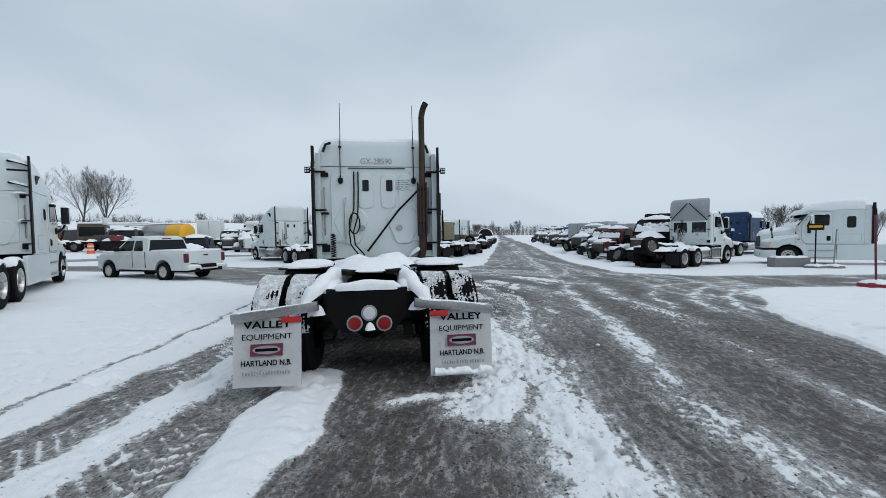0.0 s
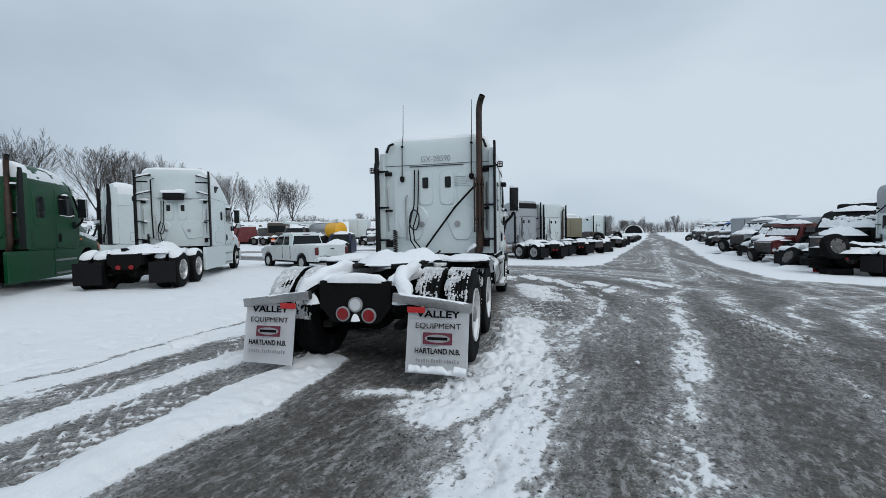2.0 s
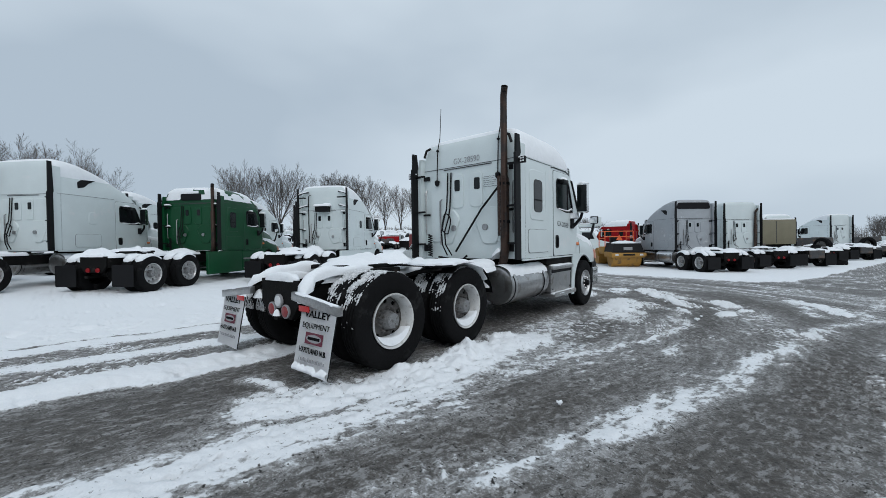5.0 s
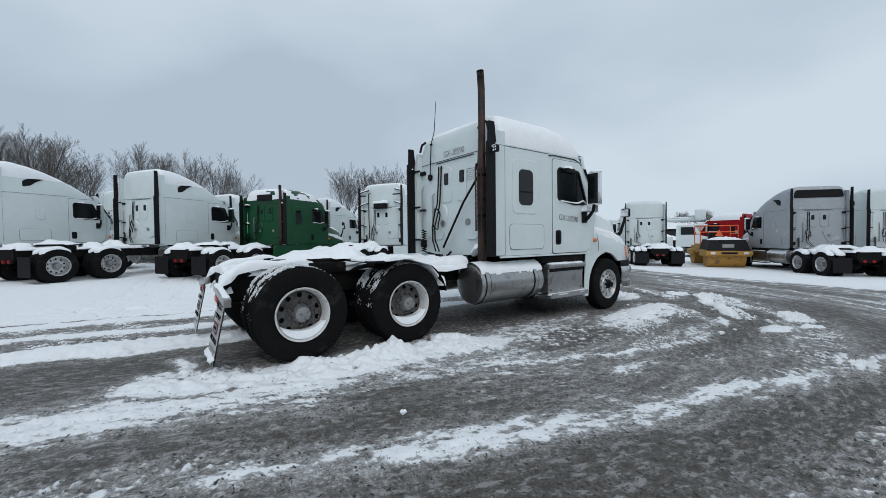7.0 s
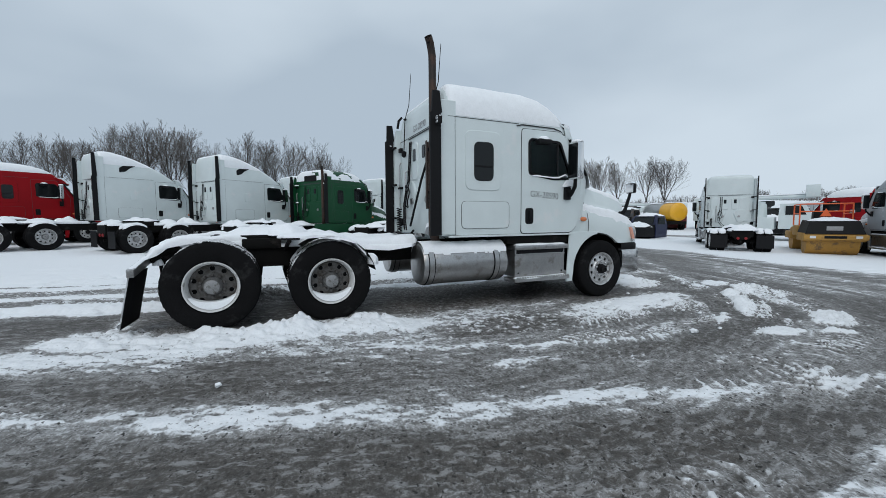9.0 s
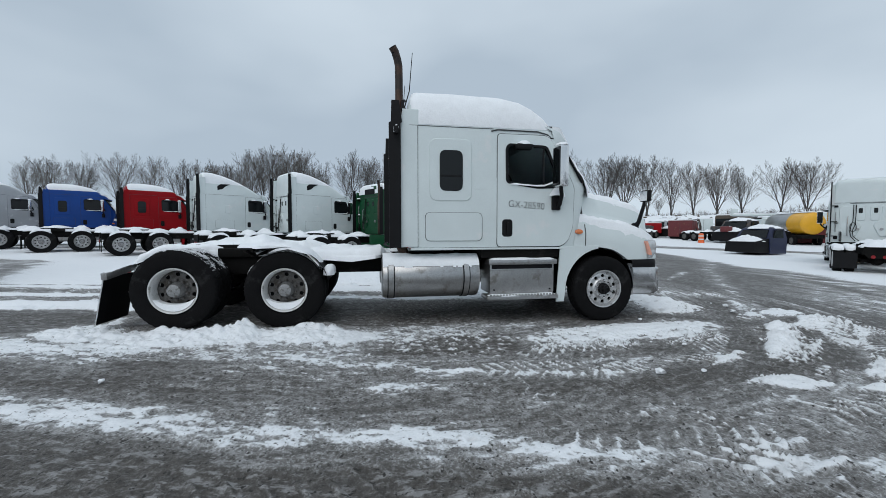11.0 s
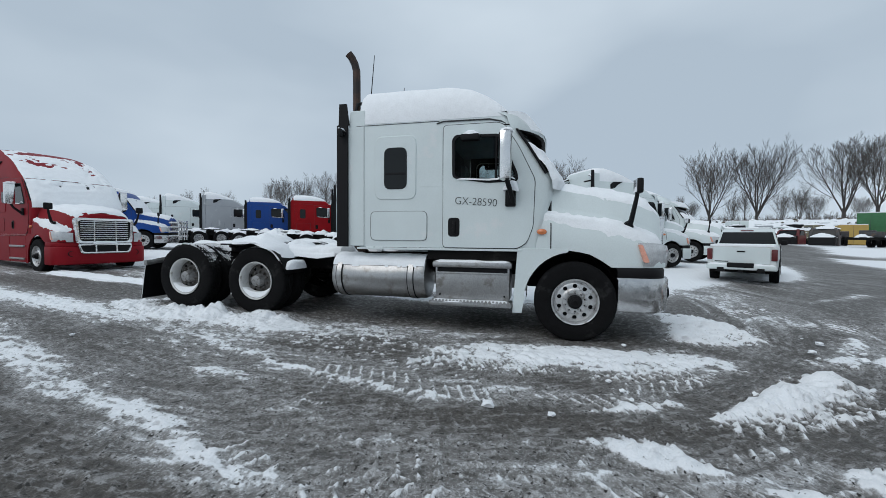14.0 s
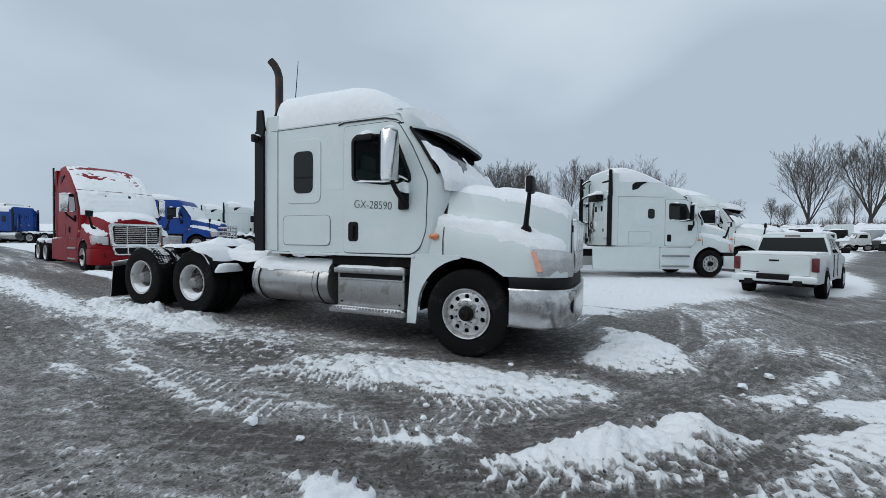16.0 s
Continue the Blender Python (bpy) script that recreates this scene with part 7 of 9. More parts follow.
# work lamps on the extenders
for s in (-1, 1):
    bm = bmesh.new()
    box(bm, -0.05, 0.05, -0.03, 0.03, -0.055, 0.055, 0.01, m=Matrix.Translation((s * 1.27, 2.93, 2.66)))
    box(bm, min(s * 1.14, s * 1.24), max(s * 1.14, s * 1.24), 2.94, 2.97, 2.64, 2.67)
    lamp = part("work_lamp", bm, TRIM, hero, "small square work lamp", at=UP)
    for i in (-1, 1):
        for j in (-1, 1):
            bm = bmesh.new()
            lathe(bm, [(2.896, 0.017), (2.892, 0.001)], 10, axis="y", centre=(s * 1.27 + 0.022 * i, 0, 2.66 + 0.022 * j))
            part("lamp_lens", bm, CLEARLENS, lamp)
    bm = bmesh.new()
    snow_roll(bm, [(s * 1.14, 2.94, 2.7), (s * 1.32, 2.93, 2.715)], 0.08, 0.04, 5)
    part("lamp_snow", bm, SNOW, lamp)
    # roof-corner brackets
    bm = bmesh.new()
    tube(bm, [(s * 0.86, 3.08, 3.2), (s * 0.95, 3.05, 3.16), (s * 1.0, 3.04, 3.02)], 0.025, 6)
    part("roof_hook", bm, TRIM, hero, at=UP)
# diagonal brace from the stack to the deck, and a cable
bm = bmesh.new()
tube(bm, [(0.82, 2.98, 2.32), (0.4, 2.99, 1.9), (-0.2, 3.0, 1.12)], 0.02, 8)
part("stack_brace", bm, TRIM, hero, at=UP)
bm = bmesh.new()
tube(bm, [(0.1, 2.95, 1.05), (0.0, 2.9, 0.95), (-0.25, 2.8, 1.0), (-0.5, 2.85, 1.02)], 0.02, 6)
part("air_line", bm, TRIM, hero, at=UP)
for s in (-1, 1):
    bm = bmesh.new()
    tube(bm, [(s * 1.146, 4.36, 2.735), (s * 1.15, 4.46, 2.76), (s * 1.15, 5.1, 2.755), (s * 1.14, 5.26, 2.72), (s * 1.1, 5.4, 2.64)], 0.011, 6)
    part("drip_rail", bm, SEAM, hero, at=UP)
# stock number and scribbled notes
lettering("stock_number", "GX-28590", 0.16, UP @ pose(-0.01, 3.112, 2.86, 90, 0, 0), PALEINK, hero, -0.001, 0.6)
lettering("stock_number", "GX-28590", 0.15, UP @ pose(1.157, 4.925, 1.63, 90, 0, 90) @ pose(0, 0, 0, 0, 0, -4), MARKER, hero, -0.0022, 0.58)
rnd = random.Random(12)
for row in range(6):
    bm = bmesh.new()
    tube(bm, [(0.37 + 0.012 * k, 3.096, 2.49 - 0.036 * row + rnd.uniform(-0.009, 0.009)) for k in range(20 + rnd.randint(0, 6))], 0.003, 4)
    part("scribbled_line", bm, INK, hero, "faint handwritten line", at=UP)


# ---- the yard's other trucks, by the row ----
trucks_west = (
    # x, y, yaw, paint, roof, fairing, stack, snow, label
    (-10.77, 7.92, 36.0, WHITE, "high", True, False, 2, "white high-roof sleeper truck tractor with chassis fairings, snow on its roof"),
    (-11.1, 3.1, 40.5, GREEN, "mid", True, True, 3, "dark green sleeper truck tractor with a tall stack, frosted with snow"),
    (-12.0, -1.25, 40.5, WHITE, "high", False, False, 4, "white high-roof sleeper truck tractor parked in the row"),
    (-12.85, -5.9, 40.5, WHITE, "high", False, False, 5, "white high-roof sleeper truck tractor parked in the row"),
    (-14.1, -10.4, 40.5, RED, "mid", False, False, 6, "red sleeper truck tractor with a snow-covered roof"),
    (-14.9, -15.1, 40.5, BLUE, "mid", False, False, 7, "bright blue sleeper truck tractor with snow on its roof"),
    (-15.3, -20.2, 40.5, SILVER, "high", False, True, 8, "silver sleeper truck tractor with a tall stack"),
    (-15.6, -25.3, 40.5, WHITE, "high", False, False, 9, "white high-roof sleeper truck tractor parked in the row"),
    (-16.2, -30.2, 40.5, WHITE, "high", True, False, 4, "white high-roof sleeper truck tractor parked in the row"),
)
for x, y, yaw, paint, roof, fairing, stack, sn, label in trucks_west:
    row_truck = build_truck(x, y, yaw, paint, roof, label, fairing, stack, sn, patchy="round" if paint is GREEN else "", thin=3.0 if roof == "mid" else 0.0, cooler=sn == 2)
    if sn not in (2, 3):
        continue
    # snow caught on the brackets and lines of the rear wall
    wall = 2.52 if roof == "high" else 3.12
    for k, (px, pz, w) in enumerate(((-0.95, 2.68, 0.16), (0.95, 2.68, 0.16), (-0.95, 1.9, 0.1), (0.95, 1.9, 0.1))):
        bm = bmesh.new()
        snow_roll(bm, [(px - w, wall - 0.08, pz), (px, wall - 0.09, pz + 0.01), (px + w, wall - 0.08, pz)], 0.09, 0.05, k + sn)
        part("bracket_snow", bm, SNOW, row_truck, at=Matrix.Translation((0, 0, LIFT)))
    if sn == 2:
        for s in (-1, 1):
            for pz in (2.95, 3.55):
                bm = bmesh.new()
                tube(bm, [(s * 1.18, wall - 0.17, pz - 0.1), (s * 0.9, wall - 0.12, pz), (s * 0.72, wall - 0.04, pz + 0.03)], 0.03, 6)
                arm = part("fairing_arm", bm, TRIM, row_truck, at=Matrix.Translation((0, 0, LIFT)))
                bm = bmesh.new()
                snow_roll(bm, [(s * 1.15, wall - 0.17, pz - 0.07), (s * 0.75, wall - 0.07, pz + 0.05)], 0.1, 0.06, 5)
                part("arm_snow", bm, SNOW, arm)
        bm = bmesh.new()
        tube(bm, [(-0.62, wall - 0.06, 3.45), (-0.72, wall - 0.08, 3.4), (-0.72, wall - 0.08, 2.2), (-0.7, wall - 0.08, 1.3)], 0.022, 6)
        part("coolant_pipe", bm, TRIM, row_truck, at=Matrix.Translation((0, 0, LIFT)))
    else:
        bm = bmesh.new()
        slab(bm, rounded(rect(-0.45, 0.35, 2.85, 3.1), 0.06), 3.11, 3.07, "y", 0.01)
        part("roof_vent", bm, TRIM, row_truck, "dark vent opening", at=Matrix.Translation((0, 0, LIFT)))
build_truck(-3.1, -10.25, -4.6, CRIMSON, "high", "red high-roof sleeper truck tractor facing forward, its windscreen crusted with snow", True, False, 6, group="", screen=1, patchy="front", base=float(ground_z(np.array(-3.1), np.array(-6.0))) - 0.1)
blue_truck = build_truck(-6.0, -17.7, 40.5, BLUE, "mid", "bright blue truck tractor with a chrome bull bar under snow", False, True, 7, group="", thin=3.0, screen=1)
for z in (0.75, 1.0, 1.25, 1.5):
    bm = bmesh.new()
    tube(bm, [(-1.1, 7.45, z), (-0.9, 7.85, z), (0.9, 7.85, z), (1.1, 7.45, z)], 0.05, 8)
    part("bull_bar", bm, CHROME, blue_truck, "chrome bull bar tube")
for x in (-0.75, -0.25, 0.25, 0.75):
    bm = bmesh.new()
    tube(bm, [(x, 7.85, 0.5), (x, 7.87, 1.65)], 0.045, 8)
    part("bull_bar_upright", bm, CHROME, blue_truck)
build_truck(-8.5, 25.3, 45, WHITE, "high", "white sleeper truck tractor with an empty snowy chassis", False, False, 5, roof_snow=False)
grey_truck = build_truck(0.0, 25.7, 50, SILVER, "high", "grey sleeper truck tractor with a snow-laden chassis", False, False, 6, roof_snow=False, ax=1.1)
# flat black panel paints the shaded hollow behind the roof fairing
bm = bmesh.new()
slab(bm, rounded([(-1.0, 3.3), (1.0, 3.3), (0.92, 3.66), (-0.92, 3.66)], 0.12), 2.53, 2.49, "y", 0.01)
part("roof_shade_panel", bm, TRIM, grey_truck, "black panel for the shade in the roof fairing's open back", at=Matrix.Translation((0, 0, LIFT)))
build_truck(10.7, 20.2, -57, WHITE, "day", "white day-cab truck tractor with a wind deflector", False, False, 4, ax=1.2)


# ---- trees ----
def grow_tree(seed, height, limbs, spread, crotch):
    """A trunk that forks low into ascending limbs; branches and straight twigs fan out from them."""
    rnd = random.Random(seed)
    trunk, crown = bmesh.new(), bmesh.new()

    def stem(bm, a, d, length, r0, r1, k, wander, lift, sides):
        pts, rad, p = [a.copy()], [r0], a.copy()
        for i in range(k):
            d = (d + Vector((rnd.uniform(-1, 1), rnd.uniform(-1, 1), rnd.uniform(-1, 1))) * wander + Vector((0, 0, lift))).normalized()
            p = p + d * (length / k)
            pts.append(p.copy())
            rad.append(r0 + (r1 - r0) * (i + 1) / k)
        tube(bm, pts, rad, sides, cap=False)
        return pts, rad

    def at(pts, rad, f):
        k = len(pts) - 1
        j = min(int(f * k), k - 1)
        return pts[j].lerp(pts[j + 1], f * k - j), (pts[j + 1] - pts[j]).normalized(), rad[j]

    def fork(d, angle, turn):
        side = Matrix.Rotation(turn, 3, d) @ d.orthogonal().normalized()
        return (d * math.cos(angle) + side * math.sin(angle)).normalized()

    def bear(pts, rad, length, level):
        """Side shoots along a stem, longest below its middle."""
        count = (10, 8, 9)[level]
        turn = rnd.uniform(0, 6.28)
        for m in range(count):
            f = 0.14 + 0.86 * (m + rnd.random()) / count
            q, dq, rq = at(pts, rad, min(f, 0.99))
            turn += 2.4 + rnd.uniform(-0.6, 0.6)
            reach = length * (0.62, 0.6, 0.55)[level] * (1.12 - 0.72 * f) * rnd.uniform(0.75, 1.2)
            r = max(min(rq * 0.5, 0.006 * reach + 0.011), 0.012)
            d = fork(dq, rnd.uniform(0.36, 0.7), turn)
            if level == 2:
                tip = crown.verts.new(q + (d + Vector((0, 0, 0.14))).normalized() * reach * 1.15)
                foot = [crown.verts.new(q + r * Vector(o)) for o in ((1, 0, 0), (-0.5, 0.87, 0), (-0.5, -0.87, 0))]
                for m2 in range(3):
                    crown.faces.new((foot[m2], foot[(m2 + 1) % 3], tip))
            else:
                bear(*stem(trunk if level == 0 else crown, q, d, reach, r, 0.009, 3 if level == 0 else 2, 0.08, 0.13, 4 if level == 0 else 3), reach, level + 1)

    turn0 = rnd.uniform(0, 6)
    low = stem(trunk, Vector((0, 0, -0.3)), Vector((rnd.uniform(-0.06, 0.06), rnd.uniform(-0.06, 0.06), 1)).normalized(), height * crotch + 0.3, 0.021 * height, 0.017 * height, 3, 0.03, 0.0, 8)
    for n in range(limbs):
        lean = spread * (0.25 if n == 0 else rnd.uniform(0.6, 1.15))
        d = fork(Vector((0, 0, 1)), lean, turn0 + n * 6.283 / max(limbs - 1, 1) + rnd.uniform(-0.3, 0.3))
        length = height * (1 - crotch) * rnd.uniform(0.85, 1.02) * (1.0 if n == 0 else 0.95)
        start = low[0][-1] - Vector((0, 0, height * crotch * 0.45 * rnd.random()))
        pts, rad = stem(trunk, start, d, length, 0.009 * height, 0.016, 7, 0.07, 0.05, 6)
        bear(pts, rad, length, 0)
    top = max(v.co.z for v in crown.verts)
    for bm in (trunk, crown):
        bmesh.ops.scale(bm, vec=(height / top,) * 3, verts=bm.verts[:])
    return mesh_of("trunk", trunk, BARK), mesh_of("crown", crown, TWIG, 0)


# three upright fans, two broad crowns
TREES = [grow_tree(3, 12.0, 4, 0.25, 0.16), grow_tree(8, 12.0, 5, 0.3, 0.1), grow_tree(14, 12.0, 3, 0.2, 0.24), grow_tree(21, 12.0, 7, 0.62, 0.16), grow_tree(33, 12.0, 6, 0.5, 0.2)]


def plant(x, y, size, kind, yaw):
    t = empty("bare_tree", Matrix.Translation((x, y, float(ground_z(np.array(x), np.array(y))))) @ Matrix.Rotation(yaw, 4, "Z") @ Matrix.Diagonal((size, size, size, 1)), "bare deciduous tree with fine grey-brown twigs", "tree", "trees round the yard")
    part("trunk", TREES[kind][0], None, t)
    part("crown", TREES[kind][1], None, t)


def plant_row(trees, dist, kinds):
    """Trees by bearing (degrees to the left of straight ahead) and the angle at which their tops stand over the eye."""
    for bearing, rise in trees:
        a, d = radians(bearing), dist * rnd.uniform(0.96, 1.04)
        x, y = 5 - d * math.sin(a), 9 + d * math.cos(a)
        height = 1.2 + d * math.tan(radians(rise)) - float(ground_z(np.array(x), np.array(y)))
        plant(x, y, height / 12.0, rnd.choice(kinds), rnd.uniform(0, 6))


rnd = random.Random(77)
# tall trees behind the bank, then the row behind the parked trucks, then low growth and far single trees
plant_row(((76.4, 10.7), (71.9, 11.0)), 146, (3,))
plant_row(((65.0, 10.4), (62.6, 10.1), (60.0, 10.0), (57.2, 9.2), (54.8, 8.7), (52.4, 8.4), (50.0, 7.5), (46.6, 8.2), (44.4, 7.8)), 146, (0, 1, 4))
plant_row(((115.4, 9.5), (113.6, 10.7), (112.2, 11.2), (110.6, 11.6), (108.8, 11.5), (106.9, 11.2), (105.2, 10.2)), 142, (0, 1, 2, 4))
plant_row(((101.2, 11.5), (98.8, 10.7), (97.2, 10.9), (95.2, 11.2), (92.6, 11.3), (90.2, 9.4)), 142, (0, 1, 2))
plant_row(((144.2, 5.6), (142.0, 6.0), (139.6, 5.8), (134.4, 7.2), (132.8, 7.9), (130.2, 8.6), (127.4, 9.1), (124.6, 9.0), (121.8, 8.9), (119.0, 8.8), (117.2, 9.0)), 142, (0, 1, 4))
plant_row(((148.1, 4.5), (150.6, 4.2), (153.0, 3.8), (156.0, 3.4), (168.1, 3.1), (171.0, 3.0)), 150, (1, 3))
plant_row(((82.4, 5.2), (79.4, 5.3), (78.2, 4.6), (74.0, 5.2), (73.0, 5.6), (69.6, 5.6), (68.2, 6.1), (67.2, 4.8), (63.6, 4.4), (58.6, 4.6), (86.0, 4.0)), 138, (1, 2, 3))
plant_row(((34.4, 3.3), (30.2, 3.4), (29.0, 3.0), (27.6, 3.4)), 190, (3, 4))
plant_row(((-43.6, 3.6), (-45.0, 3.2), (-42.2, 3.4), (-48.5, 2.6), (-51.0, 2.4)), 66, (3, 4))
for i in range(14):
    plant(8 + 46 * rnd.random(), 240 + 40 * rnd.random(), rnd.uniform(0.6, 0.95), rnd.randrange(5), rnd.uniform(0, 6))


# dry scrub along the field's edge: uncountable thin stems
rnd = random.Random(5)
verts, faces = [], []
for i in range(16000):
    a = radians(rnd.uniform(18, 165))
    dist = rnd.uniform(104, 140) + 6 * math.sin(a * 9)
    x, y = 1 - dist * math.sin(a), 7 + dist * math.cos(a)
    clumpy = noise.noise(Vector((x / 7, y / 7, 0))) + 0.4 * noise.noise(Vector((x / 2, y / 2, 5)))
    if clumpy < -0.12:
        continue
    h = rnd.uniform(0.3, 0.8) * (1.0 + 3.0 * max(clumpy, 0) ** 1.2)
    z = float(ground_z(np.array(x), np.array(y))) - 0.1
    lx, ly, w = rnd.uniform(-0.9, 0.9), rnd.uniform(-0.9, 0.9), rnd.uniform(0.02, 0.06)
    k = len(verts)
    verts += [(x - w, y, z), (x + w, y + w, z), (x, y - w, z), (x + lx * h * 0.7, y + ly * h * 0.7, z + h)]
    faces += [(k, k + 1, k + 3), (k + 1, k + 2, k + 3), (k + 2, k, k + 3)]
scrub_mesh = bpy.data.meshes.new("scrub")
scrub_mesh.from_pydata(verts, [], faces)
scrub_mesh.materials.append(BRUSH)
tagged(new("scrub", scrub_mesh), "dry brown scrub along the snowy field's edge", "scrub", kind="stuff")


# far woods behind the trees: uncountable thin stems and twigs
rnd = random.Random(19)
verts, faces = [], []


def sliver(x, y, z, dx, dy, dz, w):
    k = len(verts)
    verts.extend([(x - w, y, z), (x + w, y + w, z), (x, y - w, z), (x + dx, y + dy, z + dz)])
    faces.extend([(k, k + 1, k + 3), (k + 1, k + 2, k + 3), (k + 2, k, k + 3)])


for i in range(6400):
    ahead = i >= 5000
    a = radians(rnd.uniform(-17, 12) if ahead else rnd.uniform(20, 128))
    dist = rnd.uniform(260, 310) if ahead else rnd.uniform(150, 195)
    x, y = 1 - dist * math.sin(a), 7 + dist * math.cos(a)
    clumpy = noise.noise(Vector((x / 16, y / 16, 2))) + 0.4 * noise.noise(Vector((x / 5, y / 5, 7)))
    h = rnd.uniform(0.6, 1.0) * ((7.5 if ahead else 4.0) + 4.0 * clumpy)
    z = float(ground_z(np.array(x), np.array(y))) - 0.2
    sliver(x, y, z, rnd.uniform(-0.8, 0.8), rnd.uniform(-0.8, 0.8), h, rnd.uniform(0.05, 0.11))
    for m in range(7):
        q, ang, s = rnd.uniform(0.2, 0.85), rnd.uniform(0, 6.28), rnd.uniform(0.18, 0.34) * h
        sliver(x, y, z + q * h, 0.7 * s * math.cos(ang), 0.7 * s * math.sin(ang), 0.7 * s, 0.035)
woods_mesh = bpy.data.meshes.new("far_woods")
woods_mesh.from_pydata(verts, [], faces)
woods_mesh.materials.append(BRUSH)
tagged(new("far_woods", woods_mesh), "grey bare woods far behind the snowy field", "woods", kind="stuff")


# ---- pickup ----
def simple_wheel(parent, x, y, z, r, w, rim_mat, name="wheel"):
    s = 1 if x > 0 else -1
    m = Matrix.Translation((x, y, z)) @ (Matrix.Identity(4) if s > 0 else Matrix.Rotation(math.pi, 4, "Z"))
    tyre = part(name, shared(("small_tyre", r, w), lambda: tyre_mesh(r, w, False)), None, parent, at=m @ Matrix.Translation((-w / 2, 0, 0)))
    part("rim", shared(("small_rim", r, rim_mat.name), lambda: disc_mesh(r * 0.72, -0.004, rim_mat, 5, 40)), None, tyre, at=Matrix.Translation((w / 2 - 0.012, 0, 0)))
    return tyre


def build_pickup(x, y, yaw):
    p = empty("pickup_truck", pose(x, y, float(ground_z(np.array(x), np.array(y))), 0, 0, yaw), "white crew-cab pickup truck with road grime and a snowy bed cover", "pickup")
    ys = [-1.18, -1.1, -0.55, -0.45, 0.45, 0.55, 1.2, 2.4, 2.72, 2.8, 3.6, 3.72, 3.95, 4.08]

    def low(yy):
        for c in (0.0, 3.2):
            d = abs(yy - c)
            if d < 0.46:
                return 0.36 + math.sqrt(max(0.46 ** 2 - d * d, 0)) * 1.0
        return 0.42
    fine = sorted(set(ys + [c + 0.46 * math.cos(math.pi * k / 10) for c in (0.0, 3.2) for k in range(11)]))
    rings = []
    for yy in fine:
        top = float(np.interp(yy, (-1.2, 0.8, 2.6, 3.9, 4.1), (1.13, 1.13, 1.12, 1.04, 0.85)))
        w = float(np.interp(yy, (-1.2, -1.05, 3.5, 4.1), (0.8, 0.87, 0.87, 0.74)))
        lo = min(low(yy), top - 0.1)
        rings.append([(-w + 0.02, yy, lo), (-w, yy, (lo + top) / 2), (-w + 0.01, yy, top - 0.06), (-w + 0.06, yy, top), (w - 0.06, yy, top), (w - 0.01, yy, top - 0.06), (w, yy, (lo + top) / 2), (w - 0.02, yy, lo)])
    bm = bmesh.new()
    loft(bm, rings)
    part("body", bm, GRIMY, p)
    bm = bmesh.new()
    cab = [(0.82, 0.84, 1.12), (0.95, 0.72, 1.6), (1.1, 0.68, 1.68), (1.9, 0.68, 1.7), (2.2, 0.7, 1.64), (2.75, 0.8, 1.12)]
    prof = [(0.84, 1.1), (0.93, 1.58), (1.06, 1.67), (1.7, 1.69), (2.15, 1.63), (2.85, 1.1)]
    rows = []
    for w, inset in ((1.0, 0.0),):
        left = [(-(0.84 - 0.16 * (z - 1.1) / 0.6), yy, z) for yy, z in prof]
        rows = [left, [(-(0.84 - 0.16 * (z - 1.1) / 0.6) + 0.06, yy, z + (0.02 if z > 1.2 else 0)) for yy, z in prof], [((0.84 - 0.16 * (z - 1.1) / 0.6) - 0.06, yy, z + (0.02 if z > 1.2 else 0)) for yy, z in prof], [((0.84 - 0.16 * (z - 1.1) / 0.6), yy, z) for yy, z in prof]]
    loft(bm, rows)
    part("cab", bm, WHITE, p)
    for s in (-1, 1):
        for pts, nm in (([(1.12, 1.16), (1.66, 1.16), (1.66, 1.56), (1.28, 1.56)], "rear_side_window"), ([(1.74, 1.16), (2.62, 1.16), (2.2, 1.55), (1.74, 1.57)], "front_side_window")):
            bm = bmesh.new()
            out = [[(s * (0.835 - 0.16 * (z - 1.1) / 0.6 + q), yy, z) for yy, z in rounded(pts, 0.04)] for q in (-0.02, 0.014)]
            loft(bm, out)
            part(nm, bm, DARKGLASS, p)
        bm = bmesh.new()
        box(bm, min(s * 0.86, s * 1.05), max(s * 0.86, s * 1.05), 2.42, 2.52, 1.14, 1.3, 0.03)
        part("door_mirror", bm, TRIM, p)
        bm = bmesh.new()
        box(bm, min(s * 0.865, s * 0.88), max(s * 0.865, s * 0.88), 1.685, 1.695, 0.5, 1.12)
        part("door_gap", bm, SEAM, p)
        bm = bmesh.new()
        box(bm, min(s * 0.86, s * 0.885), max(s * 0.86, s * 0.885), 0.945, 0.955, 0.5, 1.12)
        part("door_gap", bm, SEAM, p)
        for yy in (1.2, 1.85):
            bm = bmesh.new()
            box(bm, min(s * 0.87, s * 0.9), max(s * 0.87, s * 0.9), yy, yy + 0.14, 0.98, 1.02, 0.01)
            part("door_handle", bm, WHITE, p)
        bm = bmesh.new()
        box(bm, min(s * 0.7, s * 0.845), max(s * 0.7, s * 0.845), -1.215, -1.1, 0.72, 1.06, 0.03)
        part("tail_light", bm, DARKLENS, p)
        bm = bmesh.new()
        box(bm, min(s * 0.5, s * 0.78), max(s * 0.5, s * 0.78), 3.98, 4.1, 0.75, 0.95, 0.03)
        part("headlight", bm, CLEARLENS, p)
        simple_wheel(p, s * 0.88, 0.0, 0.36, 0.36, 0.24, ALLOY)
        simple_wheel(p, s * 0.88, 3.2, 0.36, 0.36, 0.24, ALLOY)
    bm = bmesh.new()
    loft(bm, [[(-0.77, 0.9, 1.16), (0.77, 0.9, 1.16), (0.66, 0.98, 1.58), (-0.66, 0.98, 1.58)], [(-0.77, 0.835, 1.16), (0.77, 0.835, 1.16), (0.66, 0.913, 1.58), (-0.66, 0.913, 1.58)]])
    part("rear_window", bm, DARKGLASS, p)
    bm = bmesh.new()
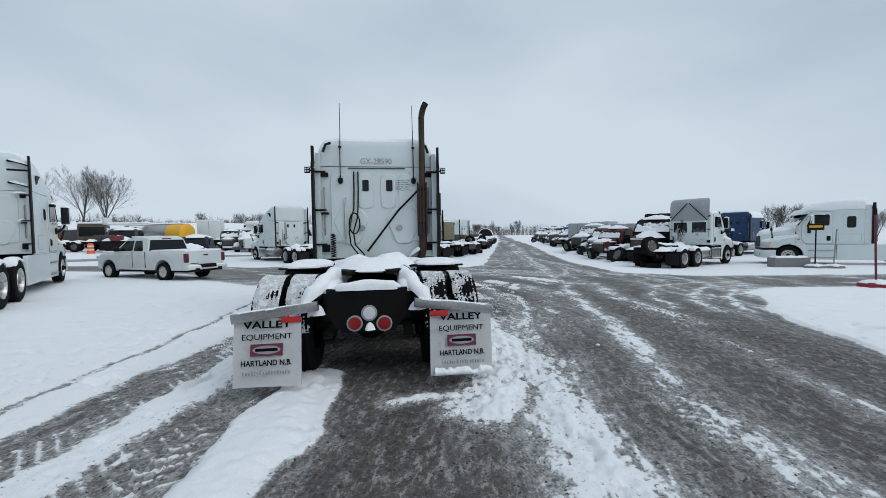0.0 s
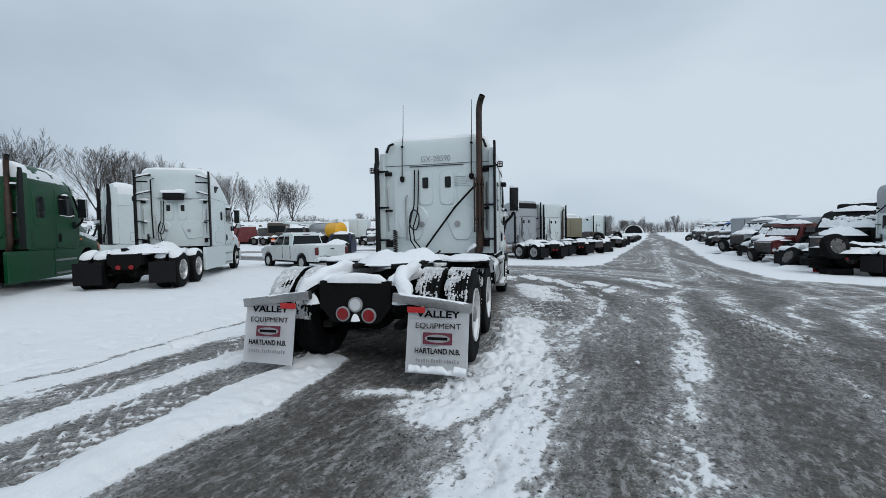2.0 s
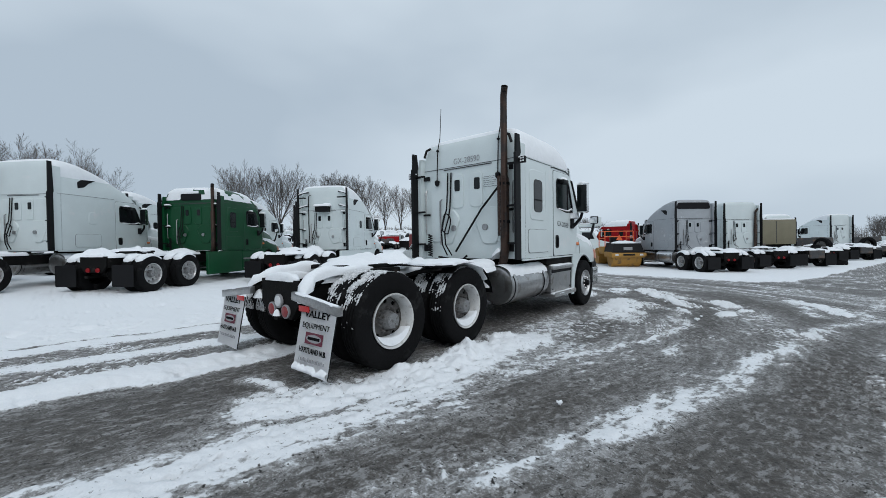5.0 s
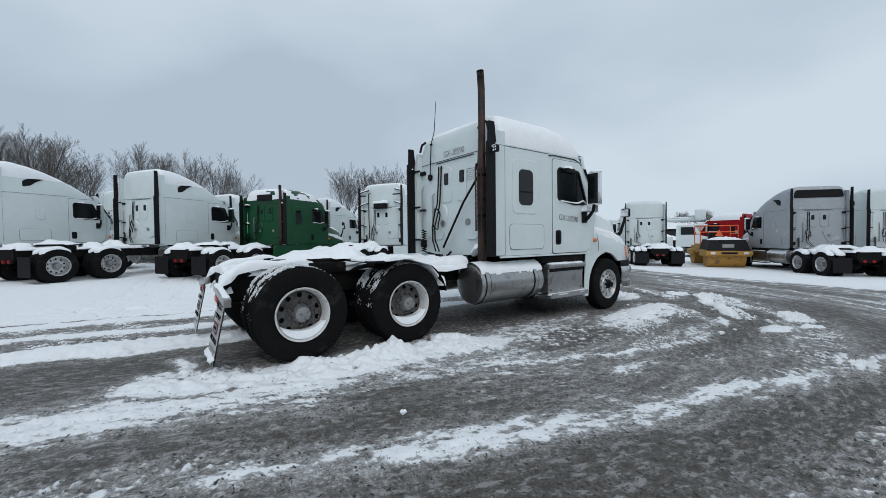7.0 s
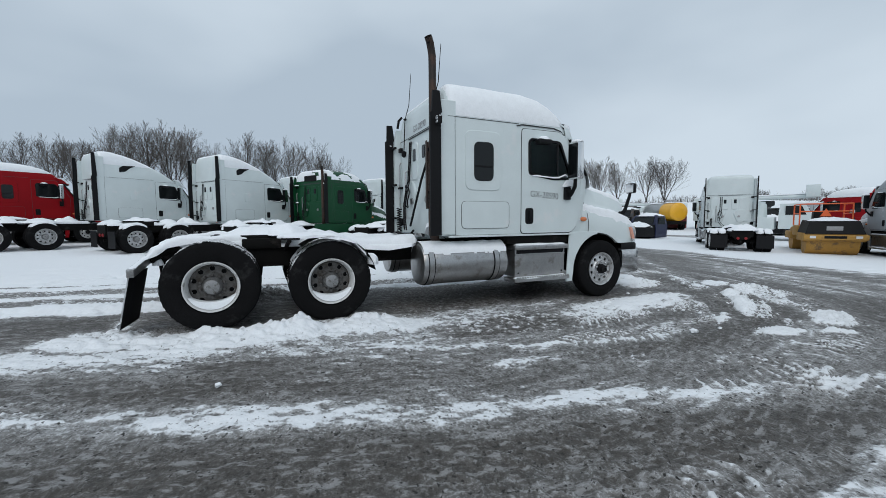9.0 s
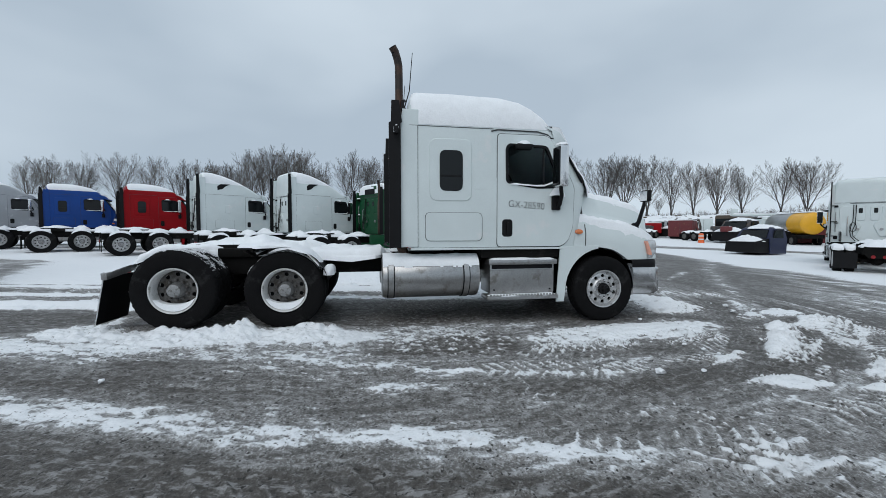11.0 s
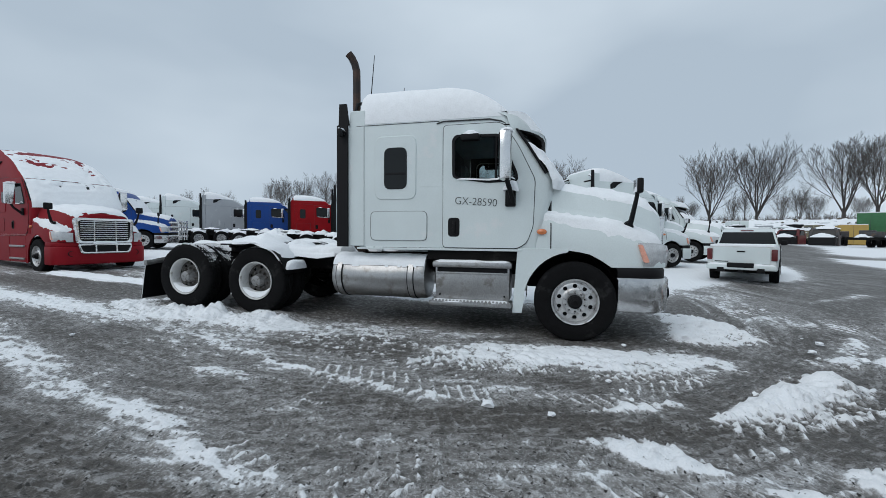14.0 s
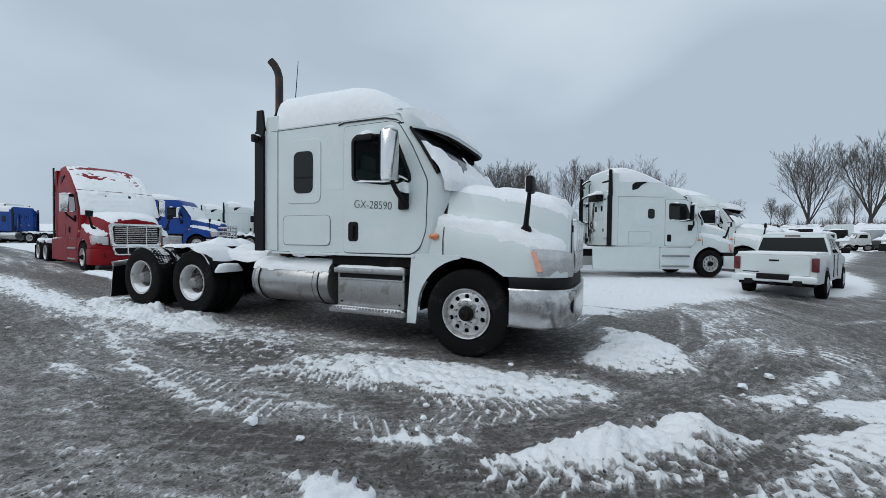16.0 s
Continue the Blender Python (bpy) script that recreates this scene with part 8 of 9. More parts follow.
    loft(bm, [[(-0.7, 2.66, 1.18), (0.7, 2.66, 1.18), (0.58, 2.14, 1.6), (-0.58, 2.14, 1.6)], [(-0.7, 2.77, 1.18), (0.7, 2.77, 1.18), (0.58, 2.22, 1.6), (-0.58, 2.22, 1.6)]])
    part("windscreen", bm, DARKGLASS, p)
    bm = bmesh.new()
    slab(bm, rounded(rect(-0.68, 0.68, 0.62, 1.1), 0.05), -1.17, -1.2, "y", 0.01)
    gate = part("tailgate", bm, WHITE, p)
    bm = bmesh.new()
    box(bm, -0.17, 0.17, 0.93, 0.98, 1.615, 1.65, 0.008)
    part("high_brake_light", bm, DARKLENS, p)
    for s in (-1, 1):
        bm = bmesh.new()
        box(bm, s * 0.48 - 0.09, s * 0.48 + 0.09, -1.37, -1.1, 0.36, 0.5, 0.02)
        part("bumper_notch", bm, TRIM, p)
    bm = bmesh.new()
    box(bm, -0.05, 0.05, -1.42, -1.1, 0.36, 0.42, 0.01)
    part("tow_hitch", bm, TRIM, p)
    bm = bmesh.new()
    box(bm, -0.64, -0.3, -1.206, -1.199, 0.66, 0.685)
    part("gate_badge", bm, TRIM, gate)
    bm = bmesh.new()
    box(bm, -0.1, 0.1, -1.215, -1.195, 0.96, 1.0, 0.005)
    part("gate_handle", bm, TRIM, gate)
    bm = bmesh.new()
    box(bm, -0.84, 0.84, -1.36, -1.12, 0.44, 0.58, 0.04)
    bumper = part("rear_bumper", bm, WHITE, p)
    bm = bmesh.new()
    box(bm, -0.32, 0.32, -1.375, -1.12, 0.5, 0.64, 0.02)
    part("bumper_step", bm, TRIM, bumper)
    bm = bmesh.new()
    box(bm, -0.75, 0.75, -1.1, 3.9, 0.34, 0.46, 0.03)
    part("underbody", bm, FRAME, p)
    bm = bmesh.new()
    box(bm, -0.6, 0.6, 4.0, 4.12, 0.5, 0.95, 0.04)
    part("grille", bm, TRIM, p)
    for nm, bx in (("bed_snow", (-0.78, 0.78, -1.12, 0.76, 1.125, 1.19)), ("roof_snow", (-0.62, 0.62, 1.05, 2.1, 1.685, 1.74)), ("bonnet_snow", (-0.7, 0.7, 2.9, 3.85, 1.07, 1.13))):
        bm = bmesh.new()
        box(bm, *bx, 0.028)
        part(nm, bm, SNOW, p)
    bm = bmesh.new()
    snow_roll(bm, [(-0.8, -1.25, 0.575), (0.8, -1.25, 0.575)], 0.16, 0.05, 3)
    part("bumper_snow", bm, SNOW, p)


build_pickup(-10.4, 15.6, 70)


# ---- yard machinery and bodies across the junction ----
def stand(x, y):
    return float(ground_z(np.array(x), np.array(y)))


def build_roller(x, y, yaw):
    r = empty("road_roller", pose(x, y, stand(x, y), 0, 0, yaw), "yellow road roller with a black engine cover under snow", "roller")
    for yy, nm in ((0.0, "rear_drum"), (3.0, "front_drum")):
        bm = bmesh.new()
        lathe(bm, [(-0.85, 0.3), (-0.85, 0.6), (0.85, 0.6), (0.85, 0.3)], 36, centre=(0, yy, 0.6))
        part(nm, bm, ROLLER, r)
        bm = bmesh.new()
        box(bm, -1.0, 1.0, yy - 0.75, yy + 0.75, 0.62, 0.98, 0.06)
        part("drum_yoke", bm, ROLLER, r)
    bm = bmesh.new()
    loft(bm, [[(-0.95, -0.8, 0.95), (0.95, -0.8, 0.95), (0.95, 0.9, 0.95), (-0.95, 0.9, 0.95)], [(-0.8, -0.62, 1.5), (0.8, -0.62, 1.5), (0.8, 0.9, 1.55), (-0.8, 0.9, 1.55)]])
    hood = part("engine_cover", bm, TRIM, r)
    bm = bmesh.new()
    box(bm, -0.26, 0.26, -0.76, -0.72, 1.1, 1.28, 0.01)
    part("nameplate_bar", bm, PALEINK, hood)
    bm = bmesh.new()
    box(bm, -1.02, 1.02, -0.95, -0.72, 0.7, 0.92, 0.03)
    bump = part("rear_bumper", bm, ROLLER, r)
    for s in (-1, 1):
        bm = bmesh.new()
        box(bm, s * 0.72 - 0.1, s * 0.72 + 0.1, -0.97, -0.94, 0.76, 0.87, 0.01)
        part("rear_lamp", bm, CLEARLENS, bump)
    bm = bmesh.new()
    box(bm, -0.35, 0.35, -0.965, -0.945, 0.76, 0.87, 0.005)
    part("bumper_grille", bm, TRIM, bump)
    bm = bmesh.new()
    box(bm, -0.95, 0.95, 1.0, 2.2, 0.8, 1.3, 0.08)
    part("platform", bm, ROLLER, r)
    for s in (-1, 1):
        bm = bmesh.new()
        tube(bm, [(s * 0.9, 0.85, 1.3), (s * 0.9, 0.87, 2.3), (s * 0.9, 2.2, 2.3), (s * 0.9, 2.22, 1.3)], 0.03, 8)
        tube(bm, [(s * 0.9, 0.86, 1.85), (s * 0.9, 2.21, 1.85)], 0.025, 8)
        part("hand_rail", bm, ORANGE, r)
    for z in (1.95, 2.3):
        bm = bmesh.new()
        tube(bm, [(-0.9, 0.87, z), (0.9, 0.87, z)], 0.028, 8)
        part("hand_rail", bm, ORANGE, r)
    bm = bmesh.new()
    box(bm, -0.3, 0.3, 1.5, 2.0, 1.3, 1.95, 0.08)
    part("seat", bm, TRIM, r)
    bm = bmesh.new()
    slab(bm, [(-0.2, 1.72), (0.2, 1.72), (0.0, 2.08)], 0.82, 0.84, "y")
    part("warning_triangle", bm, ORANGE, r, "orange slow-vehicle triangle")
    bm = bmesh.new()
    snow_heap(bm, 0, 0.1, 1.52, 0.8, 0.75, 0.16, 3, 16)
    part("cover_snow", bm, SNOW, r)


build_roller(-6.2, 27.6, 40)


def build_salvage_cab(x, y, yaw, paint, label, size=1.0):
    """A cab shell with its bonnet, sitting on the ground under snow."""
    c = empty("salvage_cab", pose(x, y, stand(x, y), 0, 0, yaw) @ Matrix.Diagonal((size, size, size, 1)), label, "truck cab")
    bm = bmesh.new()
    loft(bm, [[(-1.05, 0, 0.1), (1.05, 0, 0.1), (1.05, 1.5, 0.1), (-1.05, 1.5, 0.1)], [(-1.08, 0, 1.05), (1.08, 0, 1.05), (1.08, 1.55, 1.05), (-1.08, 1.55, 1.05)], [(-0.92, 0.08, 1.72), (0.92, 0.08, 1.72), (0.92, 1.15, 1.72), (-0.92, 1.15, 1.72)], [(-0.8, 0.2, 1.8), (0.8, 0.2, 1.8), (0.8, 1.0, 1.8), (-0.8, 1.0, 1.8)]])
    part("shell", bm, paint, c)
    bm = bmesh.new()
    loft(bm, [[(-1.0, 1.5, 0.15), (1.0, 1.5, 0.15), (1.0, 1.5, 1.08), (-1.0, 1.5, 1.08)], [(-0.95, 2.7, 0.2), (0.95, 2.7, 0.2), (0.9, 2.65, 0.85), (-0.9, 2.65, 0.85)]])
    part("bonnet", bm, TRIM, c)
    bm = bmesh.new()
    loft(bm, [[(-0.85, 1.53, 1.12), (0.85, 1.53, 1.12), (0.78, 1.22, 1.64), (-0.78, 1.22, 1.64)], [(-0.85, 1.57, 1.12), (0.85, 1.57, 1.12), (0.78, 1.26, 1.64), (-0.78, 1.26, 1.64)]])
    part("windscreen", bm, DARKGLASS, c)
    for s in (-1, 1):
        bm = bmesh.new()
        loft(bm, [[(s * q, yy, z) for yy, z in ((0.35, 1.1), (1.3, 1.1), (1.05, 1.6), (0.4, 1.6))] for q in (0.9, 1.09)])
        part("side_window", bm, DARKGLASS, c)
    bm = bmesh.new()
    snow_heap(bm, 0, 0.6, 1.72, 1.0, 0.8, 0.26, 4, 16)
    part("roof_snow", bm, SNOW, c)
    bm = bmesh.new()
    snow_heap(bm, 0, 2.0, 0.9, 1.0, 0.8, 0.36, 6, 16)
    part("bonnet_snow", bm, SNOW, c)


DARKBLUE = material("dark_blue_paint", (0.012, 0.016, 0.05), 0.4, vary=0.2, scale=3, bump=0.1)
build_salvage_cab(-19.3, 30.9, 195, DARKBLUE, "dark blue truck cab shell on the snow, its bonnet snow-covered")


def build_bus(x, y, yaw):
    b = empty("old_bus", pose(x, y, stand(x, y), 0, 0, yaw), "derelict brown bus with a broken dark windscreen and snowy roof", "bus")
    bm = bmesh.new()
    rings = []
    for yy, k in ((-9.0, 0.96), (-8.9, 1.0), (0.0, 1.0), (0.12, 0.97)):
        rings.append([(xx * k, yy, z) for xx, z in rounded([(-1.25, 0.45), (1.25, 0.45), (1.25, 2.9), (-1.25, 2.9)], 0.25)])
    loft(bm, rings)
    part("body", bm, BROWNCAB, b)
    bm = bmesh.new()
    slab(bm, rounded(rect(-1.12, 1.12, 1.45, 2.5), 0.12), 0.08, 0.15, "y")
    part("windscreen", bm, DARKGLASS, b)
    for s in (-1, 1):
        for k in range(6):
            bm = bmesh.new()
            slab(bm, rounded(rect(-8.4 + 1.35 * k, -7.2 + 1.35 * k, 1.6, 2.45), 0.06), s * 1.24, s * 1.27, "x")
            part("side_window", bm, DARKGLASS, b)
        simple_wheel(b, s * 1.2, -1.9, 0.5, 0.5, 0.28, DULLRIM)
        simple_wheel(b, s * 1.2, -6.8, 0.5, 0.5, 0.28, DULLRIM)
    bm = bmesh.new()
    box(bm, -1.26, 1.26, 0.05, 0.28, 0.4, 0.75, 0.05)
    part("bumper", bm, MAROON, b)
    bm = bmesh.new()
    box(bm, -1.2, 1.2, -8.9, 0.05, 2.87, 3.05, 0.07)
    part("roof_snow", bm, SNOW, b)


build_bus(-40.5, 45.0, 218)


def build_box_trailer(x, y, yaw, length, height, paint, label, floor=1.1, name="box_trailer"):
    t = empty(name, pose(x, y, stand(x, y), 0, 0, yaw), label, "trailer")
    bm = bmesh.new()
    box(bm, -1.25, 1.25, 0, length, floor, floor + height, 0.03)
    body = part("body", bm, paint, t)
    for k in range(int(length / 1.1)):
        for s in (-1, 1):
            bm = bmesh.new()
            box(bm, min(s * 1.25, s * 1.275), max(s * 1.25, s * 1.275), 0.5 + 1.1 * k, 0.56 + 1.1 * k, floor + 0.05, floor + height - 0.05)
            part("side_post", bm, paint, body)
    bm = bmesh.new()
    box(bm, -0.012, 0.012, -0.02, 0, floor + 0.1, floor + height - 0.1)
    part("door_gap", bm, SEAM, t)
    bm = bmesh.new()
    box(bm, -1.1, 1.1, 0.2, length - 0.4, floor - 0.25, floor, 0.02)
    part("chassis", bm, FRAME, t)
    if floor > 0.8:
        for s in (-1, 1):
            for yy in (1.0, 2.2):
                simple_wheel(t, s * 1.2, yy, 0.5, 0.5, 0.3, DULLRIM)
        bm = bmesh.new()
        box(bm, -0.5, -0.3, length - 2, length - 1.8, 0.0, floor - 0.2)
        box(bm, 0.3, 0.5, length - 2, length - 1.8, 0.0, floor - 0.2)
        part("landing_leg", bm, FRAME, t)
    bm = bmesh.new()
    box(bm, -1.22, 1.22, 0.05, length - 0.05, floor + height - 0.01, floor + height + 0.1, 0.04)
    part("roof_snow", bm, SNOW, t)
    return t


build_box_trailer(-39.2, 38.2, 45, 3.0, 1.9, MAROON, "dark red box body on the snow", 0.35, "cargo_box")
build_box_trailer(-28.5, 47.5, 25, 6.0, 2.5, WHITE, "white box trailer with plain sides and snow on its roof")
build_box_trailer(-76.0, 34.0, 82, 7.0, 2.6, WHITE, "white box trailer with plain sides and snow on its roof")
build_box_trailer(-62.0, 44.0, 62, 12.0, 2.6, CGREEN, "green shipping container stacked on the snow", 1.6, "shipping_container")
build_box_trailer(-58.0, 40.5, 70, 6.0, 2.4, OCHRE, "ochre shipping container on the snow", 0.15, "shipping_container")
build_box_trailer(15.6, 45.0, -50, 3.0, 2.0, SILVER, "grey box body with a rear roller door among the wrecks", 0.8, "cargo_box")
build_box_trailer(0.2, 37.6, 40, 5.5, 1.7, TAN, "tan dump body with sloping ribbed sides", 1.3, "dump_trailer")


def build_tanker(x, y, yaw):
    t = empty("tank_truck", pose(x, y, stand(x, y), 0, 0, yaw), "tank truck with a yellow and silver tank", "tank truck")
    bm = bmesh.new()
    lathe(bm, [(0.0, 0.4), (0.05, 0.85), (0.2, 1.02), (2.2, 1.05)], 30, axis="y", centre=(0, 0, 2.1))
    part("tank_end", bm, YELLOW, t, "yellow tank end")
    bm = bmesh.new()
    lathe(bm, [(2.2, 1.06), (5.6, 1.06), (5.8, 0.9), (5.85, 0.4)], 30, axis="y", centre=(0, 0, 2.1))
    part("tank_front", bm, STEEL, t, "silver tank barrel")
    bm = bmesh.new()
    tube(bm, [(-0.25, 0.6, 3.1), (-0.25, 0.6, 3.45), (-0.25, 3.0, 3.45), (-0.25, 3.0, 3.1)], 0.025, 6)
    part("walkway_rail", bm, STEEL, t)
    bm = bmesh.new()
    box(bm, -0.9, 0.9, 0.1, 8.0, 0.7, 1.05, 0.04)
    part("chassis", bm, FRAME, t)
    bm = bmesh.new()
    box(bm, -1.15, 1.15, 6.1, 7.7, 0.8, 2.7, 0.12)
    cab = part("cab", bm, WHITE, t)
    bm = bmesh.new()
    box(bm, -1.0, 1.0, 7.68, 7.75, 1.7, 2.45, 0.02)
    part("windscreen", bm, DARKGLASS, cab)
    for s in (-1, 1):
        for yy in (1.2, 2.5, 7.2):
            simple_wheel(t, s * 1.15, yy, 0.5, 0.5, 0.3, DULLRIM)
    bm = bmesh.new()
    snow_roll(bm, [(0, 0.3, 3.13), (0, 5.5, 3.14)], 0.7, 0.1, 4)
    part("tank_snow", bm, SNOW, t)


build_tanker(-28.4, 43.6, 75)


def build_boom_truck(x, y, yaw, label):
    t = empty("bucket_truck", pose(x, y, stand(x, y), 0, 0, yaw), label, "bucket truck")
    bm = bmesh.new()
    loft(bm, [[(-1.1, 3.6, 0.8), (1.1, 3.6, 0.8), (1.1, 5.3, 0.8), (-1.1, 5.3, 0.8)], [(-1.12, 3.6, 1.7), (1.12, 3.6, 1.7), (1.12, 5.3, 1.7), (-1.12, 5.3, 1.7)], [(-0.98, 3.65, 2.5), (0.98, 3.65, 2.5), (0.98, 4.9, 2.5), (-0.98, 4.9, 2.5)]])
    cab = part("cab", bm, WHITE, t)
    for s in (-1, 1):
        bm = bmesh.new()
        loft(bm, [[(s * q, yy, z) for yy, z in ((3.95, 1.75), (5.0, 1.75), (4.75, 2.35), (3.95, 2.35))] for q in (0.9, 1.13)])
        part("side_window", bm, DARKGLASS, cab)
        simple_wheel(t, s * 1.15, 1.0, 0.5, 0.5, 0.3, DULLRIM)
        simple_wheel(t, s * 1.1, 5.6, 0.5, 0.5, 0.3, DULLRIM)
    bm = bmesh.new()
    loft(bm, [[(-0.95, 5.25, 0.8), (0.95, 5.25, 0.8), (0.95, 5.25, 1.7), (-0.95, 5.25, 1.7)], [(-0.8, 6.4, 0.85), (0.8, 6.4, 0.85), (0.75, 6.35, 1.4), (-0.75, 6.35, 1.4)]])
    part("bonnet", bm, WHITE, t)
    bm = bmesh.new()
    box(bm, -1.2, 1.2, -0.6, 3.4, 0.75, 1.6, 0.05)
    part("utility_body", bm, WHITE, t)
    bm = bmesh.new()
    lathe(bm, [(1.6, 0.35), (2.5, 0.3), (2.6, 0.2)], 16, axis="z", centre=(0, 2.6, 0))
    part("turret", bm, WHITE, t)
    bm = bmesh.new()
    tube(bm, [(0, 2.8, 2.5), (0, -0.4, 2.75)], 0.2, 8)
    tube(bm, [(0.2, -0.5, 2.9), (0.2, 5.4, 3.0)], 0.15, 8)
    part("boom", bm, WHITE, t)
    bm = bmesh.new()
    box(bm, 0.4, 1.1, 4.9, 5.6, 2.9, 3.7, 0.06)
    part("bucket", bm, WHITE, t)
    bm = bmesh.new()
    snow_roll(bm, [(0.2, -0.4, 3.05), (0.2, 5.3, 3.14)], 0.24, 0.08, 5)
    snow_roll(bm, [(0, 3.7, 2.5), (0, 4.8, 2.5)], 1.6, 0.1, 6)
    part("snow_cover", bm, SNOW, t)


build_boom_truck(-17.0, 34.6, -60, "white bucket truck with a folded boom")
build_boom_truck(-33.0, 46.5, 140, "white bucket truck with a folded boom")


def build_barrel(x, y):
    b = empty("traffic_barrel", pose(x, y, stand(x, y)), "orange traffic barrel with white bands in the snow", "barrel")
    bm = bmesh.new()
    lathe(bm, [(0.0, 0.32), (0.06, 0.32), (0.08, 0.28), (0.9, 0.22), (0.96, 0.2), (1.0, 0.1)], 20, axis="z")
    part("drum", bm, ORANGE, b)
    for z in (0.35, 0.68):
        bm = bmesh.new()
        lathe(bm, [(z, 0.2715 - 0.05 * z), (z, 0.287 - 0.065 * z), (z + 0.11, 0.283 - 0.065 * z), (z + 0.11, 0.26 - 0.05 * z)], 20, axis="z")
        part("white_band", bm, WHITE, b)


build_barrel(-32.6, 36.0)


def build_wreck(x, y, yaw, paint, label, seed, group="wrecks in the salvage row"):
    """A stripped chassis with loose axles, tyres and panels on it, deep in snow."""
    rnd = random.Random(seed)
    w = empty("stripped_chassis", pose(x, y, stand(x, y), 0, 0, yaw), label, "chassis", group)
    for s in (-1, 1):
        bm = bmesh.new()
        box(bm, min(s * 0.38, s * 0.48), max(s * 0.38, s * 0.48), -0.7, 5.5, 0.75, 1.0, 0.01)
        part("frame_rail", bm, FRAME, w)
        for yy in (0.0, 1.35):
            simple_wheel(w, s * 1.2, yy, 0.5, 0.5, 0.3, DULLRIM)
            bm = bmesh.new()
            snow_roll(bm, [(s * 1.0, yy + 0.5 * math.cos(radians(a)), 0.5 + 0.5 * math.sin(radians(a))) for a in range(40, 141, 12)], 0.5, 0.09, seed + int(yy))
            part("tyre_snow", bm, SNOW, w)
        bm = bmesh.new()
        slab(bm, rounded(rect(min(s * 0.55, s * 1.2), max(s * 0.55, s * 1.2), 0.15, 0.8), 0.04), -0.72, -0.7, "y")
        part("mud_flap", bm, TRIM, w)
    bm = bmesh.new()
    box(bm, -0.45, 0.45, -0.76, -0.68, 0.55, 1.0, 0.02)
    part("end_plate", bm, MACHINE, w)
    for k in range(3):
        bm = bmesh.new()
        cx, cy = rnd.uniform(-0.4, 0.4), rnd.uniform(2.2, 4.8)
        box(bm, -rnd.uniform(0.3, 0.8), rnd.uniform(0.3, 0.8), -rnd.uniform(0.3, 0.6), rnd.uniform(0.3, 0.6), 0, rnd.uniform(0.3, 0.8), 0.08, m=Matrix.Translation((cx, cy, 1.0)) @ Matrix.Rotation(rnd.uniform(0, 3), 4, "Z"))
        part("engine_block" if k == 0 else "loose_panel", bm, MACHINE if k < 2 else paint, w)
    bm = bmesh.new()
    for k in range(5):
        snow_heap(bm, rnd.uniform(-0.3, 0.3), -0.2 + 1.2 * k, 0.98, rnd.uniform(0.4, 0.75), rnd.uniform(0.5, 0.8), rnd.uniform(0.14, 0.3), seed + k, 12)
    part("snow_cover", bm, SNOW, w)
    return w


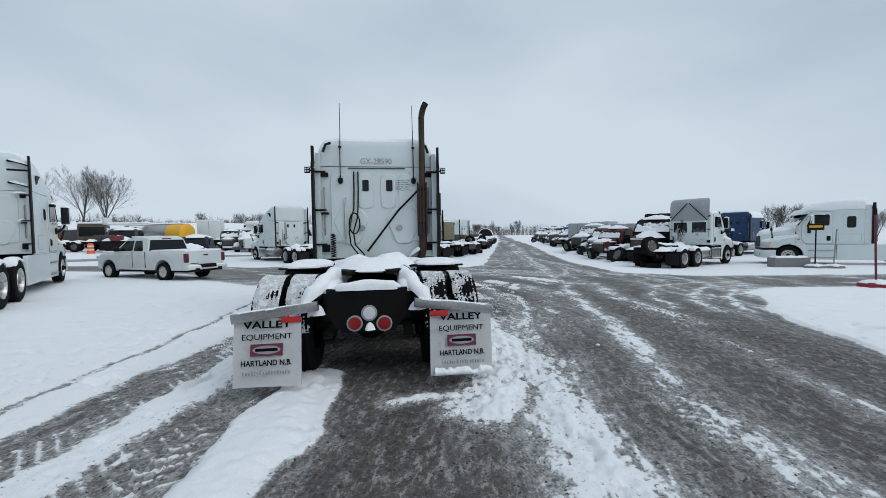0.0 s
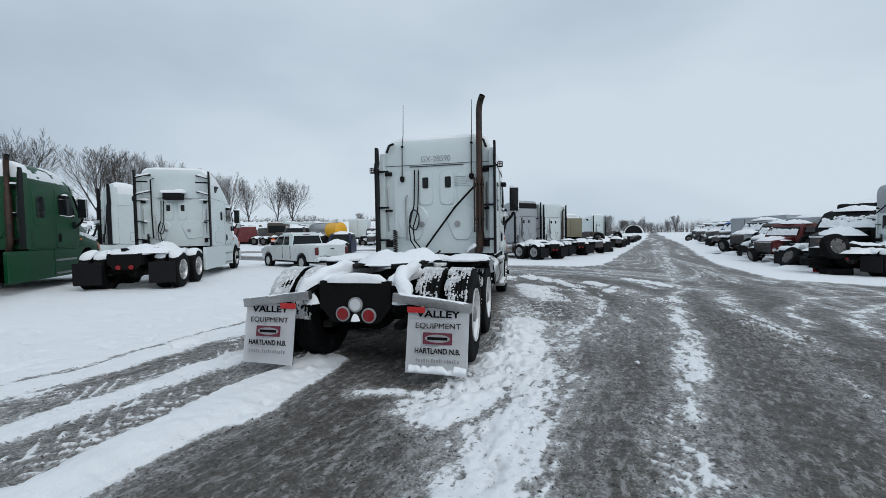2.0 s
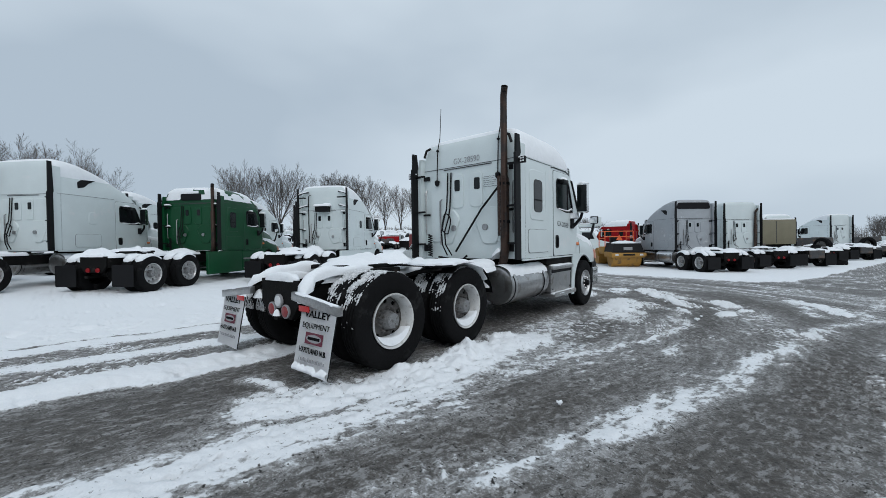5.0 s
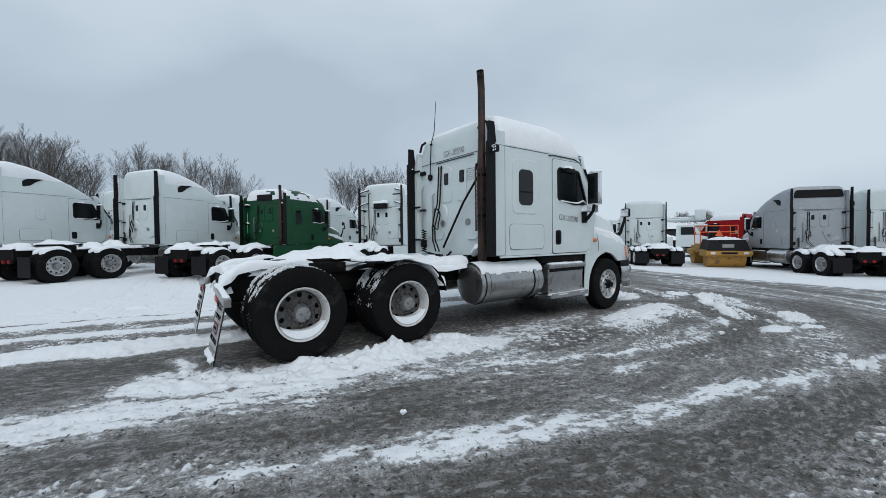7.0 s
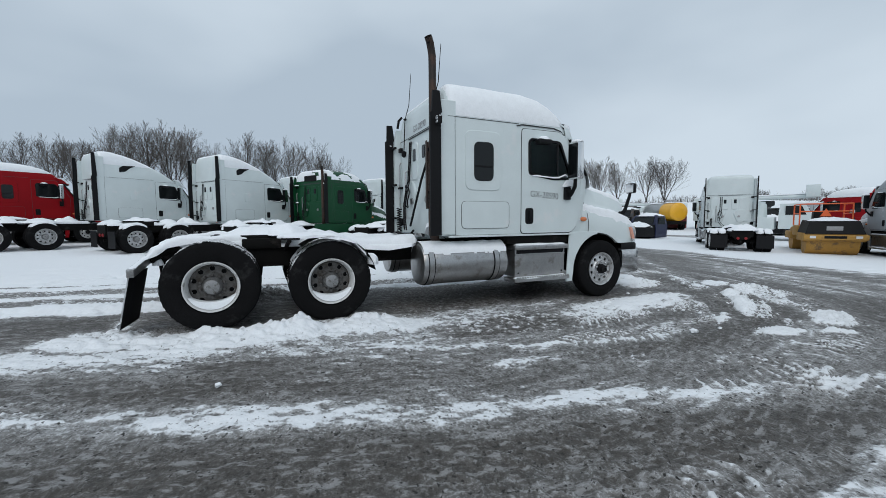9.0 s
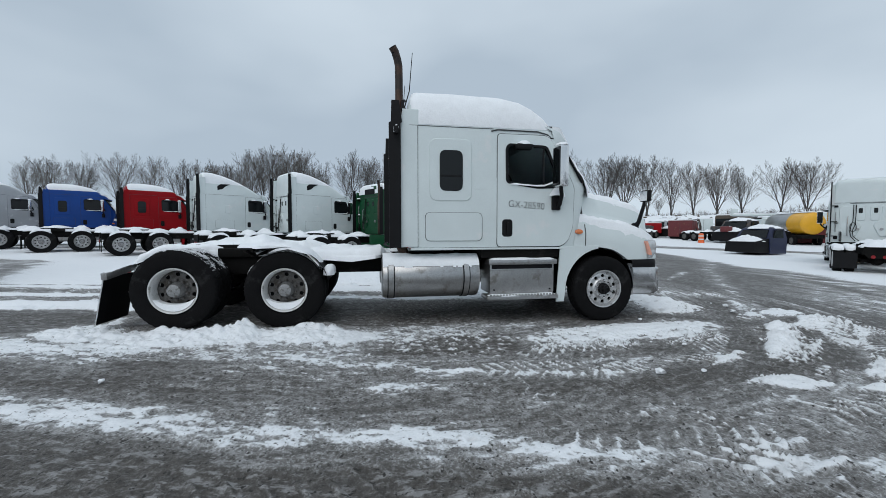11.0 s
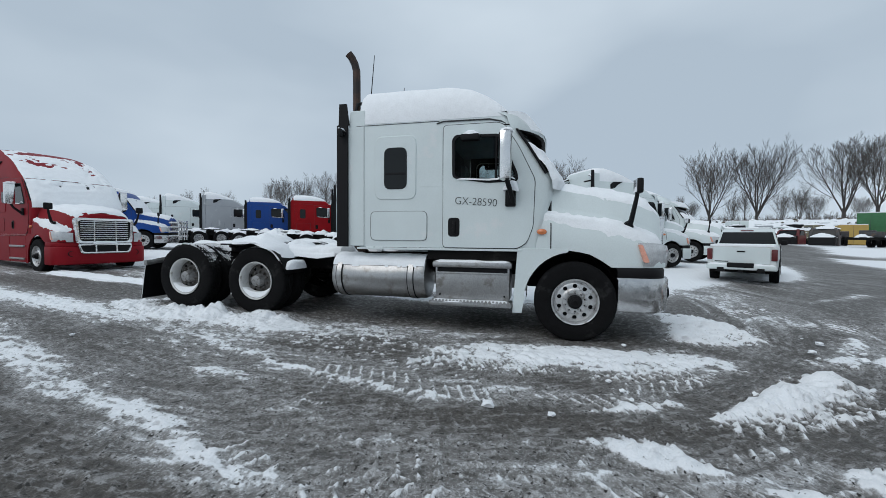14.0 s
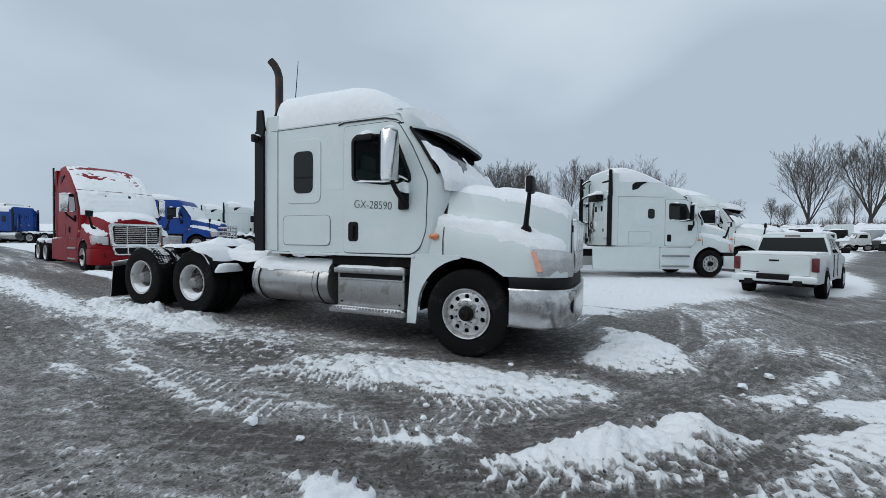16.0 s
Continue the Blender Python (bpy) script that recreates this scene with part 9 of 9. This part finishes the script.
def build_nose(x, y, yaw, paint, label, seed, high=False):
    """An older conventional truck seen from its front, partly stripped."""
    rnd = random.Random(seed)
    tall = 1.06 if paint is TRIM else rnd.uniform(0.86, 1.02)
    t = empty("wrecked_truck", pose(x, y, stand(x, y) - 0.05, rnd.uniform(-2, 2), rnd.uniform(-2, 2), yaw) @ Matrix.Diagonal((tall, tall, tall, 1)), label, "truck", "wrecks in the salvage row")
    bm = bmesh.new()
    loft(bm, [[(-1.1, 0, 1.0), (1.1, 0, 1.0), (1.1, 1.7, 1.0), (-1.1, 1.7, 1.0)], [(-1.12, 0, 1.9), (1.12, 0, 1.9), (1.12, 1.75, 1.9), (-1.12, 1.75, 1.9)], [(-1.0, 0.05, 2.6), (1.0, 0.05, 2.6), (1.0, 1.3, 2.6), (-1.0, 1.3, 2.6)], [(-0.85, 0.15, 2.72), (0.85, 0.15, 2.72), (0.85, 1.1, 2.72), (-0.85, 1.1, 2.72)]])
    cab = part("cab", bm, paint, t)
    bm = bmesh.new()
    loft(bm, [[(-0.95, 1.72, 1.95), (0.95, 1.72, 1.95), (0.88, 1.42, 2.5), (-0.88, 1.42, 2.5)], [(-0.95, 1.77, 1.95), (0.95, 1.77, 1.95), (0.88, 1.46, 2.5), (-0.88, 1.46, 2.5)]])
    part("windscreen", bm, DARKGLASS, cab)
    for s in (-1, 1):
        bm = bmesh.new()
        loft(bm, [[(s * q, yy, z) for yy, z in ((0.4, 1.95), (1.5, 1.95), (1.2, 2.45), (0.4, 2.45))] for q in (0.95, 1.13)])
        part("side_window", bm, DARKGLASS, cab)
        simple_wheel(t, s * 1.15, 2.7, 0.5, 0.5, 0.28, DULLRIM)
        simple_wheel(t, s * 1.2, -2.6, 0.5, 0.5, 0.3, DULLRIM)
        bm = bmesh.new()
        loft(bm, [[(s * xx, yy, z) for yy, z in arch(2.7, 0.5, 0.62, 10, 170, 10)] for xx in (0.62, 1.2)], closed=False)
        bmesh.ops.solidify(bm, geom=bm.faces[:], thickness=0.03)
        part("fender", bm, paint, t)
        bm = bmesh.new()
        snow_roll(bm, [(s * 0.95, 2.7 + 0.6 * math.cos(radians(a)), 0.52 + 0.62 * math.sin(radians(a))) for a in range(35, 146, 12)], 0.5, 0.1, seed)
        part("fender_snow", bm, SNOW, t)
        bm = bmesh.new()
        lathe(bm, [(3.42, 0.1), (3.5, 0.11), (3.52, 0.02)], 14, axis="y", centre=(s * 0.8, 0, 1.05))
        part("headlight", bm, CLEARLENS, t)
    bm = bmesh.new()
    loft(bm, [[(-0.8, 1.7, 0.9), (0.8, 1.7, 0.9), (0.8, 1.7, 1.85), (-0.8, 1.7, 1.85)], [(-0.62, 3.4, 0.85), (0.62, 3.4, 0.85), (0.6, 3.35, 1.6), (-0.6, 3.35, 1.6)]])
    part("bonnet", bm, paint, t)
    bm = bmesh.new()
    box(bm, -0.55, 0.55, 3.38, 3.46, 0.85, 1.55, 0.04)
    g = part("grille", bm, MACHINE, t)
    bm = bmesh.new()
    box(bm, -0.58, 0.58, 3.4, 3.48, 1.5, 1.58, 0.02)
    part("grille_surround", bm, CHROME, g)
    bm = bmesh.new()
    box(bm, -1.2, 1.2, 3.5, 3.68, 0.5, 0.78, 0.04)
    part("bumper", bm, CHROME if seed % 2 else MACHINE, t)
    for s in (-1, 1):
        bm = bmesh.new()
        box(bm, min(s * 0.38, s * 0.48), max(s * 0.38, s * 0.48), -3.6, 3.2, 0.7, 0.95, 0.01)
        part("frame_rail", bm, FRAME, t)
    if high:
        bm = bmesh.new()
        box(bm, -1.1, 1.1, -1.7, 0.0, 1.0, 3.1, 0.15)
        part("sleeper_box", bm, SILVER if seed % 2 else TRIM, t)
        bm = bmesh.new()
        snow_heap(bm, 0, -0.85, 3.08, 1.1, 0.85, 0.2, seed + 4, 16)
        part("sleeper_snow", bm, SNOW, t)
    bm = bmesh.new()
    snow_heap(bm, 0, 0.6, 2.7, 1.0, 0.75, 0.24, seed, 16)
    part("roof_snow", bm, SNOW, t)
    bm = bmesh.new()
    snow_heap(bm, rnd.uniform(-0.1, 0.1), 2.45, 1.62, 0.82, 1.05, rnd.uniform(0.25, 0.4), seed + 1, 18)
    part("bonnet_snow", bm, SNOW, t)
    bm = bmesh.new()
    rows, mask = [], []
    for i in range(30):
        q = i / 29
        rows.append([Vector((xx * (0.97 - 0.08 * q), 1.79 - 0.31 * q, 1.93 + 0.58 * q)) for xx in [-1 + 0.04 * k for k in range(51)]])
        mask.append([0.8 - 1.1 * q + 0.6 * noise.noise(Vector((0.11 * k, q * 3, seed))) + 0.3 * noise.noise(Vector((0.4 * k, q * 9, seed))) for k in range(51)])
    masked_layer(bm, rows, mask, (0, 0.05, 0.02), seed)
    part("screen_snow", bm, SNOW, t)
    for k in range(rnd.randint(1, 2)):
        m = Matrix.Translation((rnd.choice((-1.1, 1.1, 0.3)), rnd.uniform(3.7, 4.4), rnd.uniform(0.45, 0.75))) @ Matrix.Rotation(rnd.uniform(0.8, 2.4), 4, "Z") @ Matrix.Rotation(rnd.uniform(-0.5, 0.5), 4, "Y")
        wheel = part("loose_wheel", shared(("small_tyre", 0.5, 0.3), lambda: tyre_mesh(0.5, 0.3, False)), None, t, at=m)
        part("rim", shared(("small_rim", 0.5, DULLRIM.name), lambda: disc_mesh(0.33, -0.03, DULLRIM, 5, 40)), None, wheel, at=Matrix.Translation((0.14, 0, 0)))
    bm = bmesh.new()
    for k in range(4):
        snow_heap(bm, rnd.uniform(-1.1, 1.1), rnd.uniform(3.6, 4.5), rnd.uniform(0.0, 0.15), rnd.uniform(0.6, 1.0), rnd.uniform(0.5, 0.8), rnd.uniform(0.12, 0.22), seed + 20 + k, 12)
    part("heaped_snow", bm, SNOW, t)


SIMPLE = True
# west side of the far road: rears to the road
row_west = ((1.9, 33.2), (3.0, 38.5), (4.0, 43.5), (4.9, 49.0), (6.0, 55.0), (7.0, 61.5), (8.2, 69.0), (9.4, 77.0))
for k, (x, y) in enumerate(row_west):
    if k in (1, 4):
        build_truck(x - 0.6, y, 50, WHITE, "mid" if k == 1 else "high", "white sleeper truck tractor in the far row, snow on its chassis", False, False, 3 + k)
    else:
        build_wreck(x, y, 50, WHITE if k % 2 else MACHINE, "snow-buried stripped truck chassis beside the road", 11 + k)
# east side: noses to the road
OLDBLUE = material("faded_blue_paint", (0.006, 0.04, 0.12), 0.5, vary=0.2, scale=2, bump=0.05, tint=(0.1, 0.12, 0.14), amount=0.2, spot=3)
row_east = ((14.6, 26.0, 124, TRIM, True), (13.6, 29.6, 130, MAROON, True), (14.3, 33.2, 128, MACHINE, False), (14.9, 37.2, 132, SILVER, True), (16.0, 41.0, 128, MACHINE, False), (17.6, 52.5, 130, BLUE, True), (18.4, 58, 128, MACHINE, False),
            (19.4, 64, 131, WHITE, False), (20.4, 71, 128, MACHINE, True), (21.8, 80, 130, MAROON, False), (23.2, 90, 128, WHITE, True))
for k, (x, y, yaw, paint, high) in enumerate(row_east):
    build_nose(x, y, yaw + (9, -7, 4, -10, 6)[k % 5], paint, "wrecked conventional truck under snow with its nose to the road", 30 + k, high)
for k, (x, y) in enumerate(((12.2, 25.4), (12.4, 31.4), (14.6, 48.0))):
    build_wreck(x, y, -52, MACHINE, "snow-buried stripped truck chassis in the salvage row", 60 + k)
build_truck(25.1, 19.4, 60, WHITE, "mid", "white sleeper truck tractor with fairings behind a concrete block", True, False, 9)
build_truck(20.6, 29.6, -60, OLDBLUE, "mid", "dark blue sleeper truck tractor behind the day cab", False, False, 7)
build_box_trailer(17.2, 49.5, -50, 4.0, 1.9, BLUE, "blue box body standing among the wrecks", 0.7, "cargo_box")
loose = empty("loose_bumper", pose(11.6, 22.3, stand(11.6, 22.3), 0, 0, 35), "loose red bumper lying in the snow", "bumper")
bm = bmesh.new()
loft(bm, [[(-0.9, 0.1, 0.05), (-0.7, -0.08, 0.02), (0.7, -0.08, 0.02), (0.9, 0.1, 0.05)], [(-0.92, 0.12, 0.42), (-0.72, -0.1, 0.4), (0.72, -0.1, 0.4), (0.92, 0.12, 0.42)]], closed=False)
bmesh.ops.solidify(bm, geom=bm.faces[:], thickness=0.03)
part("bumper_bar", bm, RED, loose)
bm = bmesh.new()
snow_roll(bm, [(-0.8, 0.0, 0.41), (0.8, 0.0, 0.41)], 0.16, 0.07, 6)
part("bumper_snow", bm, SNOW, loose)
# second rank behind the western row
for x, y, yaw, sn in ((-20.5, 1.2, 37, 3), (-21.3, -4.0, 37, 4), (-19.6, 6.6, 37, 5), (-21.0, 9.5, -20, 2)):
    build_truck(x, y, yaw, WHITE, "high", "white high-roof sleeper truck tractor in the second rank", True, False, sn)
build_truck(-6.8, 39.3, 95, RED, "mid", "red sleeper truck tractor behind the roller", False, False, 6)
build_truck(1.5, 29.7, 50, WHITE, "high", "white sleeper truck tractor beside the grey one", False, True, 5, roof_snow=False, ax=1.1)
# far row behind the start, rears to the yard
for x, y, paint, roof in ((-9.5, -38, BLUE, "mid"), (-10.0, -43, WHITE, "high"), (-10.3, -48, WHITE, "high"), (-10.5, -53.5, RED, "mid"), (-10.8, -59.5, GREEN, "mid"), (-11.2, -66, WHITE, "mid")):
    build_truck(x, y, 212, paint, roof, "sleeper truck tractor in the far row, snow on its chassis", False, False, 4)


# ---- small things at the junction ----
block = empty("concrete_block", pose(17.6, 19.8, stand(17.6, 19.8), 0, 0, 80), "grey concrete block with snow on top", "concrete block")
bm = bmesh.new()
box(bm, -0.3, 0.3, -0.8, 0.8, 0.0, 0.52, 0.04)
part("block", bm, CONCRETE, block)
bm = bmesh.new()
snow_roll(bm, [(0, -0.78, 0.51), (0, 0.78, 0.51)], 0.58, 0.1, 3)
part("block_snow", bm, SNOW, block)


POSTRED = material("faded_red_rubber", (0.26, 0.012, 0.022), 0.6, vary=0.15, scale=6, bump=0.2)


def build_post(x, y, height, lean, base_mat, pole_mat, sign, label):
    s = empty("marker_post", pose(x, y, stand(x, y)), label, "post")
    bm = bmesh.new()
    lathe(bm, [(0.0, 0.42), (0.1, 0.42), (0.16, 0.36), (0.17, 0.1)], 20, axis="z")
    part("base", bm, base_mat, s)
    bm = bmesh.new()
    tube(bm, [(0, 0, 0.1), (lean * 0.5, 0, height * 0.5), (lean, 0, height)], 0.028, 8)
    part("pole", bm, pole_mat, s)
    if sign:
        bm = bmesh.new()
        box(bm, -0.3, 0.3, -0.06, 0.06, height - 0.32, height, 0.03, m=Matrix.Rotation(radians(-42), 4, "Z"))
        panel = part("sign_panel", bm, TRIM, s)
        bm = bmesh.new()
        box(bm, -0.24, 0.24, -0.068, -0.055, height - 0.2, height - 0.09, m=Matrix.Rotation(radians(-42), 4, "Z"))
        part("sign_bar", bm, YELLOW, panel)
    bm = bmesh.new()
    snow_heap(bm, 0, 0, 0.15, 0.4, 0.36, 0.1, 3, 14)
    part("base_snow", bm, SNOW, s)


build_post(13.4, 12.0, 2.25, -0.08, POSTRED, LOGO, False, "red marker pole in a red base under snow")
build_post(18.1, 18.9, 2.2, 0.02, CONCRETE, TRIM, True, "small sign on a post in a snowy base")
build_post(18.8, 18.7, 1.9, 0.12, CONCRETE, WORNSTEEL, False, "short grey post in a snowy base")

# arched storage shed far along the road
shed = empty("arched_shed", pose(24.9, 228, stand(24.9, 228), 0, 0, -8), "pale arched storage shed far along the road", "shed")
bm = bmesh.new()
loft(bm, [[(4.5 * math.cos(a), yy, 4.6 * math.sin(a)) for a in [math.pi * k / 20 for k in range(21)]] for yy in (0, 16)])
part("shell", bm, SNOW, shed)
# black sheet before the closed end, in place of the shed's shaded inside
bm = bmesh.new()
loft(bm, [[(4.2 * math.cos(a), yy, 4.3 * math.sin(a)) for a in [math.pi * k / 20 for k in range(21)]] for yy in (-0.05, 0.1)])
part("shed_shade_sheet", bm, TRIM, shed)

# loose clods of snow on the road
rnd = random.Random(4)
for k in range(40):
    x, y = rnd.choice(((0.9, 6.2), (0.6, 12.4), (-1.6, 13.6), (1.2, 11.3), (0.9, 4.2), (-2.6, 13.9)))
    x, y = x + rnd.gauss(0, 0.5), y + rnd.gauss(0, 0.6)
    if -2.2 < x - (-0.858 - 0.132 * (y - 4.559)) < 1.25 and 3.6 < y < 12:
        continue
    r = rnd.choice((0.012, 0.015, 0.02, 0.025, 0.03, 0.045))
    bm = bmesh.new()
    bmesh.ops.create_icosphere(bm, subdivisions=2, radius=r)
    for v in bm.verts:
        v.co *= 1 + 0.8 * noise.noise(v.co * (1.5 / r) + Vector((k, 0, 0)))
        v.co.z *= 0.6
    ob = new("snow_clod", mesh_of("snow_clod", bm, SNOW))
    ob.matrix_basis = Matrix.Translation((x, y, stand(x, y) + 0.02 + r * 0.4))
    tagged(ob, "loose clod of snow lying on the road", "snow clod", "snow clods")


# loose wheels and parts heaped in front of the eastern wrecks
def build_tyre_pile(x, y, seed):
    rnd = random.Random(seed)
    p = empty("tyre_pile", pose(x, y, stand(x, y), 0, 0, rnd.uniform(0, 360)), "heap of old truck wheels under snow", "tyres", "tyre piles")
    z = 0.16
    for k in range(5):
        r = 0.5
        upright = k in (1, 3)
        m = Matrix.Translation((rnd.uniform(-0.7, 0.7), rnd.uniform(-0.7, 0.7), z + (0.35 if upright else 0))) @ Matrix.Rotation(rnd.uniform(0, 6), 4, "Z") @ (Matrix.Rotation(rnd.uniform(-0.25, 0.25), 4, "Y") if upright else Matrix.Rotation(math.pi / 2 + rnd.uniform(-0.15, 0.15), 4, "Y"))
        tyre = part("tyre", shared(("small_tyre", 0.5, 0.3), lambda: tyre_mesh(0.5, 0.3, False)), None, p, at=m)
        part("rim", shared(("small_rim", 0.5, DULLRIM.name), lambda: disc_mesh(0.33, -0.03, DULLRIM, 5, 40)), None, tyre, at=Matrix.Translation((0.14, 0, 0)))
        z += 0.12 if upright else 0.28
    bm = bmesh.new()
    snow_heap(bm, 0, 0, z * 0.75, 0.85, 0.8, 0.22, seed, 16)
    part("pile_snow", bm, SNOW, p)


for k, (x, y) in enumerate(((11.3, 20.6), (12.0, 23.4), (12.4, 27.4), (12.7, 33.6), (13.2, 38.4), (2.6, 36.2), (4.6, 46.4))):
    build_tyre_pile(x, y, 80 + k)

# more parked bodies across the western field
for k, (x, y, yaw, length, height, paint, label) in enumerate((
    (-67, 26, 80, 6, 1.5, MACHINE, "dark flatbed load under snow in the far field"), 
    (-54, 52, 60, 8, 2.2, WHITE, "white van body standing in the far field"), (-45, 50, 62, 6, 1.6, MACHINE, "dark flatbed load under snow in the far field"),
    (-40, 56, 50, 9, 2.5, WHITE, "white van body standing in the far field"), (-22, 54, 40, 8, 2.3, SILVER, "grey van body behind the tank truck"), (-16, 50, 30, 7, 2.2, WHITE, "white van body behind the tank truck"), (-48, 40, 66, 5, 1.4, RED, "red flatbed load under snow in the far field"),
    (-78, 12, 88, 12, 2.5, SILVER, "low grey trailer in the far field"), (-77, 2, 95, 10, 2.4, WHITE, "white van body standing in the far field"))):
    build_box_trailer(x, y, yaw, length, height, paint, label, 0.7, "parked_trailer")
for k, (x, y) in enumerate(((-44.0, 37.0), (-49.0, 40.0), (-55.0, 37.0), (-36.5, 38.0))):
    build_wreck(x, y, 215 + 20 * k, MAROON if k == 3 else MACHINE, "snow-buried stripped chassis across the road", 70 + k)
for k, (x, y, yaw, paint) in enumerate(((-25.5, 47.0, 200, MACHINE), (-22.0, 45.5, 190, WHITE))):
    build_nose(x, y, yaw, paint, "old conventional truck under snow across the road", 51 + k, k % 2 == 1)
# line of old white trucks under the western bank
for k, (x, y) in enumerate(((-66.5, 30.4), (-65.6, 33.4), (-64.6, 36.4), (-63.4, 39.4), (-67.0, 27.0))):
    build_nose(x, y, 205 + (8, -6, 4, -9, 5)[k], (WHITE, GRIMY, WHITE, TAN, WHITE)[k], "old white truck under snow below the bank", 90 + k, k != 3)

# lumps of ploughed snow and frozen earth on the western bank: uncountable
rnd = random.Random(23)
bm = bmesh.new()
for k in range(700):
    a, dist = radians(rnd.uniform(40, 128)), rnd.uniform(80, 104)
    x, y = 1 - dist * math.sin(a), 7 + dist * math.cos(a)
    size = rnd.uniform(0.15, 0.6)
    ball = bmesh.ops.create_icosphere(bm, subdivisions=1, radius=1.0)["verts"]
    z = stand(x, y)
    for v in ball:
        q = 1 + 0.5 * noise.noise(v.co * 1.7 + Vector((k, 0, 0)))
        v.co = Vector((x + v.co.x * size * q * 1.6, y + v.co.y * size * q * 1.6, z + v.co.z * size * q * 0.7))
rubble = new("snow_rubble", mesh_of("snow_rubble", bm, SNOW, 60))
tagged(rubble, "lumps of ploughed snow along the bank", "snow", kind="stuff")
bm = bmesh.new()
for k in range(260):
    a, dist = radians(rnd.uniform(40, 128)), rnd.uniform(84, 104)
    x, y = 1 - dist * math.sin(a), 7 + dist * math.cos(a)
    size = rnd.uniform(0.1, 0.3)
    ball = bmesh.ops.create_icosphere(bm, subdivisions=1, radius=1.0)["verts"]
    z = stand(x, y)
    for v in ball:
        q = 1 + 0.5 * noise.noise(v.co * 1.7 + Vector((0, k, 0)))
        v.co = Vector((x + v.co.x * size * q * 1.6, y + v.co.y * size * q * 1.6, z + 0.1 + v.co.z * size * q))
clods = new("earth_clods", mesh_of("earth_clods", bm, BROWNCAB, 60))
tagged(clods, "dark frozen clods of earth in the snow bank", "earth", kind="stuff")
# cab shells standing about the field across the road
for k, (x, y, yaw, paint, size, label) in enumerate((
    (-33.0, 41.0, 200, MACHINE, 1.3, "dark cab shell under snow across the road"), (-31.0, 46.5, 160, MAROON, 1.4, "dark red cab shell under snow across the road"), (-36.5, 47.0, 215, MACHINE, 1.5, "dark cab shell under snow across the road"),
    (-42.0, 41.0, 230, MAROON, 1.2, "dark red cab shell under snow across the road"), (-47.5, 45.5, 190, MACHINE, 1.5, "dark cab shell under snow across the road"), (-52.0, 44.0, 215, SILVER, 1.4, "grey cab shell under snow across the road"),
    (-26.0, 51.0, 170, MACHINE, 1.5, "dark cab shell under snow across the road"), (-19.0, 46.0, 185, MACHINE, 1.4, "dark cab shell under snow across the road"), (-50.0, 34.5, 240, MACHINE, 1.1, "dark cab shell under snow across the road"), (-56.0, 34.0, 225, MAROON, 1.1, "dark red cab shell under snow across the road"))):
    build_salvage_cab(x, y, yaw, paint, label, size)
